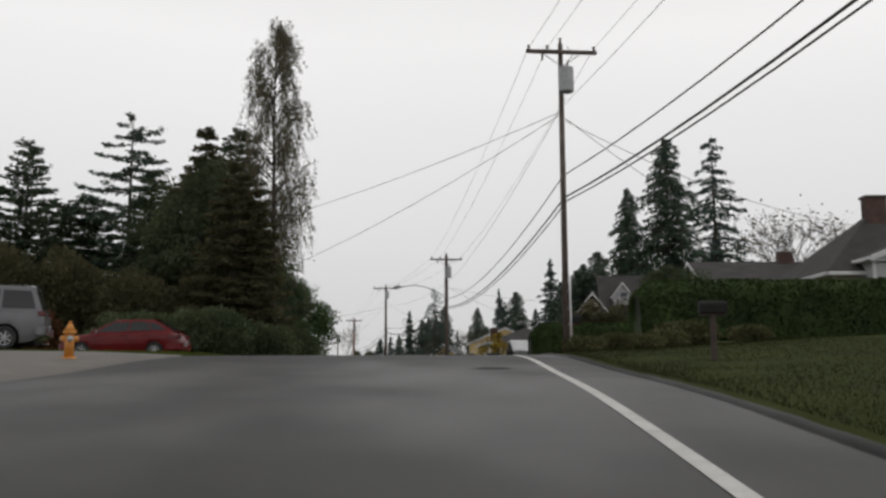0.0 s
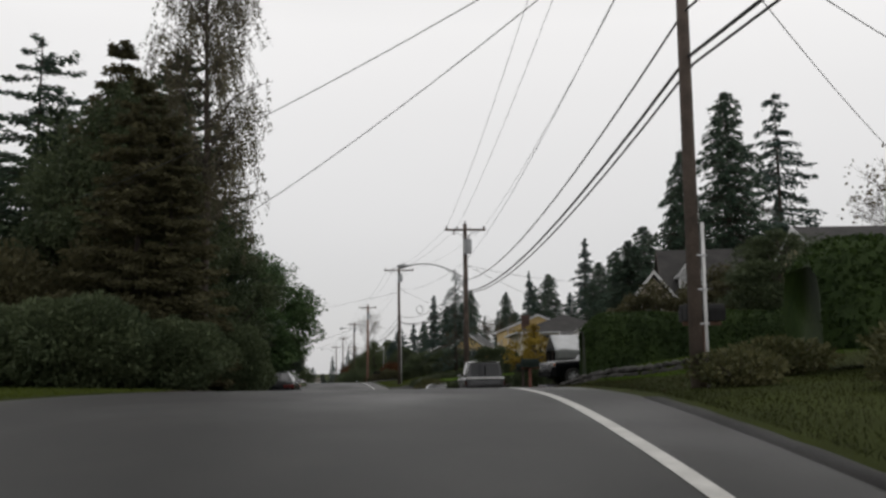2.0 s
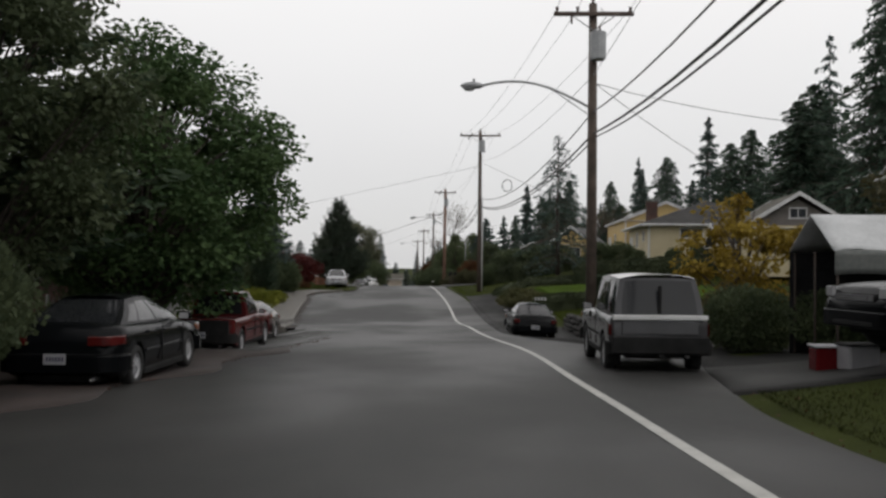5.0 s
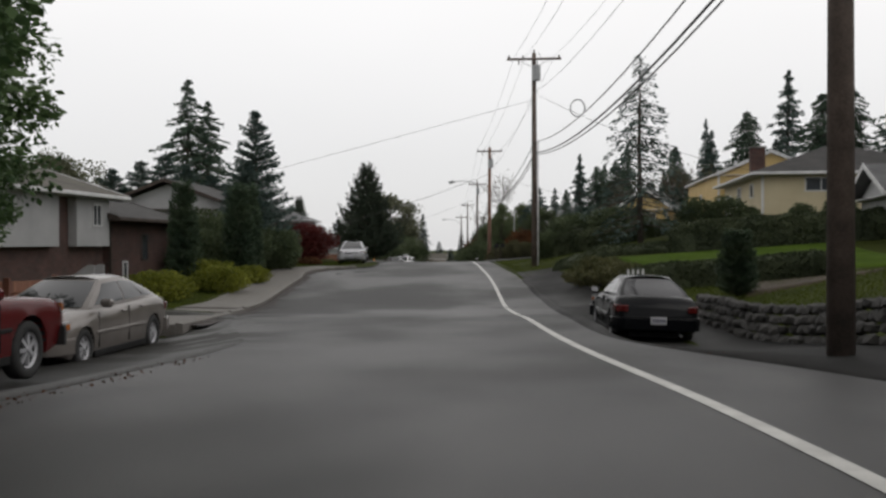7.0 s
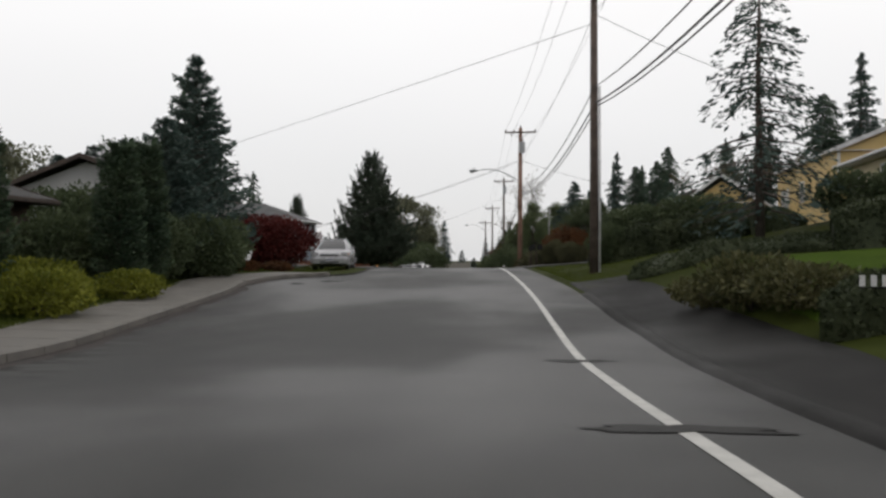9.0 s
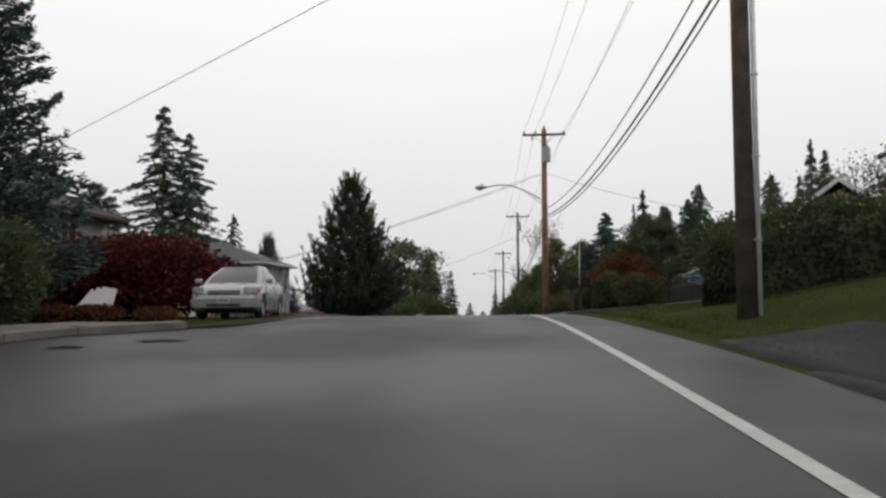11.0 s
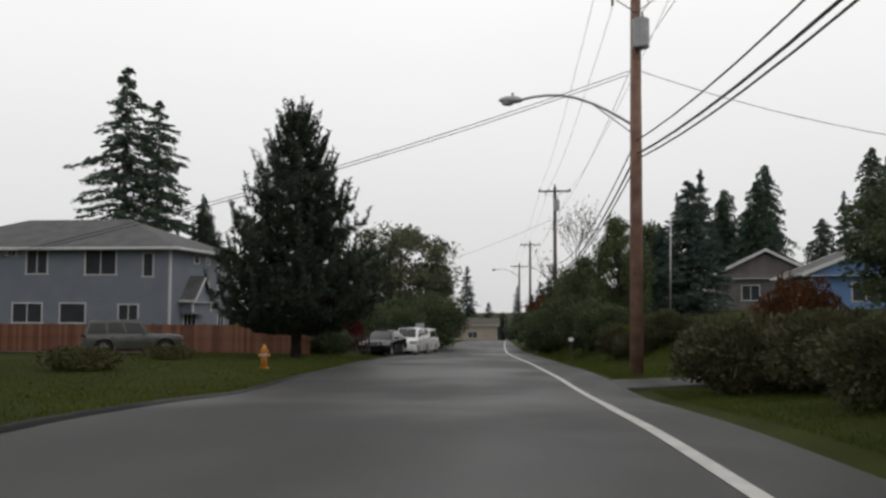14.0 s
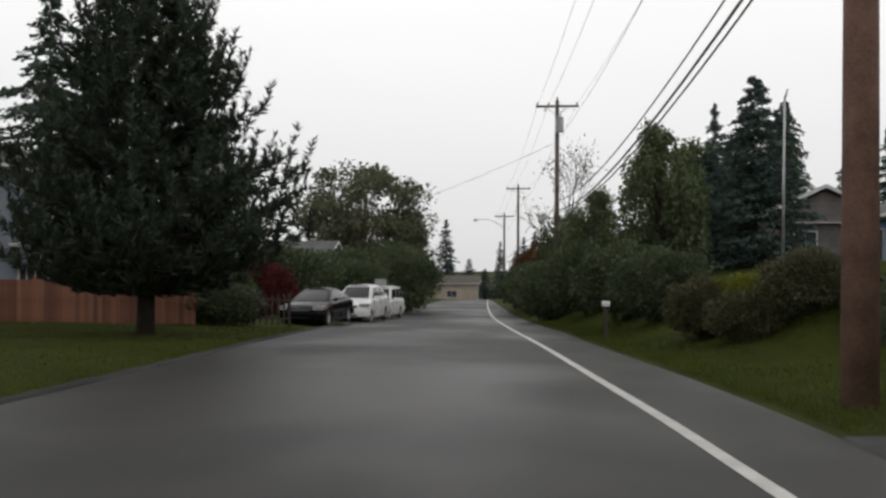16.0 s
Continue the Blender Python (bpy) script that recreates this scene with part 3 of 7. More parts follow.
# service drops to the houses on both sides
DROPS = [((6.8, 30.6, 10.1), (-9.5, 52.0, 8.6), 0.5), ((6.8, 30.6, 10.0), (-7.5, 55.0, 6.2), 0.6), ((6.9, 30.6, 10.0), (27.0, 55.0, 8.6), 0.7), ((6.9, 30.6, 9.9), (25.0, 42.0, 8.2), 0.8),
         ((7.2, 72.0, 8.3), (22.0, 98.0, 6.6), 0.6), ((7.2, 72.0, 8.3), (19.0, 76.0, 7.6), 0.4), ((3.9, 113.5, 9.9), (-20.8, 131.9, 6.3), 0.05), ((4.2, 113.5, 10.2), (16.6, 114.0, 5.8), 0.5),
         ((0.2, 150.8, 8.5), (-16.6, 145.3, 2.75), 0.3), ((0.2, 150.8, 8.4), (-16.7, 145.3, 2.65), 0.3), ((0.5, 150.8, 8.5), (13.0, 152.0, 6.0), 0.5),
         ((-2.8, 194.5, 8.2), (-27.0, 216.0, 2.6), 0.7), ((-2.8, 194.5, 8.0), (12.0, 204.0, 4.2), 0.6)]
for a, c, sg in DROPS:
    span("service_drop", a, c, sg, 0.011, M["wire"], "thin black service wire to a house", 16)
# spare cable coiled on the span before the third pole
ring = [(5.48 + 0.28 * math.cos(t * 0.35), 98.0, 6.95 + 0.32 + 0.34 * math.sin(t * 0.35)) for t in range(19)]
tagged(tube("cable_coil", ring, 0.025, M["wire"], None, 5), "coil of spare black cable hung on the span", "cable")


# ---- plants ----
rng = np.random.default_rng(7)


def tris(centers, dirs, sizes, width=0.5, spread=1.0):
    """Small leaf triangles at centers, pointing along dirs with jitter."""
    n = len(centers)
    d = dirs + rng.normal(0, 0.45 * spread, (n, 3))
    d /= np.linalg.norm(d, axis=1)[:, None] + 1e-9
    s = np.cross(d, rng.normal(0, 1, (n, 3)))
    s /= np.linalg.norm(s, axis=1)[:, None] + 1e-9
    sz = sizes[:, None]
    v = np.empty((n, 4, 3))
    v[:, 0] = centers - d * sz * 0.5
    v[:, 1] = centers + s * sz * width * 0.5
    v[:, 2] = centers + d * sz * 0.5
    v[:, 3] = centers - s * sz * width * 0.5
    return v.reshape(-1, 3)


def leaf_mesh(name, verts, mat, parent=None, label=""):
    n = len(verts) // 4
    me = bpy.data.meshes.new(name)
    me.vertices.add(len(verts))
    me.vertices.foreach_set("co", verts.astype(np.float32).ravel())
    me.loops.add(4 * n)
    me.loops.foreach_set("vertex_index", np.arange(4 * n, dtype=np.int32))
    me.polygons.add(n)
    me.polygons.foreach_set("loop_start", np.arange(0, 4 * n, 4, dtype=np.int32))
    me.materials.append(mat)
    me.update(calc_edges=True)
    ob = new(name, me)
    if parent is not None:
        ob.parent = parent
    if label:
        ob["label"] = label
    return ob


def conifer(H, R, mat, n=5200, low=0.08, droop=0.25, power=0.8, size=0.42, ragged=0.35, levels=None, up=0.0, bare=0.0, curtain=0.0, width=0.32, uneven=0.0):
    """Trunk, whorled boughs and needle sprays; returns a thing at the origin."""
    p = new("conifer_tree")
    tr = [(0, 0, 0), (rng.normal(0, 0.05), rng.normal(0, 0.05), H * 0.5), (0, 0, H)]
    tube("trunk", tr, [0.012 * H + 0.05, 0.007 * H + 0.03, 0.012], M["bark"], p, 7)
    levels = levels or int(H * 2.6)
    C, D, S = [], [], []
    bv, bf = [], []
    seed = rng.random() * 50
    for k in range(levels):
        f = low + (1 - low) * (k + rng.random() * 0.8) / levels
        if f > 0.995:
            continue
        L0 = R * (1 - f) ** power + 0.03 * R
        nb = max(4, int(5 + 5 * (1 - f)))
        az0 = rng.random() * 6.28
        for b in range(nb):
            if rng.random() < bare:
                continue
            az = az0 + 6.28 * b / nb + rng.normal(0, 0.25)
            L = L0 * (1 - ragged * rng.random() ** 1.5) * (1.18 if rng.random() < 0.12 else 1)
            z0 = min(0.985 * H, f * H + rng.normal(0, 0.55 * H / levels))
            if uneven:
                L *= max(0.25, 1 + uneven * 1.6 * noise.noise(Vector((math.cos(az) * 1.1 + seed, math.sin(az) * 1.1, z0 * 0.45))))
            d = np.array([math.cos(az), math.sin(az), 0.0])
            m = max(3, int(n / (levels * nb) * (0.35 + 1.3 * L / R)))
            t = rng.random(m) ** 0.7
            c = d[None] * (t * L)[:, None]
            c[:, 2] = z0 + up * L * t - droop * L * t ** 2 + 0.12 * L * t ** 4
            side = np.cross(d, [0, 0, 1])
            wid = 0.22 * L * (1 - 0.55 * t) + 0.08
            c += side[None] * (rng.normal(0, 0.5, m) * wid)[:, None]
            c[:, 2] += rng.normal(0, 0.06, m) - np.abs(rng.normal(0, curtain, m))
            C.append(c)
            dd = np.repeat(d[None], m, 0) + side[None] * rng.normal(0, 0.6, m)[:, None]
            dd[:, 2] -= 0.25 + droop * 0.5 - up
            D.append(dd)
            S.append(size * (0.6 + 0.7 * rng.random(m)) * (0.65 + 0.35 * min(1, L / (0.4 * R + 0.1))))
            if L > 0.5:
                pts = [d * (L * s) + np.array([0, 0, z0 + up * L * s - droop * L * s ** 2 + 0.12 * L * s ** 4]) for s in (0, 0.5, 0.92)]
                v, fc = tube_data(pts, [0.012 * L + 0.012, 0.008 * L + 0.006, 0.004], 3)
                o = len(bv)
                bv += v
                bf += [tuple(i + o for i in q) for q in fc]
    mesh_object("bough_wood", bv, bf, M["bark"], p)["kind"] = "stuff"
    leaf_mesh("needles", tris(np.concatenate(C), np.concatenate(D), np.concatenate(S), width, 0.7), mat, p)
    return p


def broadleaf(H, R, mat, n=9000, trunk=0.25, clumps=46, size=0.22, bark="bark", squash=0.75, hang=0.0, gaps=0.25, stems=1, base=0.3, limb=True, taper=0.0, limb_r=1.0):
    """Trunk, tapered limbs and a crown of leaf clumps."""
    p = new("broadleaf_tree")
    cz = H * (base + (1 - base) / 2)
    hz = H * (1 - base) / 2
    v0, f0 = [], []
    for s in range(stems):
        a = 6.28 * s / stems
        e = (math.cos(a) * R * 0.2 * (stems > 1), math.sin(a) * R * 0.2 * (stems > 1), H * 0.9)
        pts = [(math.cos(a) * 0.1 * (stems > 1), math.sin(a) * 0.1 * (stems > 1), 0), (e[0] * 0.4, e[1] * 0.4, H * 0.4), e]
        v, f = tube_data(pts, [trunk, trunk * 0.65, 0.02], 8)
        o = len(v0)
        v0 += v
        f0 += [tuple(i + o for i in q) for q in f]
    mesh_object("trunk", v0, f0, M[bark], p, smooth=True)
    C, D, S = [], [], []
    bv, bf = [], []
    for k in range(clumps):
        u = rng.normal(0, 1, 3)
        u /= np.linalg.norm(u)
        rr = 0.45 + 0.55 * rng.random() ** 0.5
        fz = u[2] * rr
        c = np.array([u[0] * R * rr * (1 - taper * (fz + 1) / 2), u[1] * R * rr * (1 - taper * (fz + 1) / 2), cz + fz * hz])
        cr = R * (0.2 + 0.2 * rng.random()) * (1 - gaps * 0.5)
        m = int(n / clumps * (0.6 + 0.8 * rng.random()))
        q = rng.normal(0, 1, (m, 3))
        q /= np.linalg.norm(q, axis=1)[:, None]
        q *= (rng.random(m) ** 0.45)[:, None] * cr
        q[:, 2] *= squash
        if hang:
            q[:, 2] -= np.abs(rng.normal(0, hang, m))
        C.append(c[None] + q)
        dd = q / (cr + 1e-6) + np.array([0, 0, -0.3 - hang])
        D.append(dd)
        S.append(size * (0.6 + 0.8 * rng.random(m)))
        if limb:
            st = np.array([0, 0, max(H * base * 0.7, c[2] - hz * 0.9)])
            v, f = tube_data([st, (st + c) / 2 + np.array([0, 0, 0.1 * R]), c], [trunk * 0.32 * limb_r, trunk * 0.16 * limb_r, 0.01], 4)
            o = len(bv)
            bv += v
            bf += [tuple(i + o for i in qq) for qq in f]
    if limb:
        mesh_object("limb_wood", bv, bf, M[bark], p)["kind"] = "stuff"
    leaf_mesh("leaves", tris(np.concatenate(C), np.concatenate(D), np.concatenate(S), 0.6, 1.0), mat, p)
    return p


def weeping_tree(H, R, mat, strands=420, size=0.1, bark="bark", low=0.16):
    """A slender tree whose twigs hang in long strands."""
    p = new("birch_tree")
    lean = [(0, 0, 0), (0.1, 0, H * 0.35), (-0.05, 0.1, H * 0.7), (0.05, 0, H * 0.985)]
    tube("trunk", lean, [0.17, 0.12, 0.06, 0.012], M[bark], p, 8)
    bv, bf, C, D, S = [], [], [], [], []

    def add(pts, radii, sides):
        v, f = tube_data(pts, radii, sides)
        o = len(bv)
        bv.extend(v)
        bf.extend(tuple(i + o for i in q) for q in f)

    per = 6
    for k in range(strands // per):
        f = low + (0.99 - low) * ((k + rng.random()) / (strands / per)) ** 0.92
        az = rng.random() * 6.283
        reach = R * (1.08 - f) ** 0.62 * (0.55 + 0.55 * rng.random())
        d = np.array([math.cos(az), math.sin(az), 0.0])
        z0 = H * (f - 0.07)
        tip = d * reach + np.array([0, 0, min(H * 0.99, z0 + H * 0.05 + 0.25 * reach)])
        mid = d * reach * 0.55 + np.array([0, 0, (z0 + tip[2]) / 2 + 0.3])
        add([np.array([0, 0, z0]), mid, tip], [0.03, 0.02, 0.007], 4)
        for j in range(per):
            t = 0.35 + 0.65 * rng.random()
            a = (np.array([0, 0, z0]) * (1 - t) + tip * t) + np.array([0, 0, 0.25 * math.sin(math.pi * t)]) + rng.normal(0, 0.12, 3)
            drop = (0.7 + 2.3 * rng.random()) * (0.55 + 0.6 * (1 - f))
            sway = rng.normal(0, 0.14, 2) * drop
            m = int(16 + 20 * drop)
            s = np.sort(rng.random(m))
            c = a[None] + np.stack([sway[0] * s ** 2 + d[0] * 0.3 * s, sway[1] * s ** 2 + d[1] * 0.3 * s, -drop * s], 1) + rng.normal(0, 0.07, (m, 3))
            C.append(c)
            D.append(np.tile(np.array([0, 0, -1.0]), (m, 1)))
            S.append(size * (0.6 + 0.8 * rng.random(m)))
            add([a, a + np.array([d[0] * 0.1 + sway[0] * .25, d[1] * 0.1 + sway[1] * .25, -drop * 0.5]), a + np.array([d[0] * 0.3 + sway[0], d[1] * 0.3 + sway[1], -drop])], [0.008, 0.006, 0.004], 3)
    mesh_object("limb_wood", bv, bf, M[bark], p)["kind"] = "stuff"
    leaf_mesh("leaves", tris(np.concatenate(C), np.concatenate(D), np.concatenate(S), 0.6, 1.3), mat, p)
    return p


def tufted_pine(H, R, mat, levels=30, needle=0.3, thin=0.2):
    """A dense pine: upswept boughs that carry tufts of needles."""
    p = new("pine_tree")
    tube("trunk", [(0, 0, 0), (0.05, 0.04, H * 0.5), (0, 0, H * 0.97)], [0.24, 0.14, 0.02], M["bark"], p, 9)
    bv, bf, C, D = [], [], [], []
    seed = rng.random() * 40
    for k in range(levels):
        f = 0.09 + 0.9 * (k + 0.5 * rng.random()) / levels
        L0 = R * min(1.0, (1.02 - f) ** 0.86 * 1.14) * (0.86 if f < 0.13 else 1)
        nb = int(6 + 5 * (1 - f))
        a0 = rng.random() * 6.283
        for b in range(nb):
            az = a0 + 6.283 * b / nb + rng.normal(0, 0.16)
            L = L0 * (0.62 + 0.44 * rng.random()) * (1 + 0.34 * noise.noise(Vector((math.cos(az) * 1.7 + seed, math.sin(az) * 1.7, f * H * 0.8))))
            d = np.array([math.cos(az), math.sin(az), 0.0])
            sd = np.array([-d[1], d[0], 0.0])
            z0 = f * H

            def at(t):
                return d * (L * t) + np.array([0, 0, z0 - 0.10 * L * t + 0.34 * L * t ** 2.2])

            v, fc = tube_data([at(0), at(0.5), at(0.97)], [0.012 * L + 0.014, 0.008 * L + 0.008, 0.006], 4)
            o = len(bv)
            bv.extend(v)
            bf.extend(tuple(i + o for i in q) for q in fc)
            nt = max(3, int(L * 8.0))
            for j in range(nt):
                t = 0.22 + 0.78 * (j + rng.random()) / nt
                w = 0.24 * L * (1.1 - t) + 0.05
                c = at(t) + sd * rng.normal(0, w) + np.array([0, 0, rng.normal(0.02, 0.07)])
                ax = d * 0.55 + np.array([0, 0, 0.75]) + sd * rng.normal(0, 0.4)
                ax /= np.linalg.norm(ax)
                m = 13
                r = rng.normal(0, 1, (m, 3))
                r /= np.linalg.norm(r, axis=1)[:, None]
                dd = ax[None] * 0.85 + r * 0.75
                dd /= np.linalg.norm(dd, axis=1)[:, None]
                C.append(c[None] + dd * needle * 0.5 + ax[None] * (rng.random(m) * 0.16)[:, None])
                D.append(dd)
            for j in range(2):
                m = 34
                c = at(1.0 - 0.17 * j) + sd * rng.normal(0, 0.12 * j * L)
                ax = d * 0.3 + np.array([0, 0, 1.0])
                g = rng.random(m) * (0.6 + 0.45 * rng.random())
                r = rng.normal(0, 1, (m, 3))
                r[:, 2] = 0.9 + 0.4 * rng.random(m)
                r /= np.linalg.norm(r, axis=1)[:, None]
                C.append(c[None] + ax[None] * g[:, None] + r * 0.07)
                D.append(r)
    mesh_object("bough_wood", bv, bf, M["bark"], p)["kind"] = "stuff"
    C, D = np.concatenate(C), np.concatenate(D)
    leaf_mesh("needles", tris(C, D, needle * (0.7 + 0.6 * rng.random(len(C))), thin, 0.15), mat, p)
    return p


def bare_tree(H, R, seedlen=4, bark="bark", leaves=None, n=0):
    """A leafless tree: limbs that fork into fine twigs."""
    p = new("bare_tree")
    bv, bf, tips = [], [], []

    def grow(a, d, L, r, depth):
        b = a + d * L + np.array([0, 0, 0.08 * L])
        v, f = tube_data([a, (a + b) / 2 + rng.normal(0, 0.04 * L, 3), b], [r, r * 0.8, r * 0.6], 4 if depth else 6)
        o = len(bv)
        bv.extend(v)
        bf.extend(tuple(i + o for i in q) for q in f)
        if depth >= seedlen:
            tips.append(b)
            return
        for k in range(3 if depth < 3 else 4):
            e = d + rng.normal(0, 0.42, 3)
            e[2] = abs(e[2]) * 0.6 + 0.35
            e /= np.linalg.norm(e)
            grow(b if k else a + (b - a) * 0.7, e, L * (0.62 + 0.2 * rng.random()), r * 0.55, depth + 1)

    grow(np.zeros(3), np.array([0, 0, 1.0]), H * 0.32, 0.016 * H, 0)
    s = np.array([R / (0.5 * H), R / (0.5 * H), 1.0])
    mesh_object("limb_wood", [tuple(np.array(v) * s) for v in bv], bf, M[bark], p)
    if leaves:
        t = np.array(tips) * s
        c = t[rng.integers(0, len(t), n)] + rng.normal(0, 0.3, (n, 3))
        leaf_mesh("leaves", tris(c, rng.normal(0, 1, (n, 3)), 0.12 + 0.1 * rng.random(n), 0.6), leaves, p)
    return p


def place(p, name, label, category, x, y, rz=0, s=1.0, z=None, group=""):
    p.name = name
    z = ground_z(x, y) - 0.05 if z is None else z
    p.matrix_basis = pose(x, y, z, 0, 0, rz)
    p.scale = (s, s, s) if not isinstance(s, tuple) else s
    return tagged(p, label, category, group)


def again(p, x, y, rz=0, s=1.0, z=None, label=""):
    z = ground_z(x, y) - 0.05 if z is None else z
    q = copy_thing(p, pose(x, y, z, 0, 0, rz))
    q.scale = (s, s, s) if not isinstance(s, tuple) else s
    if label:
        q["label"] = label
    return q


def hedge(name, label, x0, y0, x1, y1, width, height, mat, n=9000, size=0.11, round_top=0.15, lump=0.12, category="hedge", z=None, dip=None):
    """A clipped hedge: a dark inner body under a skin of leaves."""
    a, b = Vector((x0, y0, 0)), Vector((x1, y1, 0))
    L = (b - a).length
    d = (b - a) / L
    s = Vector((-d.y, d.x, 0))
    p = thing(name, label, category, (x0, y0, 0))
    zf = (lambda x, y: ground_z(x, y)) if z is None else (lambda x, y: z)
    nu, ring = max(3, int(L / 0.6)), 12
    vs, fs = [], []

    def prof(u, k):
        t = math.pi * k / (ring - 1)
        e = 0.35
        cx = math.copysign(abs(math.cos(t)) ** e, math.cos(t))
        cz = abs(math.sin(t)) ** e
        w = width / 2 * (1 - 0.12 * cz)
        q = a + d * (u * L) + s * (cx * w)
        end = min(1.0, min(u, 1 - u) * L / 0.25 + 0.75)
        hz = height * end
        nz = noise.noise(Vector((q.x * 0.9, q.y * 0.9, cz * 2)))
        return q.x + s.x * nz * lump, q.y + s.y * nz * lump, zf(q.x, q.y) - 0.05 + cz * (hz + nz * lump * 1.2)

    for i in range(nu + 1):
        for k in range(ring):
            v = prof(i / nu, k)
            vs.append((v[0] - x0, v[1] - y0, v[2]))
    for i in range(nu):
        for k in range(ring - 1):
            o = i * ring + k
            fs.append((o, o + 1, o + ring + 1, o + ring))
    fs.append(tuple(range(ring)))
    fs.append(tuple(nu * ring + k for k in range(ring))[::-1])
    mesh_object("inner_growth", vs, fs, mat, p, smooth=True)
    V = np.array(vs)
    F = np.array([f for f in fs if len(f) == 4])
    tri_a = V[F]
    area = np.linalg.norm(np.cross(tri_a[:, 1] - tri_a[:, 0], tri_a[:, 3] - tri_a[:, 0]), axis=1)
    pick = rng.choice(len(F), n, p=area / area.sum())
    u, v = rng.random(n), rng.random(n)
    q = tri_a[pick]
    c = (q[:, 0] * ((1 - u) * (1 - v))[:, None] + q[:, 1] * ((1 - u) * v)[:, None] + q[:, 2] * (u * v)[:, None] + q[:, 3] * (u * (1 - v))[:, None])
    nrm = np.cross(q[:, 1] - q[:, 0], q[:, 3] - q[:, 0])
    nrm /= np.linalg.norm(nrm, axis=1)[:, None] + 1e-9
    mid = V.mean(0)
    flip = np.sign(((c - mid) * nrm).sum(1))
    nrm *= flip[:, None]
    c += nrm * (rng.random(n) * 0.1 - 0.02)[:, None]
    leaf_mesh("leaves", tris(c, nrm + np.array([0, 0, 0.3]), size * (0.6 + 0.9 * rng.random(n)), 0.6, 1.4), mat, p)
    return p


def shrub(R, H, mat, n=2600, size=0.12):
    """A rounded bush: short stems, a lumpy skin of leaves all through."""
    n = int(n * 1.3)
    p = new("shrub")
    bv, bf = [], []
    for k in range(7):
        a = 6.28 * k / 7
        v, f = tube_data([(0, 0, 0), (math.cos(a) * R * 0.3, math.sin(a) * R * 0.3, H * 0.4), (math.cos(a) * R * 0.6, math.sin(a) * R * 0.6, H * 0.75)], [0.03, 0.02, 0.008], 4)
        o = len(bv)
        bv += v
        bf += [tuple(i + o for i in q) for q in f]
    mesh_object("stem_wood", bv, bf, M["bark"], p)["kind"] = "stuff"
    q = rng.normal(0, 1, (n, 3))
    q /= np.linalg.norm(q, axis=1)[:, None]
    lob = np.array([1 + 0.28 * noise.noise(Vector((v[0] * 2.2, v[1] * 2.2, v[2] * 2.2 + R * 7))) for v in q])
    rad = (0.25 + 0.75 * rng.random(n) ** 0.5) * lob
    c = q * rad[:, None] * np.array([R, R, H / 2]) + np.array([0, 0, H / 2])
    c[:, 2] = np.maximum(c[:, 2], 0.02)
    leaf_mesh("leaves", tris(c, q + np.array([0, 0, 0.2]), size * (0.6 + 0.9 * rng.random(n)), 0.6, 1.1), mat, p)
    return p
# ---- trees ----
fir_a = place(conifer(27, 10.0, M["fir"], 26000, ragged=0.5, droop=0.4, size=0.62, power=0.7, uneven=0.5, curtain=0.25), "fir_tree", "tall dark green fir behind the hedges", "tree", 38.4, 112.8, s=(0.85, 0.85, 1.0))
again(fir_a, 33.6, 113.5, 70, (0.55, 0.55, 0.78))
fir_b = place(conifer(31, 9.8, M["spruce"], 14000, ragged=0.6, droop=0.3, size=0.7, bare=0.2, levels=38, uneven=0.5, curtain=0.25), "fir_tree", "tall dark fir with a thin ragged crown", "tree", 49.5, 126)
again(fir_b, 49.6, 168.5, 40, (0.55, 0.55, 1.0))
fir_c = place(conifer(28, 7.0, M["spruce"], 12000, ragged=0.6, size=0.7, power=0.85, levels=40, uneven=0.5, curtain=0.25), "fir_tree", "tall narrow spruce above the roofs", "tree", 44.2, 210.7)
again(fir_c, 29.2, 237.0, 15, (0.45, 0.45, 0.6))
again(fir_c, 34.3, 219, 80, (0.75, 0.75, 0.72))
again(fir_c, 42.3, 263.6, 80, (0.8, 0.8, 0.9))
cedar = place(conifer(16.6, 4.6, M["cypress"], 17000, ragged=0.45, power=0.55, size=0.36, up=0.35), "cypress_tree", "dense dark green cypress tree", "tree", -7.3, 61.5)
cedar_l = place(conifer(17.8, 7.0, M["fir"], 13000, ragged=0.5, droop=0.05, power=0.62, size=0.36, levels=20, bare=0.12), "cedar_tree", "dark cedar with wide level boughs", "tree", -14.4, 63.1)
pine = place(tufted_pine(10.7, 4.25, M["pine"], 34, 0.28, 0.18), "pine_tree", "dense dark green pine beside the wooden fence", "tree", -13.4, 164.0)
again(pine, -25.6, 184.0, 110, (0.6, 0.6, 0.83), label="smaller pine behind the blue house")
fir_e = place(conifer(36, 12.5, M["fir"], 17000, ragged=0.55, size=0.85, power=0.75, droop=0.3, levels=40, uneven=0.5, curtain=0.25), "fir_tree", "tall dark fir behind the blue house", "tree", -64, 251, z=0)
again(fir_e, -61.8, 257, 60, (0.8, 0.8, 0.9), z=0)
oak = place(broadleaf(15.6, 7.2, M["oak_leaf"], 30000, 0.4, 120, 0.4, base=0.05, gaps=0.15, limb_r=0.6), "oak_tree", "rounded olive-green tree thinning in autumn", "tree", -20.5, 229, s=0.88)
# ---- more materials ----
def car_paint(name, c, flake=0.0, gloss=1.0):
    return material(name, tuple(v * 0.85 for v in c), tuple(v * 1.1 for v in c), scale=2, rough=0.22, bump=0.02, fine=120, metal=flake, coat=0.0, spec=0.5 * gloss)


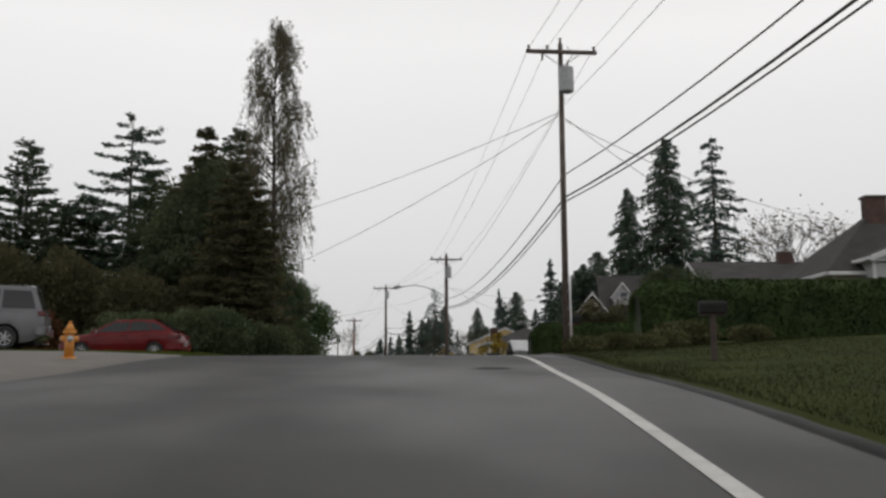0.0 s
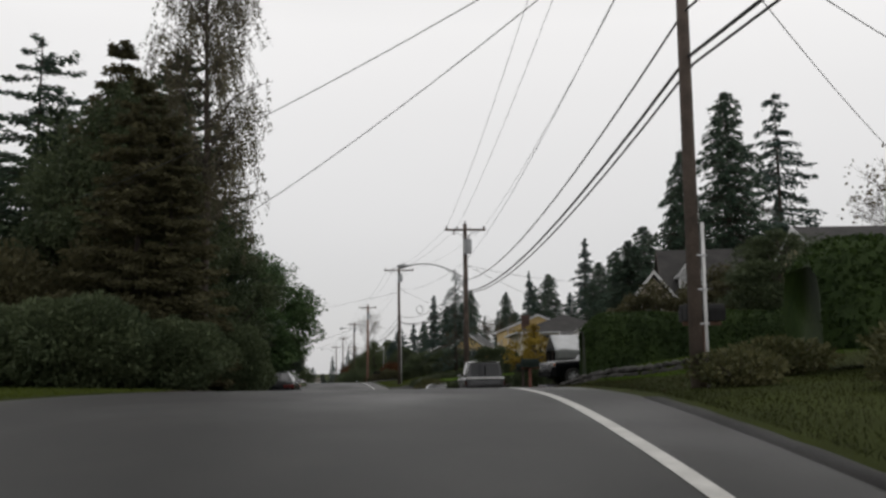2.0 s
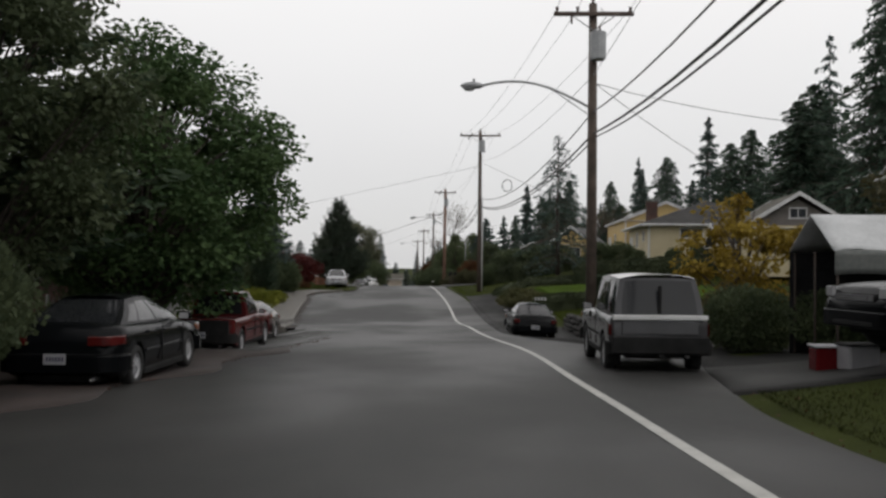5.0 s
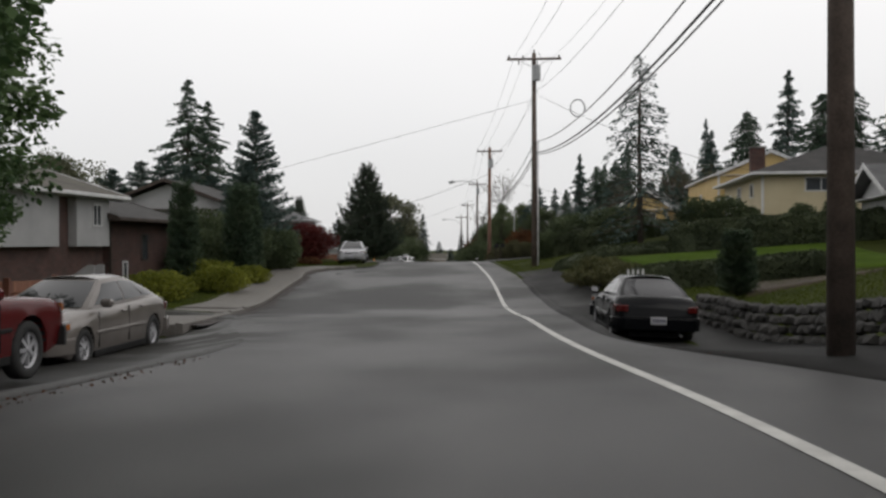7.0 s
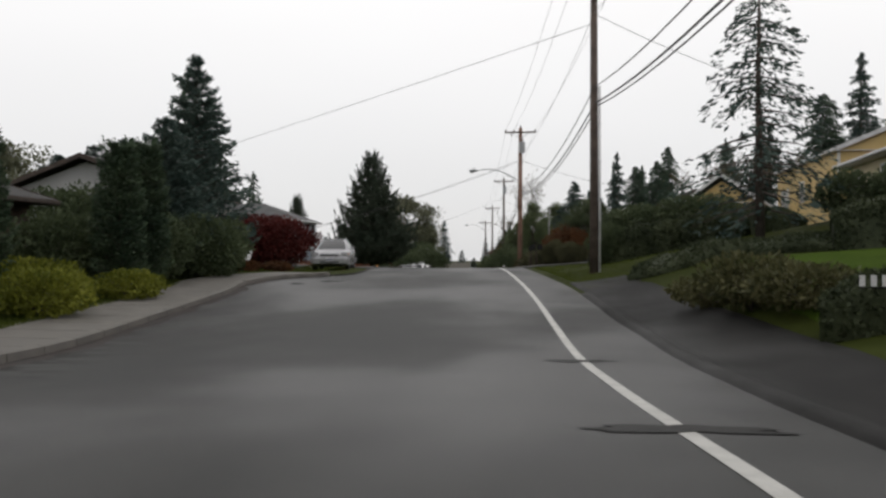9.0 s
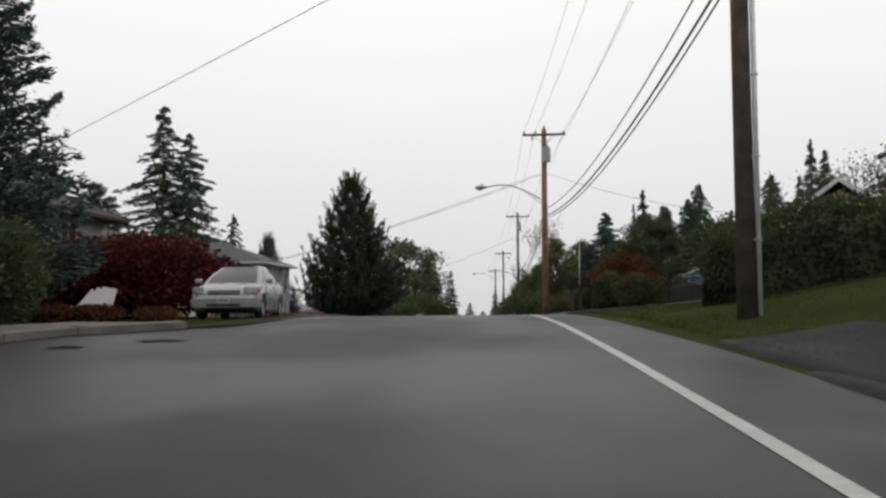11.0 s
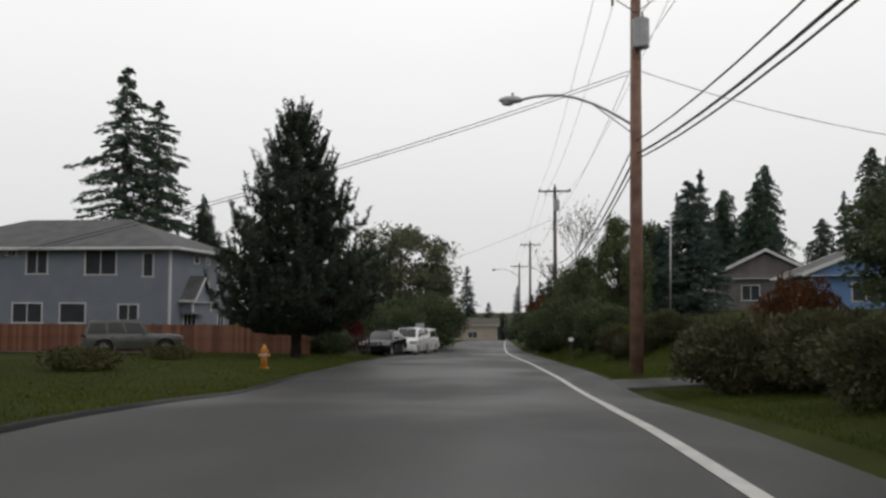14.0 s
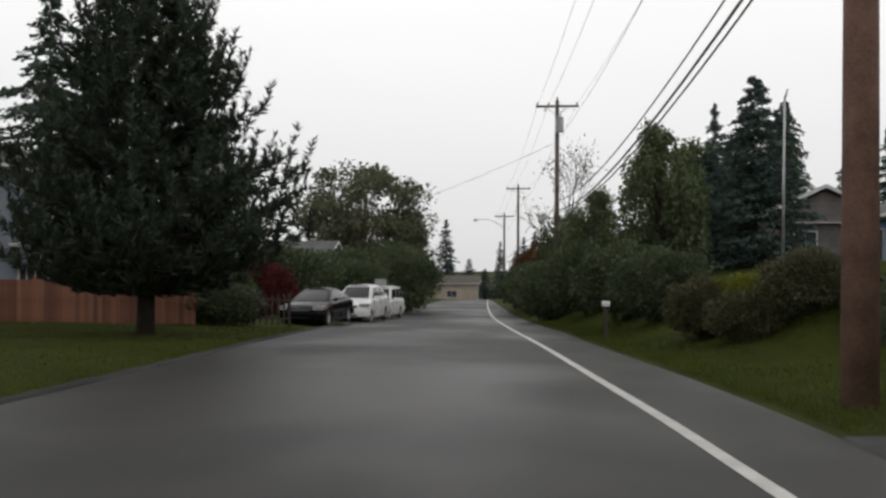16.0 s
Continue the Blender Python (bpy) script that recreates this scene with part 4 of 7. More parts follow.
M["red_paint"] = car_paint("red_car_paint", (0.12, 0.009, 0.011), 0.0, 0.5)
M["dkred_paint"] = car_paint("dark_red_car_paint", (0.09, 0.012, 0.013), 0.0, 0.4)
M["black_paint"] = car_paint("black_car_paint", (0.004, 0.0045, 0.0055), 0.0, 0.25)
M["silver_paint"] = car_paint("silver_car_paint", (0.36, 0.36, 0.375), 0.35)
M["white_paint"] = car_paint("white_car_paint", (0.7, 0.7, 0.7))
M["gold_paint"] = car_paint("beige_car_paint", (0.2, 0.18, 0.167), 0.3)
M["grey_paint"] = car_paint("grey_car_paint", (0.13, 0.13, 0.138), 0.2)
M["dim_grey_paint"] = car_paint("dim_grey_car_paint", (0.06, 0.06, 0.064), 0.1, 0.8)
M["slate_paint"] = car_paint("slate_car_paint", (0.1, 0.1, 0.095), 0.1)
M["trim"] = material("black_plastic", (0.01, 0.01, 0.01), (0.024, 0.024, 0.024), rough=0.7, bump=0.1, spec=0.15)
M["tyre"] = material("tyre_rubber", (0.012, 0.012, 0.012), (0.028, 0.028, 0.028), rough=0.8, bump=0.2)
M["alloy"] = material("alloy_rim", (0.3, 0.3, 0.31), (0.42, 0.42, 0.44), rough=0.45, metal=0.1, bump=0.05)
M["car_glass"] = glass("car_glass", (0.014, 0.015, 0.017), 0.42)
M["house_glass"] = glass("window_glass", (0.04, 0.045, 0.05), 0.45)
M["tail"] = material("red_lamp_glass", (0.06, 0.006, 0.006), (0.105, 0.01, 0.009), rough=0.15, bump=0)
M["lamp"] = material("clear_lamp_glass", (0.3, 0.3, 0.31), (0.45, 0.45, 0.46), rough=0.12, bump=0)
M["plate"] = material("number_plate_white", (0.34, 0.34, 0.36), (0.42, 0.42, 0.44), rough=0.4, bump=0)
M["ink"] = material("dark_ink", (0.02, 0.02, 0.06), (0.03, 0.03, 0.08), rough=0.5, bump=0)
M["amber"] = material("amber_lamp_glass", (0.3, 0.08, 0.01), (0.4, 0.12, 0.02), rough=0.15, bump=0)

# deck: length fraction from the tail and height fraction; house: rear glass foot, roof rear, roof front, windscreen foot;
# wide: half widths of the glasshouse at the belt and the roof; panes: stretches of the side glass
SHAPES = {
    "sedan": dict(deck=[(0, .52), (.012, .60), (.035, .655), (.08, .705), (.17, .715), (.4, .69), (.66, .665), (.73, .65), (.84, .60), (.93, .545), (.98, .47), (1, .40)],
                  house=(.10, .29, .52, .745), wide=(.89, .60), panes=[(.07, .22, .90), (.235, .52, .96), (.545, .93, .95)], wheels=(.195, .805)),
    "compact": dict(deck=[(0, .50), (.012, .58), (.035, .64), (.08, .675), (.16, .685), (.4, .665), (.66, .65), (.78, .63), (.88, .575), (.95, .51), (.985, .45), (1, .40)],
                    house=(.085, .27, .51, .79), wide=(.90, .62), panes=[(.07, .20, .88), (.215, .48, .96), (.505, .92, .95)], wheels=(.19, .80)),
    "hatch": dict(deck=[(0, .50), (.012, .62), (.035, .69), (.08, .70), (.4, .675), (.66, .65), (.76, .63), (.86, .58), (.94, .52), (.98, .46), (1, .40)],
                  house=(.045, .22, .55, .76), wide=(.90, .66), panes=[(.06, .22, .9), (.235, .52, .96), (.545, .92, .95)], wheels=(.195, .805)),
    "suv": dict(deck=[(0, .52), (.008, .58), (.02, .595), (.3, .60), (.66, .60), (.72, .595), (.93, .575), (.975, .55), (1, .44)],
                house=(.012, .06, .57, .675), wide=(.925, .80), panes=[(.05, .33, .95), (.36, .62, .95), (.65, .94, .95)], wheels=(.21, .82)),
    "pickup": dict(deck=[(0, .52), (.006, .58), (.015, .59), (.38, .59), (.5, .60), (.69, .60), (.75, .59), (.93, .565), (.98, .53), (1, .42)],
                   house=(.375, .41, .57, .685), wide=(.92, .74), panes=[(.08, .40, .92), (.44, .93, .95)], wheels=(.2, .81)),
}


def wheel(parent, x, y, r, w, side, rim="alloy"):
    bm = bmesh.new()
    prof = [(r * 0.62, w / 2 - 0.02), (r * 0.66, w / 2), (r * 0.9, w / 2), (r * 0.97, w / 2 - 0.015), (r, w / 2 - 0.04), (r, -w / 2 + 0.03), (r * 0.93, -w / 2), (r * 0.62, -w / 2)]
    n = 24
    vs = [[bm.verts.new((rr * math.cos(6.2832 * k / n), yy, rr * math.sin(6.2832 * k / n))) for rr, yy in prof] for k in range(n)]
    for k in range(n):
        for j in range(len(prof) - 1):
            bm.faces.new((vs[k][j], vs[k][j + 1], vs[(k + 1) % n][j + 1], vs[(k + 1) % n][j]))
    wobj = part("wheel", bm, M["tyre"], parent, smooth=True)
    wobj.matrix_basis = pose(x, y, r, 0, 0, 0 if side > 0 else 180)
    bm = bmesh.new()
    o = r * 0.64
    for k in range(n):
        a, b = 6.2832 * k / n, 6.2832 * (k + 1) / n
        bm.faces.new([bm.verts.new(c) for c in ((o * math.cos(a), w / 2 - 0.012, o * math.sin(a)), (o * math.cos(b), w / 2 - 0.012, o * math.sin(b)), (o * .86 * math.cos(b), w / 2 - 0.05, o * .86 * math.sin(b)), (o * .86 * math.cos(a), w / 2 - 0.05, o * .86 * math.sin(a)))])
    for k in range(7):
        a = 6.2832 * k / 7
        q = [(o * .16, a - 0.6), (o * .9, a - 0.14), (o * .9, a + 0.14), (o * .16, a + 0.6)]
        f = [bm.verts.new((c * math.cos(t), w / 2 - 0.02 - 0.02 * (c > o * .5), c * math.sin(t))) for c, t in q]
        g = [bm.verts.new((v.co.x, v.co.y - 0.03, v.co.z)) for v in f]
        bm.faces.new(f)
        for i in range(4):
            bm.faces.new((f[i], g[i], g[(i + 1) % 4], f[(i + 1) % 4]))
    part("rim", bm, M[rim], wobj)
    bm = bmesh.new()
    bmesh.ops.create_circle(bm, cap_ends=True, segments=16, radius=o * 0.95)
    h = part("brake_disc", bm, M["trim"], wobj)
    h.matrix_basis = pose(0, w / 2 - 0.08, 0, 90, 0, 0)
    bm = bmesh.new()
    bmesh.ops.create_cone(bm, segments=10, radius1=o * 0.2, radius2=o * 0.14, depth=0.03, cap_ends=True)
    h = part("hub_cap", bm, M[rim], wobj)
    h.matrix_basis = pose(0, w / 2 - 0.012, 0, -90, 0, 0)


def grid_mesh(name, rows, mat, parent, label="", sharp=35.0, closed=False):
    """A smooth sheet through rows of points, creased where it bends sharply."""
    n = len(rows[0])
    vs = [p for r in rows for p in r]
    fs = [(i * n + k, i * n + k + 1, (i + 1) * n + k + 1, (i + 1) * n + k) for i in range(len(rows) - 1) for k in range(n - 1)]
    if closed:
        fs += [tuple(range(n))[::-1], tuple((len(rows) - 1) * n + k for k in range(n))]
    ob = mesh_object(name, vs, fs, mat, parent, label, True)
    ob.data.set_sharp_from_angle(angle=radians(sharp))
    return ob


def car(shape, L, W, H, paint, label, at, rz, wheel_r=0.31, clear=0.17, plate=True, group="parked cars along the road", two_tone=None, lamp_z=.52, name="car", tail_w=0.3, rim="alloy", roof=None, front_plate=False, lamp_h=0.13, bumper=None):
    """A road car, its nose towards +x before rz turns it."""
    S = SHAPES[shape]
    c = thing(name, label, "pickup truck" if shape == "pickup" else "car", at, rz, group)
    dk_x, dk_z = [q[0] for q in S["deck"]], [q[1] for q in S["deck"]]
    boxy = shape in ("suv", "pickup")
    Rc, cut = (0.22, 0.16) if boxy else (0.5, 0.3)
    nn = 2.4

    def half(x):
        """Half width of the body at x."""
        d = max(0.0, min(x + L / 2, L / 2 - x))
        if d >= Rc:
            return W / 2
        return W / 2 * (1 - cut + cut * (1 - (1 - d / Rc) ** nn) ** (1 / nn))

    def deck(x):
        return H * float(np.interp((x + L / 2) / L, dk_x, dk_z))

    axles = [(f - 0.5) * L for f in S["wheels"]]
    r0 = wheel_r * (1.2 if boxy else 1.13)
    xs = set(np.linspace(-L / 2 + 0.3, L / 2 - 0.3, 26).tolist())
    for e in (0, .008, .025, .05, .09, .14, .2, .27):
        xs |= {-L / 2 + e, L / 2 - e}
    xs = {x for x in xs if all(abs(x - a) > r0 * 1.03 for a in axles)}
    for a in axles:
        xs |= {a + r0 * 1.002 * math.cos(math.pi * k / 14) for k in range(15)} | {a - r0 * 1.02, a + r0 * 1.02}
    xs = sorted(xs)
    rows = []
    for x in xs:
        w, zd = half(x), deck(x)
        d = min(x + L / 2, L / 2 - x)
        zb = clear + 0.11 * H * max(0.0, 1 - d / 0.45) ** 1.3
        arch = max((wheel_r + math.sqrt(max(0.0, r0 * r0 - (x - a) ** 2)) if abs(x - a) < r0 else 0.0) for a in axles)
        mid = zb + (zd - zb) * 0.58
        if boxy:
            sec = [(0.0, zb), (w * .84, zb), (w * .955, zb + .015), (w * .975, zb + .09), (w * .99, zb + (mid - zb) * .6), (w, mid), (w * .995, mid + (zd - mid) * .35),
                   (w * .975, zd - .075), (w * .945, zd - .028), (w * .90, zd - .006), (w * .6, zd + .012), (0.0, zd + .02)]
        else:
            sec = [(0.0, zb), (w * .80, zb), (w * .93, zb + .02), (w * .965, zb + .09), (w * .99, zb + (mid - zb) * .6), (w, mid), (w * .992, mid + (zd - mid) * .4),
                   (w * .965, zd - .10), (w * .915, zd - .042), (w * .85, zd - .012), (w * .55, zd + .018), (0.0, zd + .032)]
        half_row = [(yy, max(zz, arch if 0.8 * w < yy and k < 8 else zz)) for k, (yy, zz) in enumerate(sec)]
        tuck = (0.04 if boxy else 0.13) * max(0.0, 1 - d / 0.5)          # the ends lean in above and below the bumper
        sg = -1 if x > 0 else 1
        half_row = [(x + sg * tuck * min(1.0, abs(zz - 0.34 * H) / (0.3 * H)) ** 2, yy, zz) for yy, zz in half_row]
        rows.append([(xx, -yy, zz) for xx, yy, zz in half_row[::-1]] + [(xx, yy, zz) for xx, yy, zz in half_row[1:]])
    grid_mesh("body", rows, M[paint], c, sharp=38, closed=True)

    # the glasshouse: a painted shell with panes set on it
    xa, ra, rb, xb = [(f - 0.5) * L for f in S["house"]]
    wb, wr = [q * W / 2 for q in S["wide"]]

    def side_pt(s, u, v, off=0.0):
        x = (xa + (ra - xa) * v) * (1 - u) + (xb + (rb - xb) * v) * u
        lo = deck(x) - 0.02
        hi = H * (0.955 + 0.025 * math.sin(math.pi * min(1, max(0, u))))
        y = wb + (wr - wb) * (v ** 1.25) + 0.012 * math.sin(math.pi * v)
        y *= 1 - 0.06 * (2 * u - 1) ** 4
        return (x, s * (y + off), lo + (hi - lo) * v + off * 0.3)

    def end_pt(u, v, front, off=0.0):
        p = side_pt(1, 1.0 if front else 0.0, v)
        bow = (0.10 if front else 0.07) * (1 - u * u) * (1 - 0.5 * v) * (0.3 if boxy else 1)
        sg = 1 if front else -1
        return (p[0] + sg * (bow + off), p[1] * u, p[2] + 0.02 * (1 - u * u) + off * 0.4)

    us = [k / 12 for k in range(13)]
    vs_ = [k / 6 for k in range(7)]
    for s in (1, -1):
        grid_mesh("cabin_side", [[side_pt(s, u, v) for u in us] for v in vs_], M[paint], c)
        for a, b, top in S["panes"]:
            uu = [a + (b - a) * k / 6 for k in range(7)]
            vv = [.10 + (top - .22) * k / 4 for k in range(5)]
            grid_mesh("side_window", [[side_pt(s, u, v, .007) for u in uu] for v in vv], M["car_glass"], c)
    span_u = [-1 + k / 5 for k in range(11)]
    for front in (False, True):
        grid_mesh("screen_frame", [[end_pt(u, v, front) for u in span_u] for v in vs_], M[paint], c)
        m = .88 if front or not boxy else .86
        nm = "windscreen" if front else "rear_window"
        grid_mesh(nm, [[end_pt(u * m, .07 + .86 * v, front, .006) for u in span_u] for v in vs_], M["car_glass"], c)
    rr = []
    for u in us:
        a = side_pt(1, u, 1)
        e = end_pt(0, 1, True)[0] - a[0] if u == 1 else end_pt(0, 1, False)[0] - a[0] if u == 0 else 0
        rr.append([(a[0] + e * (1 - (k / 5) ** 2), a[1] * k / 5, a[2] + (H - a[2]) * (1 - abs(k / 5) ** 2.4)) for k in range(-5, 6)])
    grid_mesh("roof", rr, M[roof or paint], c)

    for x in axles:
        for s in (1, -1):
            bm = bmesh.new()
            prev = []
            for k in range(13):
                a = math.pi * (k / 12)
                p = [bm.verts.new((q * math.cos(a), yy, q * math.sin(a))) for q, yy in ((r0, 0), (r0, -s * .3), (0.02, -s * .3))]
                if prev:
                    for i in range(2):
                        bm.faces.new((prev[i], p[i], p[i + 1], prev[i + 1]))
                prev = p
            well = part("wheel_well", bm, M["trim"], c)
            well.matrix_basis = pose(x, s * (W / 2 - .03), wheel_r)
            wheel(c, x, s * (W / 2 - 0.115), wheel_r, 0.2, s, rim)

    def wrap(nm, end, y0, y1, z0, z1, off, mat, parent=c, label="", n=14, deep=0.0):
        """A strip that follows the outline of an end, y0 to y1 of the way round from the middle (1 is the corner's far side)."""
        def out(t, extra):
            # t below 0.6 runs across the flat end, past it round the corner to the side
            if abs(t) <= 0.6:
                d, y = 0.0, abs(t) / 0.6 * W / 2 * (1 - cut)
            else:
                f = (abs(t) - 0.6) / 0.4
                d = Rc * f ** 1.7
                y = half(-L / 2 + d)
            nx = max(0.0, 1 - d / Rc)
            nl = math.hypot(nx, 1 - nx)
            x = end * (L / 2 - d + extra * nx / nl)
            return x, math.copysign(1, t) * (y + extra * (1 - nx) / nl)
        rows_ = []
        for k in range(n + 1):
            t = y0 + (y1 - y0) * k / n
            a, b = out(t, off), out(t, -0.06)
            e = min(.012, (z1 - z0) * .2)
            m2 = out(t, off - e)
            rows_.append([(b[0], b[1], z0), (m2[0], m2[1], z0), (a[0], a[1], z0 + e), (a[0], a[1], z1 - e), (m2[0], m2[1], z1), (b[0], b[1], z1)])
        return grid_mesh(nm, rows_, M[mat], parent, label, 30, True)

    zr = lamp_z * H
    for s in (1, -1):
        wrap("tail_lamp", -1, s * (0.92 - tail_w * 1.6), s * 0.92, zr - .02, zr - .02 + lamp_h, .012, "tail")
        hl = wrap("headlamp", 1, s * 0.50, s * 0.93, .45 * H, .45 * H + .15, .006, "lamp")
        wrap("indicator", 1, s * 0.84, s * 0.93, .46 * H, .46 * H + .10, .012, "amber", hl)
        bm = bmesh.new()
        mx = xb - 0.32
        box(bm, mx - 0.07, mx + 0.06, s * (W / 2 + 0.07) - 0.095, s * (W / 2 + 0.07) + 0.095, deck(mx) - 0.01, deck(mx) + 0.125, 0.035)
        mir = part("wing_mirror", bm, M[paint], c)
        bm = bmesh.new()
        box(bm, mx - 0.074, mx - 0.069, s * (W / 2 + 0.07) - 0.075, s * (W / 2 + 0.07) + 0.075, deck(mx) + 0.01, deck(mx) + 0.105)
        part("mirror_glass", bm, M["lamp"], mir)
        for a, b, top in S["panes"][-2:]:
            hx = side_pt(1, a, .2)[0] + 0.1
            bm = bmesh.new()
            box(bm, hx, hx + 0.2, s * W / 2 - 0.02, s * W / 2 + 0.022, deck(hx) - 0.16, deck(hx) - 0.125, 0.01)
            part("door_handle", bm, M["trim"] if boxy else M[paint], c)
            gx = side_pt(1, b + .012, .05)[0]
            bm = bmesh.new()
            box(bm, gx - .004, gx + .004, s * W / 2 - .02, s * W / 2 + .0015, clear + .12, deck(gx) - .07)
            part("door_gap", bm, M["trim"], c)
        bm = bmesh.new()
        box(bm, axles[0] + r0 * 1.05, axles[1] - r0 * 1.05, s * W / 2 - 0.012, s * W / 2 + 0.012, 0.36 * H, 0.36 * H + 0.05, 0.008)
        part("rubbing_strip", bm, M[two_tone or paint], c)
        bm = bmesh.new()
        box(bm, axles[0] + r0 * 1.02, axles[1] - r0 * 1.02, s * (W / 2 - 0.06) - 0.04, s * (W / 2 - 0.06) + 0.045, clear - 0.03, clear + 0.07, 0.01)
        part("sill", bm, M["trim"], c)
    bump = bumper or two_tone or paint
    wrap("rear_bumper", -1, -.97, .97, .22 * H, .22 * H + .24, .055, bump, n=28)
    wrap("bumper_gap", -1, -.9, .9, .22 * H + .25, .22 * H + .262, .006, "trim", n=24)
    wrap("front_bumper", 1, -.97, .97, .20 * H, .20 * H + .24, .05, bump, n=28)
    wrap("air_intake", 1, -.42, .42, .20 * H + .03, .20 * H + .10, .056, "trim")
    g = wrap("grille", 1, -.40, .40, .42 * H, .42 * H + .11, .012, "trim")
    for k in range(3):
        wrap("slat", 1, -.39, .39, .42 * H + .02 + .03 * k, .42 * H + .031 + .03 * k, .022, "alloy", g)
    bm = bmesh.new()
    box(bm, -L / 2 + 0.25, L / 2 - 0.25, -W / 2 * 0.62, W / 2 * 0.62, clear - 0.03, clear + 0.1)
    part("underbody", bm, M["trim"], c)
    tube("exhaust_pipe", [(-L / 2 + .3, -W * .28, clear + .02), (-L / 2 + .02, -W * .28, clear + .02)], .025, M["galv"], c, 8)
    ends = ([-1] if plate else []) + ([1] if front_plate else [])
    for e in ends:
        bm = bmesh.new()
        zp = (0.31 if shape in ("sedan", "hatch") else 0.30) * H if e < 0 else .27 * H
        xp = e * (L / 2 + 0.058)
        box(bm, xp - .006, xp + .006, -0.155, 0.155, zp, zp + 0.15, 0.003)
        p = part("number_plate", bm, M["plate"], c, "white number plate with unreadable dark characters")
        for k in range(6):
            bm = bmesh.new()
            box(bm, xp + e * .006, xp + e * .009, -0.125 + k * 0.043, -0.1 + k * 0.043, zp + 0.045, zp + 0.105)
            part("character_bar", bm, M["ink"], p)
    return c


def gz(x, y, d=0.0):
    return (x, y, ground_z(x, y) + d)


UP, TO = 90, -90
car("hatch", 4.45, 1.73, 1.47, "red_paint", "red hatchback parked on the grass by the trees", gz(-8.4, 37.0), 172, group="parked cars along the road")
car("suv", 4.6, 1.8, 1.75, "grey_paint", "grey off-road car parked beside the driveway", gz(-10.6, 27.0), 190)
car("sedan", 4.55, 1.72, 1.33, "black_paint", "black saloon car parked under the trees", gz(-2.3, 58.4), UP + 1, plate=True)
pk = car("pickup", 4.7, 1.72, 1.62, "dkred_paint", "dark red pickup truck with a black tailgate", gz(-3.3, 69.2), UP, wheel_r=0.34, clear=0.25, name="pickup_truck", two_tone="trim")
bm = bmesh.new()
box(bm, -2.375, -2.33, -0.74, 0.74, 0.50, 0.94, 0.02)
part("tailgate", bm, M["trim"], pk, "black pickup tailgate")
rr = car("suv", 4.47, 1.82, 1.86, "dim_grey_paint", "silver two-tone four-wheel drive estate car", gz(6.9, 62.5, -0.06), UP, wheel_r=0.37, clear=0.36, two_tone="trim", lamp_z=.42, tail_w=0.11, lamp_h=.2, roof="white_paint")
for nm, x0, x1, y0, y1, z0, z1, mt in (("tailgate_band", -2.29, -2.2, -0.85, 0.85, 1.04, 1.13, "white_paint"), ("tailgate", -2.265, -2.2, -0.68, 0.68, 0.78, 1.03, "grey_paint"), ("step_bumper", -2.34, -2.2, -0.86, 0.86, 0.44, 0.74, "trim"), ("tow_bar", -2.45, -2.2, -0.05, 0.05, 0.36, 0.42, "trim"),
                                    ("window_bar", -2.215, -2.185, -0.03, 0.03, 1.12, 1.66, "trim"), ("mud_flap", -1.75, -1.73, -0.86, -0.62, 0.2, 0.5, "trim"), ("mud_flap", -1.75, -1.73, 0.62, 0.86, 0.2, 0.5, "trim")):
    bm = bmesh.new()
    box(bm, x0, x1, y0, y1, z0, z1, 0.012)
    part(nm, bm, M[mt], rr)
saloon = car("sedan", 4.6, 1.69, 1.33, "black_paint", "black saloon car with a wide red lamp band", (5.82, 81.5, -0.05), UP + 2, lamp_z=.5, tail_w=0.2)
saloon.matrix_basis = pose(5.82, 81.5, -0.05, 0, 2.0, 0) @ pose(0, 0, 0, 0, 0, UP + 2)
car("sedan", 4.55, 1.72, 1.38, "gold_paint", "beige saloon car parked at the kerb", gz(-4.3, 75.6, -0.06), TO, plate=False)
car("compact", 4.48, 1.735, 1.47, "silver_paint", "silver saloon car parked on the grass verge", gz(-7.75, 122.6, 0.0), TO + 7, plate=False, front_plate=True)
car("suv", 4.4, 1.76, 1.62, "slate_paint", "grey-green off-road estate car beside a wooden fence", gz(-21.6, 165.4), 30, wheel_r=0.35, clear=0.25)
car("sedan", 4.75, 1.8, 1.42, "black_paint", "dark green saloon car facing down the road", gz(-12.2, 177.6, 0.0), TO - 3, plate=False)
car("hatch", 4.7, 1.85, 1.72, "white_paint", "white estate car parked behind a dark saloon", gz(-11.9, 184.6), TO - 3, plate=False)
car("suv", 4.7, 1.85, 1.72, "white_paint", "white car parked at the end of the row", gz(-12.2, 191.2), TO - 3, plate=False)
car("suv", 4.6, 1.85, 1.7, "red_paint", "red car parked far down the road", gz(-5.3, 221), UP + 5)
car("pickup", 5.0, 1.85, 1.75, "black_paint", "dark pickup truck in a driveway under a canopy", gz(11.6, 57.5), 188, wheel_r=0.36, clear=0.28, name="pickup_truck")

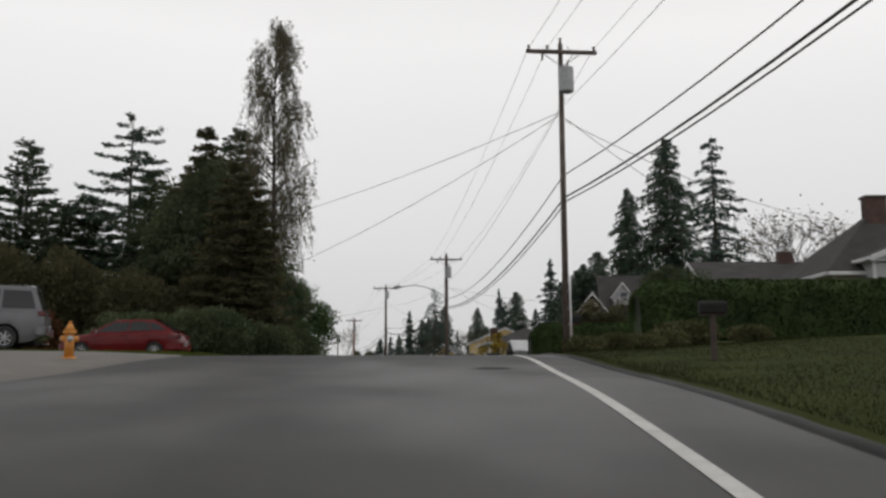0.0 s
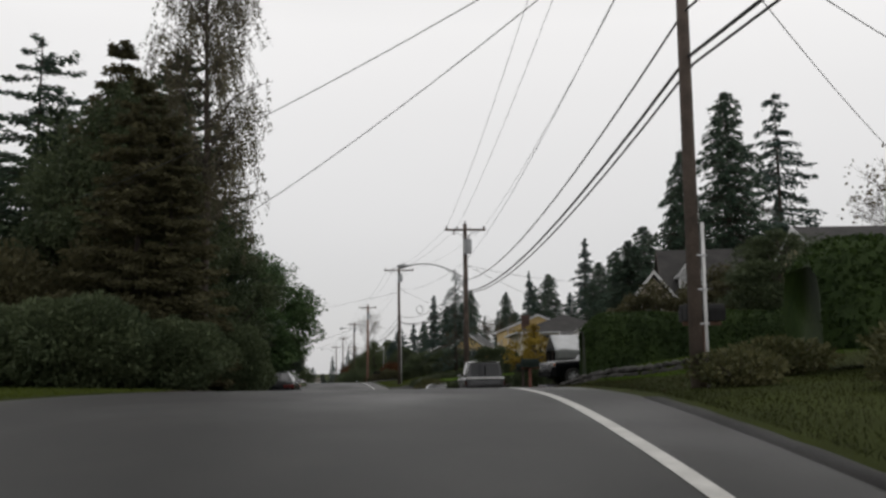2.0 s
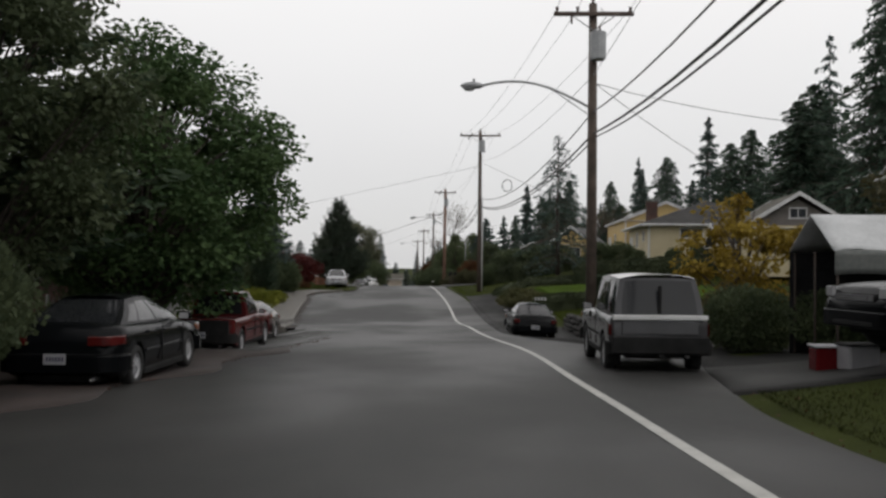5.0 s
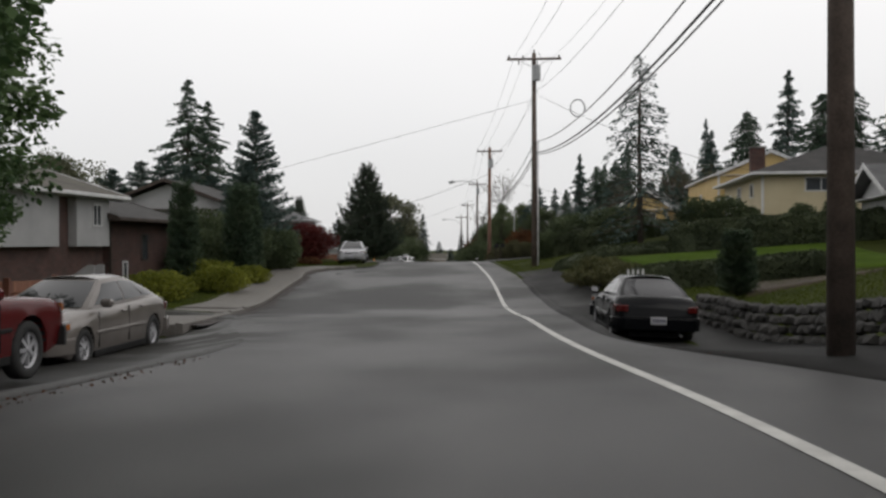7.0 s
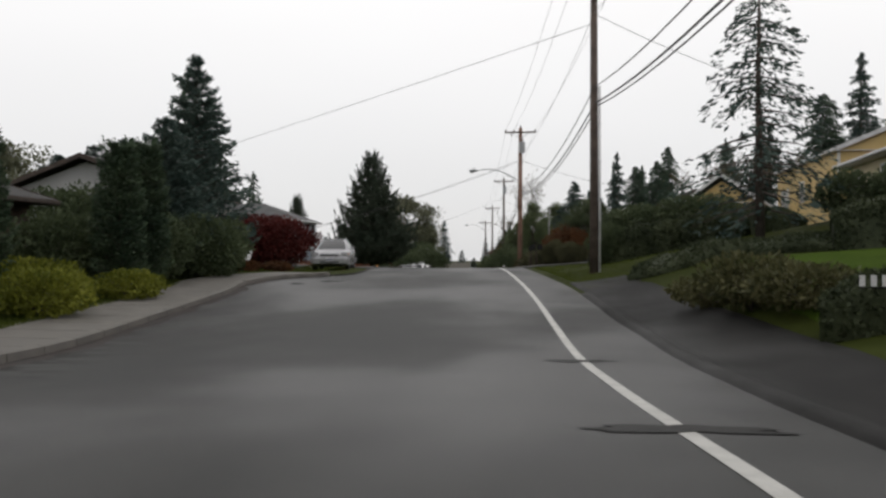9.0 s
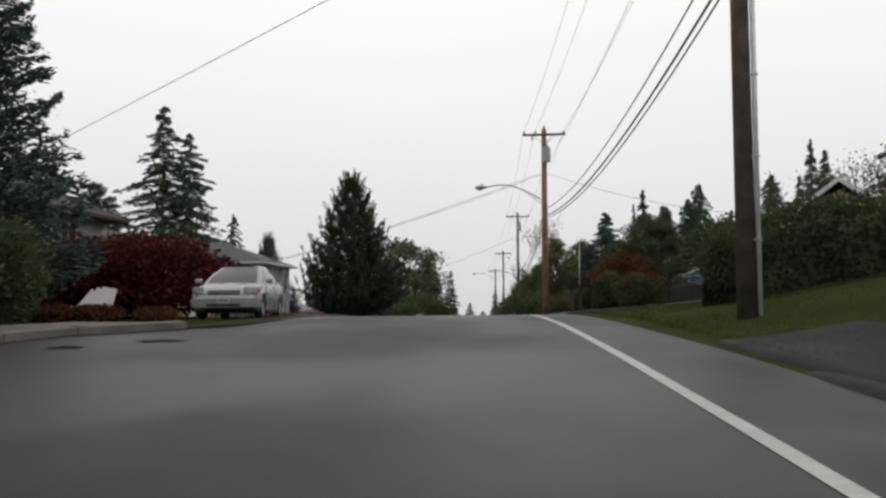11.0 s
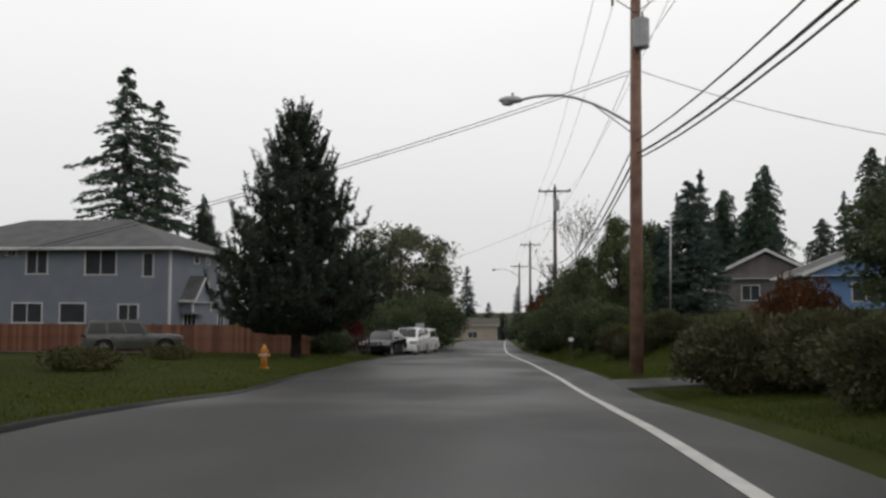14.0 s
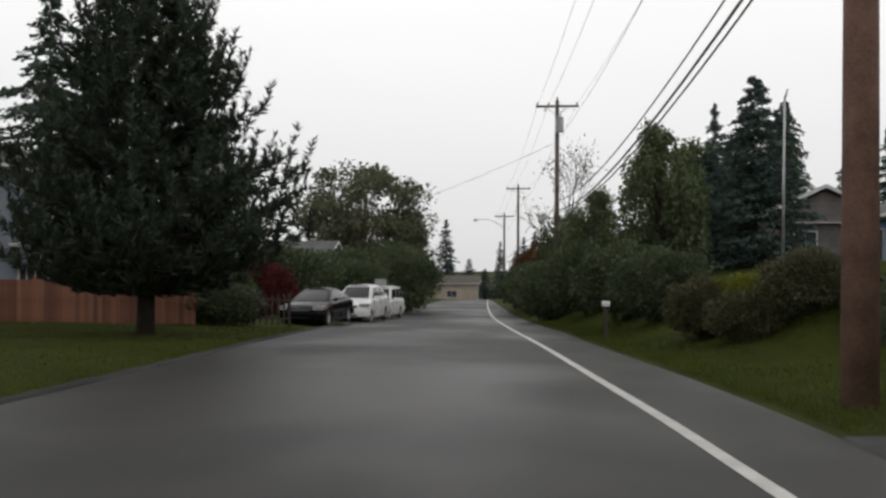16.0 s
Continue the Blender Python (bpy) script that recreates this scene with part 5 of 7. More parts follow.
# ---- houses ----
M["siding_blue"] = striped(material("blue_lap_siding", (0.18, 0.205, 0.245), (0.23, 0.255, 0.3), scale=0.8, rough=0.7, bump=0.1), 2.6, 0.02)
M["siding_bright"] = striped(material("bright_blue_siding", (0.12, 0.22, 0.42), (0.16, 0.28, 0.5), scale=0.8, rough=0.7, bump=0.1), 2.6, 0.02)
M["siding_white"] = striped(material("pale_grey_siding", (0.34, 0.34, 0.34), (0.46, 0.46, 0.46), scale=0.8, rough=0.7, bump=0.1), 2.6, 0.02)
M["siding_tan"] = striped(material("tan_siding", (0.33, 0.28, 0.22), (0.42, 0.36, 0.29), scale=0.8, rough=0.75, bump=0.1), 2.6, 0.02)
M["siding_yellow"] = striped(material("cream_yellow_siding", (0.48, 0.41, 0.26), (0.6, 0.52, 0.35), scale=0.8, rough=0.75, bump=0.1), 2.0, 0.02)
M["gold_wall"] = material("golden_yellow_wall", (0.48, 0.34, 0.13), (0.6, 0.44, 0.2), scale=0.8, rough=0.7, bump=0.1)
def bricked(m):
    """Lays brick courses and mortar over a material."""
    n, l = m.node_tree.nodes, m.node_tree.links
    b = n["Principled BSDF"]
    tc = n.new("ShaderNodeTexCoord")
    sp, cb = n.new("ShaderNodeSeparateXYZ"), n.new("ShaderNodeCombineXYZ")
    l.new(tc.outputs["Object"], sp.inputs[0])
    add = n.new("ShaderNodeMath")
    l.new(sp.outputs[0], add.inputs[0])
    l.new(sp.outputs[1], add.inputs[1])
    l.new(add.outputs[0], cb.inputs[0])
    l.new(sp.outputs[2], cb.inputs[1])
    t = n.new("ShaderNodeTexBrick")
    t.inputs["Scale"].default_value, t.inputs["Mortar Size"].default_value = 1.0, 0.008
    t.inputs["Brick Width"].default_value, t.inputs["Row Height"].default_value = 0.215, 0.075
    t.inputs["Mortar"].default_value = (0.075, 0.068, 0.062, 1)
    src = b.inputs["Base Color"].links[0].from_socket
    dim = n.new("ShaderNodeMixRGB")
    dim.blend_type, dim.inputs[0].default_value, dim.inputs[2].default_value = "MULTIPLY", 1.0, (0.62, 0.58, 0.58, 1)
    l.new(src, dim.inputs[1])
    l.new(src, t.inputs["Color1"])
    l.new(dim.outputs[0], t.inputs["Color2"])
    l.new(cb.outputs[0], t.inputs[0])
    l.new(t.outputs["Color"], b.inputs["Base Color"])
    bp = n.new("ShaderNodeBump")
    bp.inputs["Strength"].default_value, bp.inputs["Distance"].default_value, bp.invert = 0.7, 0.008, True
    l.new(t.outputs["Fac"], bp.inputs["Height"])
    l.new(bp.outputs[0], b.inputs["Normal"])
    return m


M["brick"] = bricked(material("red_brick", (0.06, 0.026, 0.021), (0.125, 0.06, 0.047), scale=1.5, rough=0.85, bump=0.3, fine=30))
M["grey_shingle"] = striped(material("grey_wall_shingle", (0.12, 0.11, 0.105), (0.2, 0.18, 0.17), scale=1.5, rough=0.85, bump=0.4, fine=20), 2.6, 0.02)
M["roof_grey"] = striped(material("grey_roof_shingle", (0.06, 0.06, 0.062), (0.11, 0.11, 0.112), scale=1.2, rough=0.85, bump=0.6, fine=25), 2.2, 0.02)
M["roof_moss"] = striped(material("mossy_brown_roof_shingle", (0.055, 0.05, 0.042), (0.11, 0.1, 0.08), scale=0.9, rough=0.9, bump=0.6, fine=25), 2.2, 0.02)
M["roof_dark"] = striped(material("dark_roof_shingle", (0.02, 0.019, 0.019), (0.045, 0.042, 0.04), scale=1.2, rough=0.85, bump=0.6, fine=25), 2.2, 0.02)
M["white_trim"] = material("white_trim_paint", (0.5, 0.5, 0.5), (0.66, 0.66, 0.66), scale=3, rough=0.6, bump=0.05)
M["dark_wood"] = material("dark_stained_wood", (0.03, 0.022, 0.018), (0.07, 0.05, 0.04), scale=3, rough=0.8, bump=0.3)
M["cedar_board"] = material("red_cedar_board", (0.13, 0.05, 0.03), (0.27, 0.12, 0.07), scale=2, rough=0.8, bump=0.4, fine=25, objvar=0.5)
M["dark_wall"] = material("dark_brown_wall", (0.035, 0.03, 0.027), (0.07, 0.06, 0.055), scale=2, rough=0.8, bump=0.2)


def slab(bm, quad, t):
    """A roof slope: a quad with thickness below it."""
    q = [Vector(p) for p in quad]
    nrm = (q[1] - q[0]).cross(q[-1] - q[0]).normalized()
    if nrm.z < 0:
        nrm = -nrm
    top = [bm.verts.new(p) for p in q]
    bot = [bm.verts.new(p - nrm * t) for p in q]
    bm.faces.new(top)
    bm.faces.new(bot[::-1])
    k = len(q)
    for i in range(k):
        bm.faces.new((top[i], bot[i], bot[(i + 1) % k], top[(i + 1) % k]))


def window(parent, face, u0, u1, z0, z1, w, d, mull=1, frame="white_trim", sill=True, door=False):
    """A window set into a wall; face names the wall, u runs along it."""
    win = new("door" if door else "window")
    win.parent = parent
    if face == "front":
        win.matrix_basis = pose(0, 0, 0, 0, 0, 0)
    elif face == "right":
        win.matrix_basis = pose(w, 0, 0, 0, 0, 90)
    elif face == "left":
        win.matrix_basis = pose(0, d, 0, 0, 0, -90)
    else:
        win.matrix_basis = pose(w, d, 0, 0, 0, 180)
    t = 0.07
    for nm, a, b, c, e in (("jamb", u0, u0 + t, z0, z1), ("jamb", u1 - t, u1, z0, z1), ("head", u0, u1, z1, z1 + t), ("sill", u0 - 0.04, u1 + 0.04, z0 - t, z0)):
        bm = bmesh.new()
        box(bm, a, b, -0.05, 0.02, c, e)
        part(nm, bm, M[frame], win)
    for k in range(1, mull + 1):
        if mull:
            x = u0 + (u1 - u0) * k / (mull + 1)
            bm = bmesh.new()
            box(bm, x - 0.025, x + 0.025, -0.035, 0.0, z0, z1)
            part("mullion", bm, M[frame], win)
    bm = bmesh.new()
    box(bm, u0 + t, u1 - t, -0.012, 0.01, z0, z1)
    part("door_leaf" if door else "pane", bm, M[frame] if door else M["house_glass"], win)
    return win


def house(label, at, rz, w, d, h, wall, roof, kind="hip", pitch=0.45, eave=0.5, windows=(), doors=(), base=0.0, trim="white_trim", gable_wall=None, ridge="x", chimney=None, name="house"):
    """Walls, roof, gutters and windows. Local x along the front, y into the house."""
    p = thing(name, label, "house", at, rz)
    t = 0.15
    for nm, x0, x1, y0, y1 in (("wall", 0, w, 0, t), ("wall", 0, w, d - t, d), ("wall", 0, t, t, d - t), ("wall", w - t, w, t, d - t)):
        bm = bmesh.new()
        box(bm, x0, x1, y0, y1, -0.6, h)
        part(nm, bm, M[wall], p)
    if base:
        for x0, x1, y0, y1 in ((-0.02, w + 0.02, -0.02, 0.0), (-0.02, 0.0, 0, d), (w, w + 0.02, 0, d)):
            bm = bmesh.new()
            box(bm, x0, x1, y0, y1, -0.6, base)
            part("plinth", bm, M["concrete"], p)
    e, z = eave, h
    if kind == "hip":
        s = min(w, d) / 2 + e
        rise = s * pitch
        if w >= d:
            r0, r1 = (-e + s, d / 2, z + rise), (w + e - s, d / 2, z + rise)
        else:
            r0, r1 = (w / 2, -e + s, z + rise), (w / 2, d + e - s, z + rise)
        A, B, C, D = (-e, -e, z), (w + e, -e, z), (w + e, d + e, z), (-e, d + e, z)
        slopes = [(A, B, r1, r0), (C, D, r0, r1), (B, C, r1), (D, A, r0)] if w >= d else [(D, A, r0, r1), (B, C, r1, r0), (A, B, r0), (C, D, r1)]
        for q in slopes:
            bm = bmesh.new()
            slab(bm, q, 0.12)
            part("roof_slope", bm, M[roof], p)
    else:
        if ridge == "x":
            rise = (d / 2 + e) * pitch
            quads = [((-e, -e, z), (w + e, -e, z), (w + e, d / 2, z + rise), (-e, d / 2, z + rise)), ((w + e, d + e, z), (-e, d + e, z), (-e, d / 2, z + rise), (w + e, d / 2, z + rise))]
            gab = [((0.0, 0, h), (0.0, d, h), (0.0, d / 2, h + d / 2 * pitch), t), ((w - t, 0, h), (w - t, d, h), (w - t, d / 2, h + d / 2 * pitch), t)]
        else:
            rise = (w / 2 + e) * pitch
            quads = [((-e, d + e, z), (-e, -e, z), (w / 2, -e, z + rise), (w / 2, d + e, z + rise)), ((w + e, -e, z), (w + e, d + e, z), (w / 2, d + e, z + rise), (w / 2, -e, z + rise))]
            gab = [((0, 0.0, h), (w, 0.0, h), (w / 2, 0.0, h + w / 2 * pitch), t), ((0, d - t, h), (w, d - t, h), (w / 2, d - t, h + w / 2 * pitch), t)]
        for q in quads:
            bm = bmesh.new()
            slab(bm, q, 0.12)
            part("roof_slope", bm, M[roof], p)
        for a, b, c, tt in gab:
            bm = bmesh.new()
            off = Vector((tt, 0, 0)) if ridge == "x" else Vector((0, tt, 0))
            f1 = [bm.verts.new(Vector(v) - Vector((0, 0, 0.12)) * (k == 2)) for k, v in enumerate((a, b, c))]
            f2 = [bm.verts.new(Vector(v.co) + off) for v in f1]
            bm.faces.new(f1)
            bm.faces.new(f2[::-1])
            for i in range(3):
                bm.faces.new((f1[i], f2[i], f2[(i + 1) % 3], f1[(i + 1) % 3]))
            part("gable", bm, M[gable_wall or wall], p)
        # barge boards along the gable rakes
        for q in quads:
            for i, j in ((0, 3), (1, 2)):
                a, b = Vector(q[i]), Vector(q[j])
                dy = Vector((-0.03, 0, 0)) if ridge == "x" and a.x < w / 2 else Vector((0.03, 0, 0)) if ridge == "x" else Vector((0, -0.03, 0)) if a.y < d / 2 else Vector((0, 0.03, 0))
                bm = bmesh.new()
                v = [bm.verts.new(c) for c in (a + dy + Vector((0, 0, 0.03)), b + dy + Vector((0, 0, 0.03)), b + dy - Vector((0, 0, 0.2)), a + dy - Vector((0, 0, 0.2)))]
                v2 = [bm.verts.new(c.co - dy * 0.9) for c in v]
                bm.faces.new(v)
                bm.faces.new(v2[::-1])
                for k in range(4):
                    bm.faces.new((v[k], v2[k], v2[(k + 1) % 4], v[(k + 1) % 4]))
                part("barge_board", bm, M[trim], p)
    for x0, x1, y0, y1 in ((-e, w + e, -e - 0.1, -e), (w + e, w + e + 0.1, -e, d + e), (-e - 0.1, -e, -e, d + e)):
        if kind == "hip" or (ridge == "x") == (y1 - y0 < 0.2):
            bm = bmesh.new()
            box(bm, x0, x1, y0, y1, z - 0.16, z - 0.02, 0.02)
            part("gutter", bm, M[trim], p)
    bm = bmesh.new()
    box(bm, -e + 0.02, w + e - 0.02, -e + 0.02, d + e - 0.02, z - 0.17, z - 0.13)
    part("soffit", bm, M[trim], p)
    for x in (0, w):
        bm = bmesh.new()
        box(bm, x - 0.06, x + 0.06, -0.035, 0.06, -0.5, h - 0.17)
        part("corner_board", bm, M[trim], p)
    for q in windows:
        window(p, *q[:5], w, d, *q[5:])
    for q in doors:
        window(p, *q[:5], w, d, 0, q[5] if len(q) > 5 else "white_trim", True, True)
    if chimney:
        bm = bmesh.new()
        cx, cy, top = chimney
        box(bm, cx - 0.45, cx + 0.45, cy - 0.3, cy + 0.3, h - 1, top, 0.02)
        ch = part("chimney", bm, M["brick"], p, "red brick chimney")
        bm = bmesh.new()
        box(bm, cx - 0.52, cx + 0.52, cy - 0.37, cy + 0.37, top, top + 0.1, 0.02)
        part("cap", bm, M["concrete"], ch)
    return p


zb = -0.45
house("two-storey blue-grey lap-sided house with a hip roof", (-38.0, 172.0, zb), 0, 15.3, 9.0, 5.3, "siding_blue", "roof_grey", "hip", 0.38, 0.55,
      [("front", 7.05, 8.35, 3.9, 5.15, 1), ("front", 10.45, 12.3, 3.85, 5.15, 1), ("front", 13.75, 14.4, 3.75, 4.95, 0), ("front", 6.3, 8.1, 1.25, 2.25, 1), ("front", 9.05, 10.6, 1.25, 2.25, 0), ("front", 12.4, 13.6, 1.2, 2.2, 1),
       ("front", 4.7, 5.3, 4.9, 5.3, 1), ("front", 5.9, 6.5, 4.9, 5.3, 1), ("right", 3.2, 4.0, 4.6, 5.0, 0), ("right", 5.0, 5.6, 4.6, 5.0, 0), ("right", 6.9, 8.2, 3.2, 5.0, 0), ("right", 1.8, 3.6, 0.9, 2.2, 2), ("right", 7.0, 8.0, 1.0, 2.0, 1)])
house("small steep white-trimmed porch gable on the house", (-22.0, 173.5, zb + 2.3), 90, 2.6, 1.5, 0.2, "siding_blue", "roof_grey", "gable", 0.9, 0.2, ridge="y", name="porch")
split = house("split-level house with a pale overhanging upper storey", (-22.6, 85.0, 0.1), 0, 8.8, 13.0, 3.85, "brick", "roof_moss", "gable", 0.33, 0.8,
              [("front", 2.0, 4.2, 2.5, 3.4, 1), ("front", 5.5, 7.0, 2.5, 3.4, 1)], ridge="y")
st = thing("stairs", "pale painted outdoor steps with solid side panels", "stairs", (-12.7, 92.2, ground_z(-11.8, 92.5) - 0.05))
for k in range(6):
    bm = bmesh.new()
    box(bm, k * 0.27, 1.9, 0.08, 1.0, k * 0.18, (k + 1) * 0.18, 0.008)
    part("step", bm, M["concrete"], st)
for yy in (0.0, 1.0):
    vs = [(-0.15, 0, 0), (1.9, 0, 0), (1.9, 0, 1.95), (1.55, 0, 1.95), (-0.15, 0, 0.75)]
    vs = [(a, yy + q, c) for q in (0.0, 0.08) for a, b_, c in vs]
    mesh_object("side_panel", vs, [(0, 1, 2, 3, 4), (9, 8, 7, 6, 5)] + [(i, (i + 1) % 5, (i + 1) % 5 + 5, i + 5) for i in range(5)], M["siding_white"], st)
bm = bmesh.new()
box(bm, -0.22, -0.1, -0.03, 0.09, 0, 1.0, 0.01)
part("newel_post", bm, M["siding_white"], st)
st.scale = (0.62, 0.8, 0.62)
for y0, y1 in ((0.0, 8.6), (10.0, 12.9)):
    bm = bmesh.new()
    box(bm, 8.8, 9.15, y0, y1, 1.8, 3.66, 0.01)
    part("overhang", bm, M["siding_white"], split, "pale grey overhanging upper wall")
window(split, "right", 11.3, 12.1, 2.65, 3.4, 9.15, 13.0, 1)
window(split, "right", 3.0, 5.5, 2.6, 3.45, 9.15, 13.0, 2)
house("red-brick house wing with a dark shingle roof", (-18.6, 98.3, 0.1), 0, 5.0, 7.5, 3.0, "brick", "roof_dark", "gable", 0.3, 0.6,
      [("right", 3.2, 4.0, 1.2, 2.3, 0, "dark_wood"), ("right", 1.2, 1.7, 0.3, 1.1, 0, "white_trim")], trim="dark_wood", ridge="y")
house("white gabled house with dark barge boards", (-25.2, 124.0, 0.2), 0, 8.8, 8.0, 4.3, "siding_white", "roof_dark", "gable", 0.38, 0.7, [("front", 4.2, 5.4, 3.0, 4.0, 1), ("front", 7.3, 8.3, 2.7, 3.8, 1), ("right", 4.8, 5.9, 2.7, 3.8, 1)], trim="dark_wood", ridge="y")
house("white house corner with wide windows above the terrace", (18.9, 101.5, 1.4), -8, 8.0, 7.0, 2.7, "siding_white", "roof_grey", "gable", 0.35, 0.6, [("front", 0.8, 2.4, 0.8, 1.9, 2), ("left", 2, 3.6, 0.8, 1.9, 1)], ridge="x")
house("low brown-roofed house with a carport behind the fir", (9.6, 149.0, 1.9), 0, 7.0, 7.0, 2.5, "dark_wall", "roof_moss", "gable", 0.42, 0.6, [("front", 3.5, 5.5, 0.7, 1.5, 1)], ridge="y", trim="dark_wood")
house("dark steep-roofed house with a red brick chimney", (19.6, 37.4, 3.3), -4, 10.0, 6.1, 2.3, "siding_tan", "roof_dark", "hip", 0.85, 0.4, [("front", 6.5, 7.8, 0.8, 1.9, 1)], chimney=(3.2, 2.75, 5.9))
house("low pale cross gable of the steep-roofed house", (20.7, 36.2, 3.3), -4, 3.8, 3.1, 2.8, "siding_white", "roof_dark", "gable", 0.4, 0.25, [("front", 0.6, 1.5, 1.3, 2.2, 1)], ridge="y", name="gable_wing")
house("small golden gable-fronted house with a grey roof", (11.9, 142.2, 2.4), -18, 3.7, 6.8, 2.5, "gold_wall", "roof_grey", "gable", 0.75, 0.5, [("front", 1.6, 2.8, 0.9, 2.0, 1)], ridge="y")
house("bright blue gabled house with white-framed windows", (12.5, 182.0, 1.35), -3, 8.6, 11.0, 2.4, "siding_bright", "roof_grey", "gable", 0.42, 0.6, [("front", 2.2, 3.8, 0.8, 1.8, 1), ("left", 4.2, 5.0, 0.3, 1.75, 0), ("left", 5.4, 6.2, 0.3, 1.75, 0), ("left", 8.6, 9.6, 0.7, 1.7, 0)], [("left", 7.0, 7.9, 0.0, 1.8)], ridge="y")
house("grey-roofed bungalow above the slope", (9.6, 200.5, 1.5), -4, 7.6, 8.0, 2.6, "grey_shingle", "roof_grey", "gable", 0.5, 0.5, [("front", 2, 3.4, 0.8, 1.9, 1)], ridge="y")
house("low tan building at the end of the road", (-31, 322, -5.9), 6, 14.0, 9.0, 3.6, "siding_tan", "roof_moss", "gable", 0.3, 0.5, [("front", 2, 4, 1, 2.2, 1), ("front", 8, 10, 1, 2.2, 1)], ridge="x")
house("small pale house among the shrubs down the road", (-29, 214, -1.5), 0, 8.0, 8.0, 2.7, "siding_white", "roof_grey", "gable", 0.45, 0.5, [("front", 5, 6.5, 0.8, 1.9, 1)], ridge="x")

tan = house("tan lap-sided cottage with a mossy roof", (-25.4, 135.5, 0.25), 0, 8.5, 9.6, 2.35, "siding_tan", "roof_moss", "gable", 0.5, 0.5,
      [("right", 8.2, 8.9, 0.7, 1.75, 0, "white_trim"), ("right", 4.2, 5.0, 0.6, 1.8, 0, "dark_wood"), ("right", 1.2, 2.6, 0.8, 1.8, 1), ("front", 2.2, 3.8, 0.8, 1.8, 1)], [("right", 6.6, 7.4, 0.0, 1.95, "white_trim")], ridge="y")
house("small gabled porch roof over the cottage door", (-16.9, 141.6, 2.2), 90, 2.2, 1.2, 0.15, "dark_wood", "roof_moss", "gable", 0.6, 0.25, ridge="y", name="porch", trim="dark_wood")
house("cream-yellow house with a dark hip roof above the hedge", (16.4, 113.5, 3.3), -3, 10.0, 13.0, 2.5, "siding_yellow", "roof_dark", "hip", 0.36, 0.6,
      [("front", 2.2, 3.9, 1.5, 2.15, 1), ("front", 6.2, 8.0, 0.8, 2.0, 1), ("left", 5.2, 6.4, 0.9, 2.0, 1), ("left", 9.4, 10.4, 1.3, 2.0, 0)], [("left", 0.6, 2.8, -0.1, 1.7)], chimney=(1.3, 8.5, 4.6))
house("golden yellow house wing behind the cream house", (17.0, 128.0, 3.3), -2, 7.0, 15.0, 3.5, "gold_wall", "roof_dark", "gable", 0.42, 0.2, [("left", 6.5, 7.6, 1.2, 2.3, 1)], [("left", 1.2, 3.4, 0.0, 2.1)], ridge="y", gable_wall="gold_wall")
house("wing with a grey shingled gable and white barge boards", (19.3, 98.0, 2.8), -6, 5.2, 7.0, 2.3, "siding_yellow", "roof_moss", "gable", 0.62, 0.45, [("front", 2.1, 3.1, 2.75, 3.25, 1)], ridge="y", gable_wall="grey_shingle")
house("house with a steep dark roof behind the hedges", (20.4, 76.0, 3.5), -12, 12.0, 8.5, 2.8, "siding_tan", "roof_dark", "gable", 0.82, 0.4, [("front", 1.5, 3.0, 1.0, 2.2, 1), ("front", 6.0, 7.4, 1.0, 2.2, 1)], ridge="x", trim="dark_wood")
house("small tan cross gable of the steep-roofed house", (17.3, 73.6, 3.6), -12, 2.8, 3.6, 2.4, "siding_tan", "roof_dark", "gable", 1.25, 0.25, [("front", 1.0, 1.8, 1.6, 2.4, 0)], ridge="y", name="gable_wing")
house("white-framed pointed dormer on the dark roof", (21.2, 76.2, 7.75), -12, 1.4, 2.4, 0.3, "siding_white", "roof_dark", "gable", 1.3, 0.15, [("front", 0.45, 1.15, 0.0, 0.6, 0)], ridge="y", name="dormer")
house("cream house with a low dark roof behind the hedges", (22.0, 57.5, 4.2), -6, 15.0, 7.0, 3.0, "siding_yellow", "roof_dark", "gable", 0.45, 0.4, [("front", 1.1, 2.3, 1.5, 2.8, 1), ("left", 2, 3.4, 1.4, 2.6, 1)], ridge="x", chimney=(6.0, 3.4, 5.3))
# ---- hedges, shrubs and trees, beginning with the nearest stretch of the road ----
hedge("hedge", "tall dark clipped laurel hedge with a bright top", 10.4, 34.7, 27.0, 33.2, 2.2, 2.1, M["hedge_leaf"], 24000, 0.12, z=2.78)
hedge("hedge", "tall dark clipped hedge along the raised lawn", 10.0, 53.6, 23.0, 52.6, 2.0, 2.5, M["hedge_leaf"], 26000, 0.11, z=1.95)
hedge("hedge", "low ivy and pale shrubs edging the terrace", 5.3, 109.6, 10.5, 105.5, 1.5, 0.42, M["box_leaf"], 7000, 0.08, lump=0.35)
hedge("hedge", "long dark hedge along the terrace lawn", 10.2, 105.6, 22.0, 103.0, 1.9, 1.25, M["box_leaf"], 14000, 0.13, lump=0.3)
hedge("hedge", "low dark clipped hedge beside the driveway", 6.5, 93.2, 13.0, 90.8, 1.0, 0.85, M["box_leaf"], 9000, 0.09)
hedge("hedge", "tall dense hedge behind the utility pole", 4.6, 119.5, 10.5, 116.0, 2.2, 1.35, M["box_leaf"], 14000, 0.11, lump=0.25)
hedge("hedge", "tall dense hedge rising to the yellow house", 6.8, 124.0, 13.0, 120.0, 2.6, 1.6, M["box_leaf"], 12000, 0.11, lump=0.3)
hedge("hedge", "low dark hedge on the bank by the pole", 2.2, 157.5, 12.0, 156.9, 1.0, 0.6, M["box_leaf"], 7000, 0.09, lump=0.2)

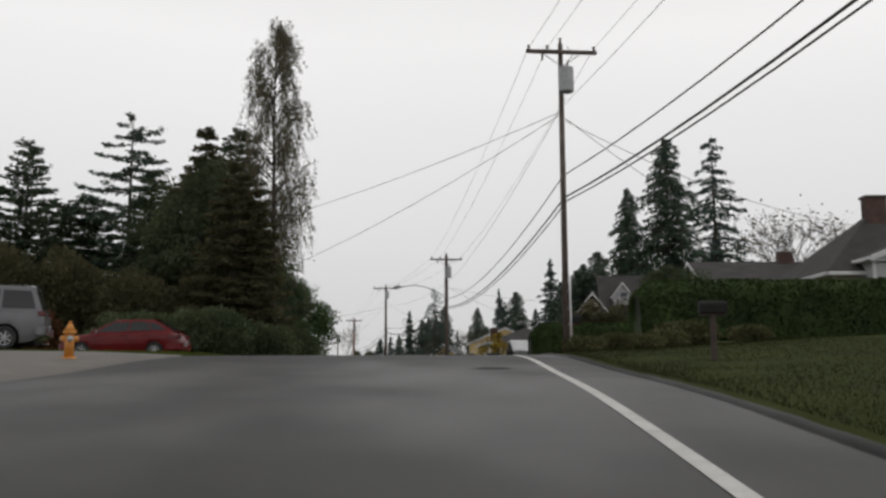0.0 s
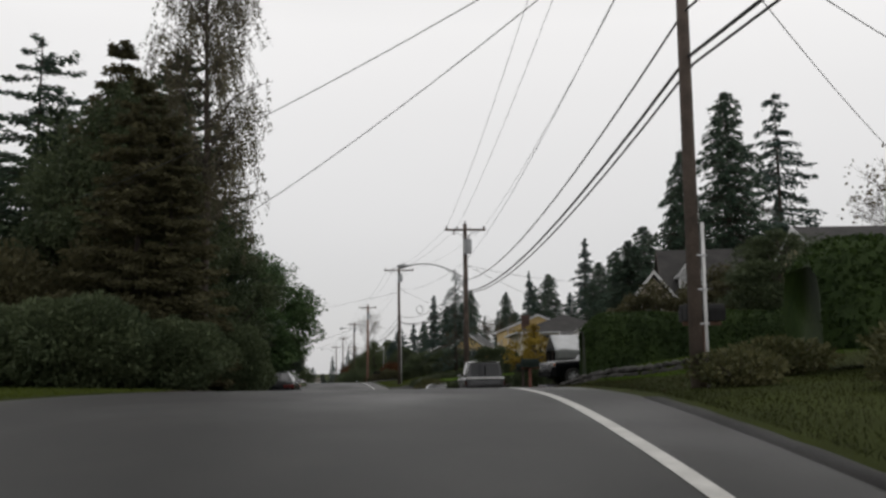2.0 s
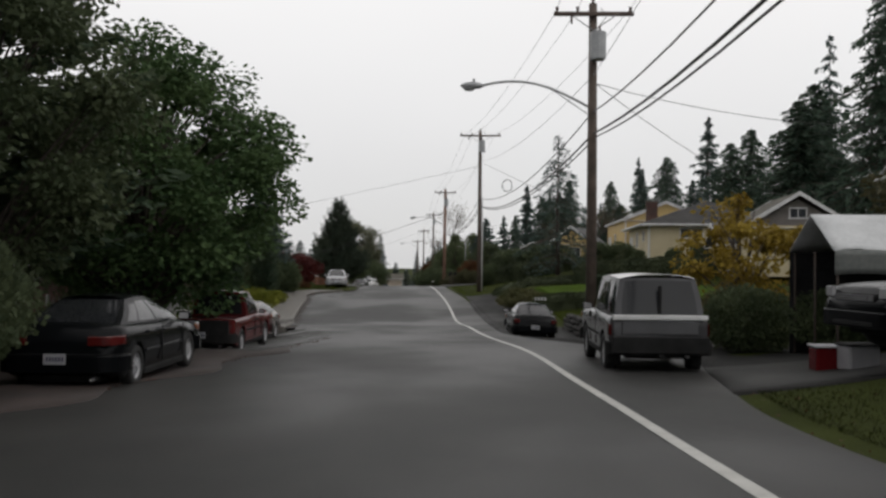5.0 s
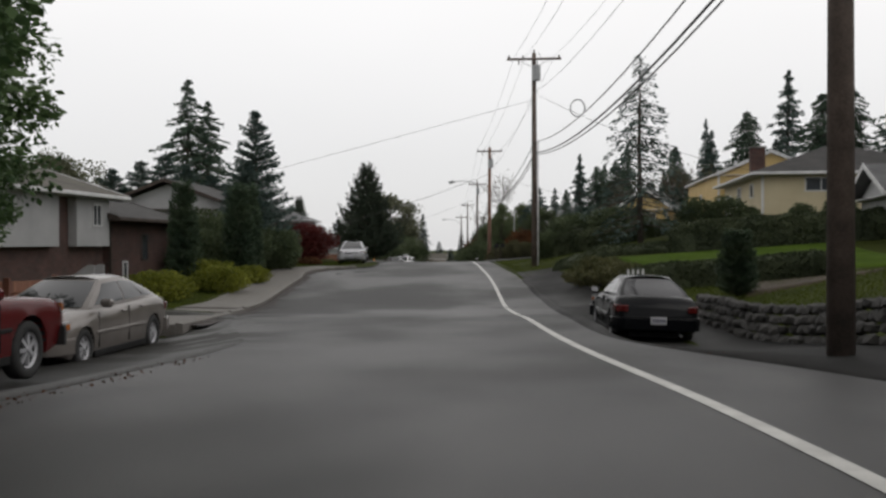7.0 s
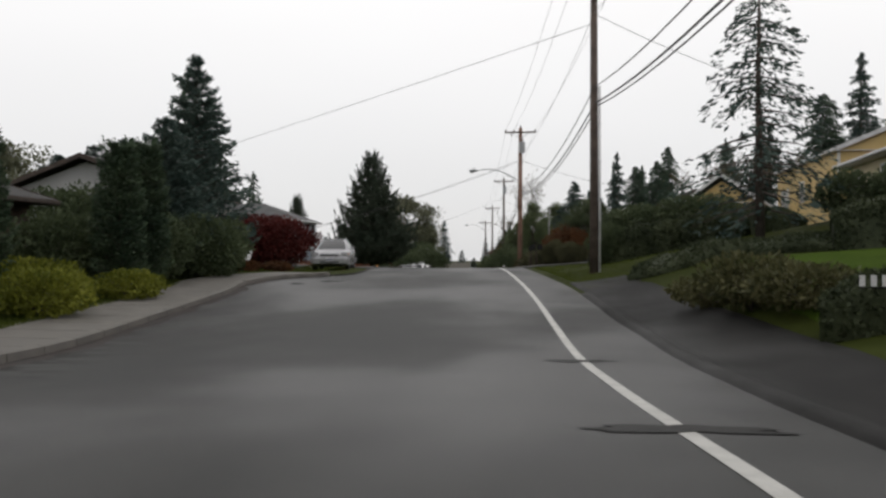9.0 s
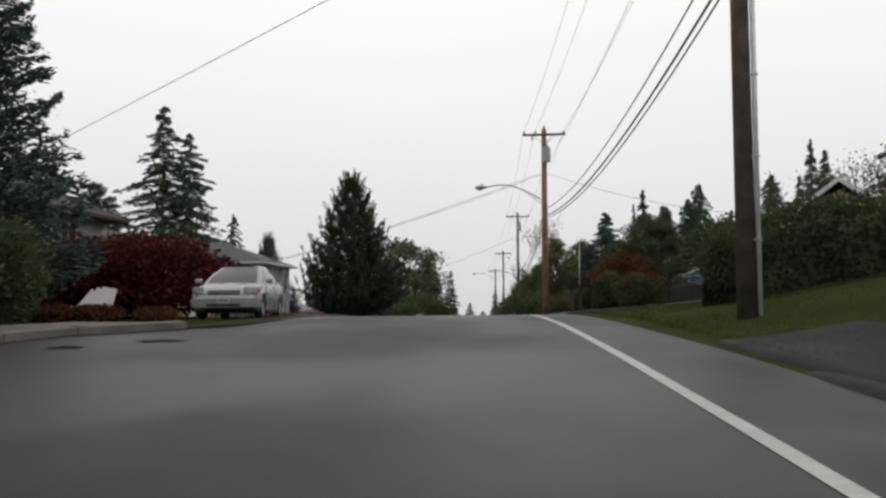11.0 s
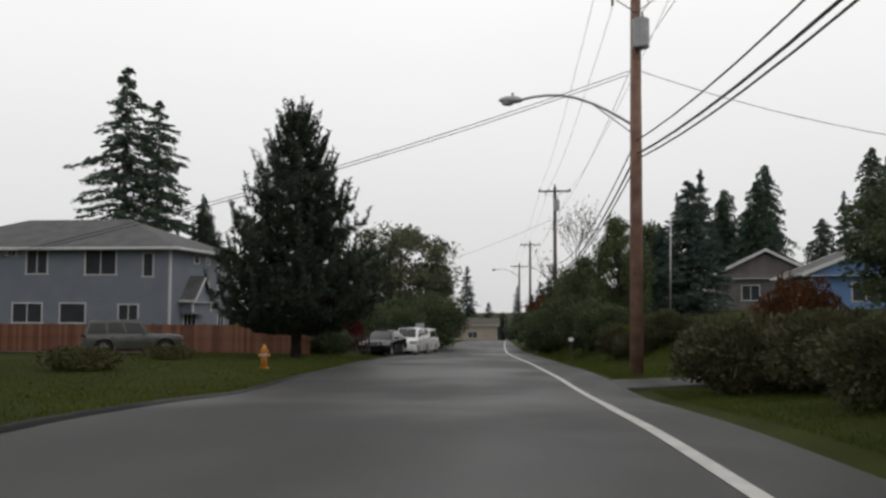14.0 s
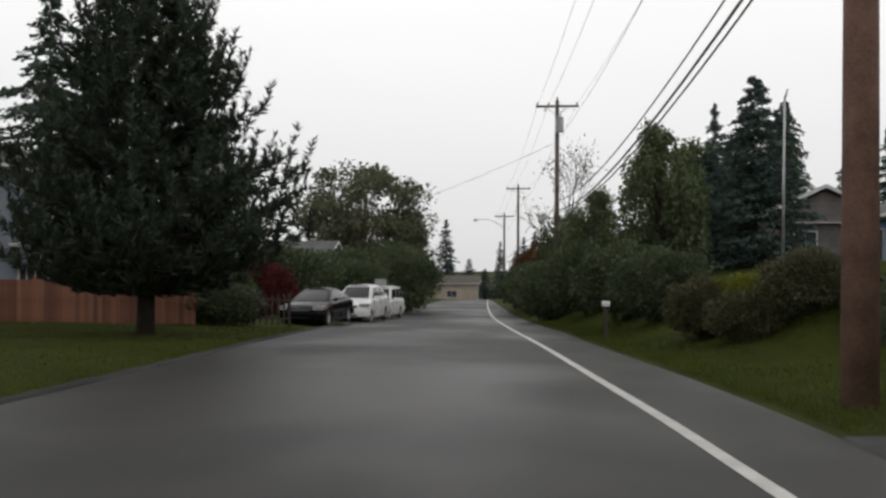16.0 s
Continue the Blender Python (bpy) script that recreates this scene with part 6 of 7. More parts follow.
olive_bush = place(shrub(2.2, 3.6, M["dark_leaf"], 8500, 0.14), "shrub", "tall green rounded shrub at the roadside", "shrub", -1.0, 212.0, s=(1.5, 1.5, 1.6))
rust = place(shrub(2.0, 2.2, M["rust_leaf"], 6500, 0.13), "shrub", "rust-orange autumn shrub on the bank", "shrub", 3.5, 133.8, s=(0.68, 0.68, 1.06))
again(rust, 3.3, 144.2, 60, (0.5, 0.5, 1.05))
bank_bush = place(shrub(1.5, 1.5, M["bramble_leaf"], 5000, 0.11), "shrub", "dark low shrub on the roadside bank", "shrub", 1.9, 142.0)
for q in ((3.0, 139.5, 40, 0.9), (2.4, 146.0, 80, 0.9), (4.2, 148.8, 10, 1.1), (2.9, 131.6, 70, (0.6, 0.6, 0.95)), (3.7, 129.9, 70, (0.6, 0.6, 0.8)), (2.4, 134.8, 70, 0.75), (5.5, 136, 0, 0.85), (3.6, 142.5, 30, 1.0)):
    again(bank_bush, *q)
ys = place(shrub(1.2, 1.1, M["lime_leaf"], 3800, 0.09), "shrub", "yellow-green rounded shrub on the lawn", "shrub", -8.6, 90.5)
for q in ((-8.7, 97.5, 50, 1.0), (-9.8, 99.0, 100, 1.15), (-8.9, 102.5, 10, 0.8)):
    again(ys, *q)
again(ys, 1.3, 161.2, 0, (0.7, 0.7, 0.9), label="yellowing low shrub above the roadside bank")
again(bank_bush, 0.9, 159.4, 30, (0.6, 0.6, 0.65))
again(bank_bush, 2.0, 159.0, 90, (0.7, 0.7, 0.8))
heath = place(shrub(0.75, 0.6, M["heather"], 2200, 0.07), "shrub", "low heather-like shrub at the roadside", "shrub", 7.4, 30.3)
for k, q in enumerate(((8.6, 27.5), (9.8, 29.5), (9.4, 33.5), (11.0, 31.0), (12.2, 33.5), (13.0, 30.5), (5.9, 99.5), (6.9, 95.6))):
    again(heath, *q, rz=k * 47, s=0.8 + 0.25 * (k % 4))
rhodo = place(shrub(2.4, 2.9, M["dark_leaf"], 14000, 0.14), "shrub", "large dark rhododendron under the trees", "shrub", -6.6, 44.5)
again(rhodo, -4.4, 46.5, 60, (0.8, 0.8, 0.85))
again(rhodo, -9.5, 45.5, 100, (1.1, 1.1, 0.95))
again(rhodo, -4.6, 52.5, 150, (0.75, 0.75, 0.8))
again(rhodo, -2.9, 50.0, 150, (0.5, 0.5, 0.95))
again(rhodo, -3.2, 54.5, 80, (0.5, 0.5, 0.75))
again(rhodo, -5.6, 57.5, 20, (0.9, 0.9, 0.8))
brush = place(shrub(2.6, 5.2, M["tawny_leaf"], 11000, 0.18), "shrub", "brown-green thicket under the conifers", "shrub", -10.8, 49.5)
again(brush, -14.5, 50.5, 70, (1.1, 1.1, 1.2))
again(brush, -18.5, 50.0, 20, (1.2, 1.2, 1.35))
again(brush, -22.5, 51.0, 130, (1.3, 1.3, 1.45))
rt = place(shrub(1.6, 3.4, M["rust_leaf"], 4000, 0.15), "shrub", "russet autumn shrub in front of the thicket", "shrub", -15.2, 47.0)
again(rt, -17.4, 46.5, 60, 1.1)

# left: the tall trees over the parked cars
birch = place(weeping_tree(20.2, 3.7, M["birch_leaf"], 760, 0.095, low=0.36), "birch_tree", "tall weeping birch with thin yellowing leaves", "tree", -4.25, 51.2)
tawny = place(conifer(11.0, 3.6, M["tawny_leaf"], 26000, low=0.03, ragged=0.3, power=0.7, size=0.25, up=0.1, droop=0.2), "cypress_tree", "dense olive-brown conifer beside the birch", "tree", -6.0, 49.0)
again(tawny, -8.5, 55.5, 70, (1.2, 1.2, 1.35))
again(tawny, -4.9, 48.9, 150, (0.78, 0.78, 0.88))
dark_tree = place(broadleaf(12.6, 3.8, M["dark_leaf"], 46000, 0.3, 120, 0.18, base=0.07, gaps=0.1), "evergreen_tree", "tall dark dense tree over the parked cars", "tree", -9.2, 58.5)
again(dark_tree, 4.9, 139.0, 50, (0.47, 0.47, 0.345), label="tall green shrubby tree above the wall")
again(dark_tree, 19.3, 55.6, 150, (0.7, 0.7, 0.42), label="large dark evergreen among the gardens")
again(dark_tree, -7.8, 54.5, 100, (0.95, 0.95, 1.0))
again(dark_tree, -5.9, 60.0, 210, (0.78, 0.78, 0.74))
leafy = place(broadleaf(9.8, 3.3, M["green_leaf"], 42000, 0.26, 90, 0.155, base=0.12, gaps=0.15), "broadleaf_tree", "green leafy tree leaning over the kerb", "tree", -4.9, 67.2, s=(1.08, 1.08, 0.82))
again(leafy, -7.8, 74.5, 130, (0.9, 0.9, 0.8))
again(leafy, -11.2, 80.8, 250, (0.8, 0.8, 0.6))
again(cedar, -20.5, 62.0, 120, (0.9, 0.9, 0.93))
again(cedar, -23.5, 60.0, 200, (1.2, 1.2, 0.8))
again(cedar, -17.2, 64.0, 30, (1.3, 1.3, 0.75))
again(cedar, -13.4, 67.5, 60, (1.3, 1.3, 0.72))
again(cedar, -20.8, 70.5, 130, (1.5, 1.5, 0.8))
again(cedar, -29.5, 72.0, 210, (1.5, 1.5, 0.8))
again(cedar, -26.5, 66.0, 80, (1.3, 1.3, 0.7))
again(brush, -22.5, 52.0, 20, (1.3, 1.3, 1.1))
again(brush, -7.6, 51.0, 120, (0.9, 0.9, 1.1))
again(cedar, -12.2, 59.0, 200, (0.95, 0.95, 0.78))

# left: gardens of the brick and white houses
col = place(conifer(4.2, 0.72, M["cypress"], 11000, low=0.02, power=0.22, size=0.13, up=0.7, droop=0.0, ragged=0.12, levels=34), "columnar_cypress", "narrow dark columnar cypress by the sidewalk", "tree", -10.4, 98.0)
again(col, -9.9, 104.0, 60, (1.15, 1.15, 1.0))
again(col, -10.3, 106.5, 60, (1.3, 1.3, 1.05))
again(col, 9.4, 88.0, 30, (0.85, 0.85, 0.44), label="small dark upright conifer on the terrace")
young = place(conifer(9.9, 3.2, M["spruce"], 24000, low=0.03, power=0.75, size=0.22, levels=44, up=0.35, droop=0.1, ragged=0.35), "spruce_tree", "young dark spruce with upswept branches", "tree", -13.4, 119.5)
again(young, -12.0, 112.5, 80, (0.9, 0.9, 0.62))
yard = place(shrub(1.9, 2.6, M["dark_leaf"], 6500, 0.14), "shrub", "dark evergreen shrub in the front garden", "shrub", -11.4, 108.5)
for q in ((-11.8, 104.5, 30, 0.9), (-10.6, 112.0, 80, 0.95), (-13.8, 109.5, 140, 1.3), (-11.6, 115.5, 100, 1.0)):
    again(yard, *q)
redb = place(shrub(2.5, 3.3, M["red_leaf"], 11000, 0.14), "shrub", "large dark red rounded autumn shrub", "shrub", -12.8, 128.2, s=(1.22, 1.15, 0.86))
again(redb, -14.6, 127.8, 70, (1.1, 1.1, 0.84))
rust_low = place(shrub(0.8, 0.6, M["rust_leaf"], 2200, 0.09), "shrub", "low rust-coloured plants by the clutter", "shrub", -12.3, 123.3)
for q in ((-13.4, 122.6, 30, 1.0), (-11.2, 125.0, 60, 0.9), (-10.6, 123.8, 60, 0.7), (-14.6, 122.8, 10, 1.1)):
    again(rust_low, *q)

# right: trees round the houses
ytree = place(broadleaf(3.9, 1.75, M["yellow_leaf"], 4200, 0.09, 46, 0.15, base=0.15, gaps=0.4, stems=3), "maple_tree", "small multi-stemmed tree with yellow autumn leaves", "tree", 10.6, 68.5)
again(brush, 9.7, 66.2, 0, (0.28, 0.28, 0.3), label="thin rust-brown shrub beside the yellow tree")
dead = place(conifer(10.2, 3.6, M["spruce"], 4600, low=0.12, power=0.72, size=0.28, droop=0.42, ragged=0.35, levels=18, bare=0.34, curtain=0.2), "fir_tree", "thin drooping fir with sparse bare branches", "tree", 9.65, 112.0)
bare = place(bare_tree(7.5, 4.0, 5, leaves=M["olive_leaf"], n=500), "bare_tree", "leafless tree with fine grey twigs", "tree", 17.0, 150.0)
again(bare, 20.5, 152.0, 120, 1.0)
again(bare, 13.5, 146.0, 60, 0.85)
again(bare, 31.0, 66.0, 200, (1.5, 1.5, 1.35))
again(bare, 36.0, 70.0, 100, (1.5, 1.5, 1.3))
again(bare, -0.8, 256.0, 30, (1.5, 1.5, 2.3), label="tall bare tree down the road")
again(bare, 0.2, 290.0, 200, (1.3, 1.3, 1.6))
yew = place(shrub(0.75, 1.2, M["dark_leaf"], 2600, 0.09), "shrub", "clipped dark globe shrub before the cream house", "shrub", 15.2, 111.8)
again(yew, 14.0, 111.2, 40, 1.5)
again(yew, 12.6, 112.2, 60, 1.5)
again(yew, 17.6, 110.5, 60, 1.0)
again(yew, 19.4, 110.0, 20, 1.2)
again(heath, 6.35, 97.5, 0, (1.5, 1.5, 2.0), label="rounded olive shrub at the driveway wall")
willow = place(broadleaf(7.2, 2.6, M["willow_leaf"], 15000, 0.2, 70, 0.18, base=0.05, hang=0.5, taper=0.4, gaps=0.3), "willow_tree", "drooping green tree behind the roadside hedge", "tree", 1.3, 178.0, s=(0.85, 0.85, 0.86))
again(willow, 3.6, 186.0, 90, (1.0, 1.0, 0.85))
again(willow, -0.8, 190.0, 200, (0.85, 0.85, 0.75))
blue_fir = place(conifer(7.9, 3.2, M["spruce"], 20000, low=0.03, power=0.75, size=0.24, levels=40, ragged=0.4), "spruce_tree", "dark blue-green spruce beside the bungalow", "tree", 5.4, 181.0)
again(blue_fir, 4.2, 184.5, 100, (0.8, 0.8, 0.7))
again(yard, -0.4, 172.0, 40, (1.0, 1.0, 1.0), label="dense dark evergreen shrub along the road")
for q in ((0.2, 168.0, 40, 0.8), (-1.2, 180.5, 10, 1.2), (-3.0, 186.5, 70, 0.9), (-3.4, 200.0, 20, 1.2), (-3.6, 207.0, 90, 1.3), (-4.6, 214.0, 90, 1.3)):
    again(yard, *q)
again(rust, -2.0, 222.0, 0, (1.5, 1.5, 2.2))
again(rust, -3.6, 232.0, 50, (1.6, 1.6, 2.6))
# left: round the blue house and down the road
hook = place(conifer(17.5, 6.0, M["fir"], 8000, low=0.3, power=0.9, size=0.5, droop=0.7, ragged=0.5, levels=22), "fir_tree", "fir with a drooping bent crown", "tree", -48, 240, z=-1.5)
again(yard, -14.4, 172.0, 40, (0.9, 0.9, 0.6), label="low dark shrub along the fence")
for q in ((-16.0, 176.0, 0, 0.9), (-17.5, 192.0, 0, 1.5), (-15.2, 198.0, 60, 1.3), (-18.0, 210.0, 60, 1.8)):
    again(yard, *q)
again(redb, -16.5, 184.0, 20, (0.7, 0.7, 0.8))
again(olive_bush, -13.6, 206.0, 20, (1.4, 1.4, 1.3))
again(olive_bush, -16.8, 222.0, 20, (1.8, 1.8, 1.6))
again(heath, -15.0, 148.5, 20, (1.6, 1.6, 1.2), label="low dark shrub on the front lawn")
again(heath, -16.6, 158.0, 20, (1.3, 1.3, 1.0), label="low dark shrub beside the parked estate car")

# background firs
bg = [(15.0, 250, 19.8, 0.75), (18.6, 254, 17.6, 0.7), (22.0, 250, 18.2, 0.75), (10.5, 258, 13.5, 0.7), (25.5, 262, 22.0, 0.7), (30.3, 230, 19.1, 0.6), (35.5, 230, 23.8, 0.65), (33.4, 238, 15.0, 0.7), (31.4, 182, 18.5, 0.7), (36.0, 186, 15.5, 0.7), (40.0, 180, 20.3, 0.8),
      (43.5, 182, 22.6, 0.8), (48.0, 178, 21.0, 0.8), (53.0, 180, 23.0, 0.9), (52.0, 152, 22.0, 0.8), (56, 142, 25.0, 0.8), (30, 122, 16.5, 0.7), (33.5, 128, 19.0, 0.75), (19.4, 319, 25.0, 0.6), (22.8, 284, 20.5, 0.5), (27.5, 290, 17.5, 0.6), (31, 282, 16.5, 0.6), (16, 325, 17, 0.6), (35, 270, 15, 0.7)]
for k, (x, y, h, w) in enumerate(bg):
    b = fir_a if k % 3 else fir_c
    hh = 27 if k % 3 else 28
    z = ground_z(x, y)
    again(b, x, y, k * 53, (w * 0.95, w * 0.95, max(8.0, h - z) / hh), label="dark fir in the tree line behind the houses")
for k, (x, y, h) in enumerate([(-36, 150, 9.5), (-33.5, 151, 10.3), (-31.5, 152, 11.0), (-29, 151, 10.0), (-26.8, 152, 9.0)]):
    again(young, x, y, k * 67, (1.5, 1.5, h / 9.9), label="dark conifer behind the roofs")
far_fir = place(conifer(16, 4.2, M["haze_leaf"], 2600, low=0.03, size=0.8, ragged=0.5), "fir_tree", "distant conifer down the road with haze-tinted needles", "tree", -24, 330)
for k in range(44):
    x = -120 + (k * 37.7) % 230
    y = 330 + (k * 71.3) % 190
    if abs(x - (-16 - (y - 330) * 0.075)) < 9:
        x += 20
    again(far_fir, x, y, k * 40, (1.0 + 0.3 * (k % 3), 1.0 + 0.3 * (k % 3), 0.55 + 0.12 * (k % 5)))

# brown-leaved thicket that hides most of the steep-roofed house
thicket = place(broadleaf(7.2, 2.6, M["tawny_leaf"], 11000, 0.16, 60, 0.2, base=0.05, gaps=0.2), "broadleaf_tree", "brown-leaved tree before the steep dark roof", "tree", 17.6, 70.5, s=(1.0, 1.0, 0.76))
again(thicket, 21.2, 70.0, 80, (1.1, 1.1, 0.84))
again(thicket, 24.8, 69.0, 160, (1.2, 1.2, 0.98))
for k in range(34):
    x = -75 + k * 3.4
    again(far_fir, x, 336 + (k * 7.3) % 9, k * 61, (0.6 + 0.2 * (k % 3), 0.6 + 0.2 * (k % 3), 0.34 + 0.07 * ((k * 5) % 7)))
again(brush, 0.4, 161.5, 30, (0.35, 0.35, 0.26), label="low brown-green shrub beside the pole")
again(yard, 7.6, 131.0, 30, (1.25, 1.25, 0.86), z=1.9, label="large dark rounded evergreen above the grey wall")
again(yard, 10.4, 130.0, 110, (1.3, 1.3, 0.94), z=2.2, label="large dark rounded evergreen above the grey wall")
again(yard, 4.9, 118.6, 60, (0.5, 0.5, 0.68), label="dark upright evergreen shrub by the utility pole")
again(oak, -41.0, 150.0, 70, (0.66, 0.66, 0.72), label="dark spreading tree behind the houses")
# ---- kerbs, sidewalk, driveways and marks on the road ----
def swept(name, ys, xf, prof, mat, label, category, kind="structure", zf=None):
    """Sweeps a cross-section (offset, height) along the road."""
    vs, fs = [], []
    n = len(prof)
    for j, y in enumerate(ys):
        x = float(xf(y))
        rest = min(j, len(ys) - 1 - j)
        dip = (0.14, 0.05, 0.015)[rest] if rest < 3 else 0.0     # the ends run out into the ground
        for o, h in prof:
            z = (float(road_z(y)) if zf is None else zf(x + o, y)) + h - dip
            vs.append((x + o, y, z + 0.015 * noise.noise(Vector((x * 2, y * 1.7, o * 5)))))
    for j in range(len(ys) - 1):
        for k in range(n - 1):
            i = j * n + k
            fs.append((i, i + 1, i + n + 1, i + n))
    return tagged(mesh_object(name, vs, fs, mat, smooth=True), label, category, kind=kind)


def draped(name, outline_x0, outline_x1, ys, dz, mat, label, category, nx=5, kind="structure"):
    """A sheet that lies on the ground between two edges."""
    vs, fs = [], []
    ys = np.concatenate([[ys[0] - 0.06], ys, [ys[-1] + 0.06]])
    cols = [0.0] + [0.012 + 0.976 * k / (nx - 2) for k in range(nx - 1)] + [1.0]
    for j, y in enumerate(ys):
        a, b = outline_x0(y), outline_x1(y)
        for k, s in enumerate(cols):
            x = a + (b - a) * s
            edge = k in (0, nx) or j in (0, len(ys) - 1)
            vs.append((x, y, ground_z(x, y) + dz + (-0.14 if edge else 0.03)))
    for j in range(len(ys) - 1):
        for k in range(nx):
            i = j * (nx + 1) + k
            fs.append((i, i + 1, i + nx + 2, i + nx + 1))
    return tagged(mesh_object(name, vs, fs, mat, smooth=True), label, category, kind=kind)


kerb_prof = [(-0.16, -0.01), (-0.1, 0.07), (0.0, 0.105), (0.12, 0.11), (0.24, 0.08), (0.3, 0.0)]
swept("kerb", np.arange(-20, 30.5, 0.5), right_x, [(p * 0.45, q * 0.4) for p, q in kerb_prof], M["patch"], "low rolled asphalt kerb along the verge", "kerb")
swept("kerb", np.arange(77, 108, 0.5), lambda y: right_x(y) + 0.08, [(p * 0.7, q * 0.7) for p, q in kerb_prof], M["patch"], "low rolled asphalt kerb by the driveway", "kerb")
swept("kerb", np.arange(113, 190, 0.6), lambda y: left_x(y) - 0.1, [(p * 0.35, q * 0.5) for p, q in kerb_prof], M["patch"], "low dark asphalt kerb edge of the lawn", "kerb")
draped("driveway", lambda y: -16.0, lambda y: float(left_x(y)) + 0.1, np.arange(12.0, 24.1, 0.75), 0.0, M["concrete"], "pale wet concrete driveway apron", "driveway", 8)
draped("driveway", lambda y: float(right_x(y)) + 0.2, lambda y: float(right_x(y)) + 2.2, np.arange(86.0, 111.1, 0.75), 0.0, M["patch"], "dark asphalt strip behind the low kerb", "driveway", 8)
draped("flower_bed", lambda y: 9.5, lambda y: 17.0, np.arange(87.5, 92.6, 0.75), 0.02, M["soil"], "bare brown garden bed on the slope", "flower bed", 10)
draped("lawn", lambda y: float(right_x(y)) + 2.6, lambda y: 17.0, np.arange(93.5, 104.1, 0.75), 0.0, M["lawn_ground"], "bright green mown terrace lawn", "lawn", 16)
draped("driveway", lambda y: float(right_x(y)) - 0.1, lambda y: float(right_x(y)) + 10, np.arange(124.5, 129.1, 0.5), 0.03, M["shoulder"], "worn asphalt driveway beside the bank", "driveway", 8)
draped("driveway", lambda y: float(right_x(y)) - 0.1, lambda y: float(right_x(y)) + 8, np.arange(145.2, 149.1, 0.5), 0.0, M["shoulder"], "narrow worn driveway by the pole", "driveway", 8)
draped("driveway", lambda y: float(right_x(y)) - 0.1, lambda y: float(right_x(y)) + 7, np.arange(56.5, 61.1, 0.75), 0.0, M["shoulder"], "wet asphalt driveway under the canopy", "driveway", 8)
draped("shoulder", lambda y: float(right_x(y)) - 0.02, lambda y: float(right_x(y)) + 3.2, np.arange(57.0, 87.0, 0.75), -0.01, M["patch"], "dark asphalt parking shoulder", "shoulder", 5)
draped("shoulder", lambda y: float(left_x(y)) - 4.0, lambda y: float(left_x(y)) + 0.1, np.arange(64.0, 84.0, 0.75), -0.01, M["shoulder"], "wet asphalt parking strip beside the road", "shoulder", 5)
draped("shoulder", lambda y: float(left_x(y)) - 1.9, lambda y: float(left_x(y)) - 0.35, np.arange(123.0, 131.1, 0.75), 0.0, M["shoulder"], "grey asphalt parking strip behind the kerb", "shoulder", 5)
draped("leaf_litter", lambda y: float(left_x(y)) - 3.6, lambda y: float(left_x(y)) + 0.45 + 0.3 * math.sin(y * 1.3), np.arange(40.0, 66.0, 0.5), -0.005, M["leaf_litter"], "wet brown fallen leaves along the road edge", "leaf litter", 6)

# sidewalk panels
def walk_x(y):
    """The sidewalk runs straight on where the road edge widens."""
    return left_x(y) if y >= 87 else float(np.interp(y, (72.0, 77.8, 80.6, 87.0), (-3.4, -3.4, -3.62, float(left_x(87)))))


walk_root = thing("sidewalk", "wet pale concrete sidewalk of square panels", "sidewalk", kind="structure")
for k in range(-4, 20):
    ya, yb = 84.5 + k * 1.5, 84.5 + k * 1.5 + 1.47
    vs = []
    for h in (-0.4 if k < 2 else 0.0, 0.05 if k < 0 else 0.09 if k < 2 else 0.13):
        for y, s in ((ya, 0), (ya, 1), (yb, 1), (yb, 0)):
            x = float(walk_x(y)) + (-0.16 if s else -2.2)
            vs.append((x, y, float(road_z(y)) + h + (0.03 if not s else 0)))
    mesh_object("slab", vs, [(4, 5, 6, 7), (0, 1, 5, 4), (1, 2, 6, 5), (2, 3, 7, 6), (3, 0, 4, 7)], M["concrete"], walk_root)
    vs = [(v[0] + (2.05 if i % 4 in (0, 3) else 0.16), v[1], v[2] + 0.01) for i, v in enumerate(vs)]
    mesh_object("kerb_stone", vs, [(4, 5, 6, 7), (0, 1, 5, 4), (1, 2, 6, 5), (2, 3, 7, 6), (3, 0, 4, 7)], M["concrete"], walk_root)

tagged(rows_to_ribbon("leaf_litter", np.arange(79.0, 112.5, 0.25), lambda y: walk_x(y) - 0.02, lambda y: walk_x(y) + 0.28 + 0.32 * noise.noise(Vector((y * 0.7, 2, 0))) + 0.14 * noise.noise(Vector((y * 2.3, 7, 0))), 0.007, M["leaf_litter"], 2),
       "wet brown leaves and dirt in the gutter", "leaf litter", kind="structure")
M["water"] = material("puddle_water", (0.013, 0.0128, 0.0125), (0.024, 0.0235, 0.023), scale=3, rough=0.7, bump=0, spec=0.02)


def blot(name, x, y, rx, ry, mat, label, category, dz=0.006, wob=0.9, n=40, seed=0):
    """A flat irregular patch that follows the road."""
    vs = [(x, y, float(road_z(y)) + dz)]
    for k in range(n):
        a = 2 * math.pi * k / n
        r = 1 + wob * noise.noise(Vector((math.cos(a) * 2.1 + seed, math.sin(a) * 2.1, seed * 3.1)))
        px, py = x + rx * r * math.cos(a), y + ry * r * math.sin(a)
        vs.append((px, py, float(road_z(py)) + dz))
    return tagged(mesh_object(name, vs, [(0, 1 + k, 1 + (k + 1) % n) for k in range(n)], mat), label, category, kind="structure")


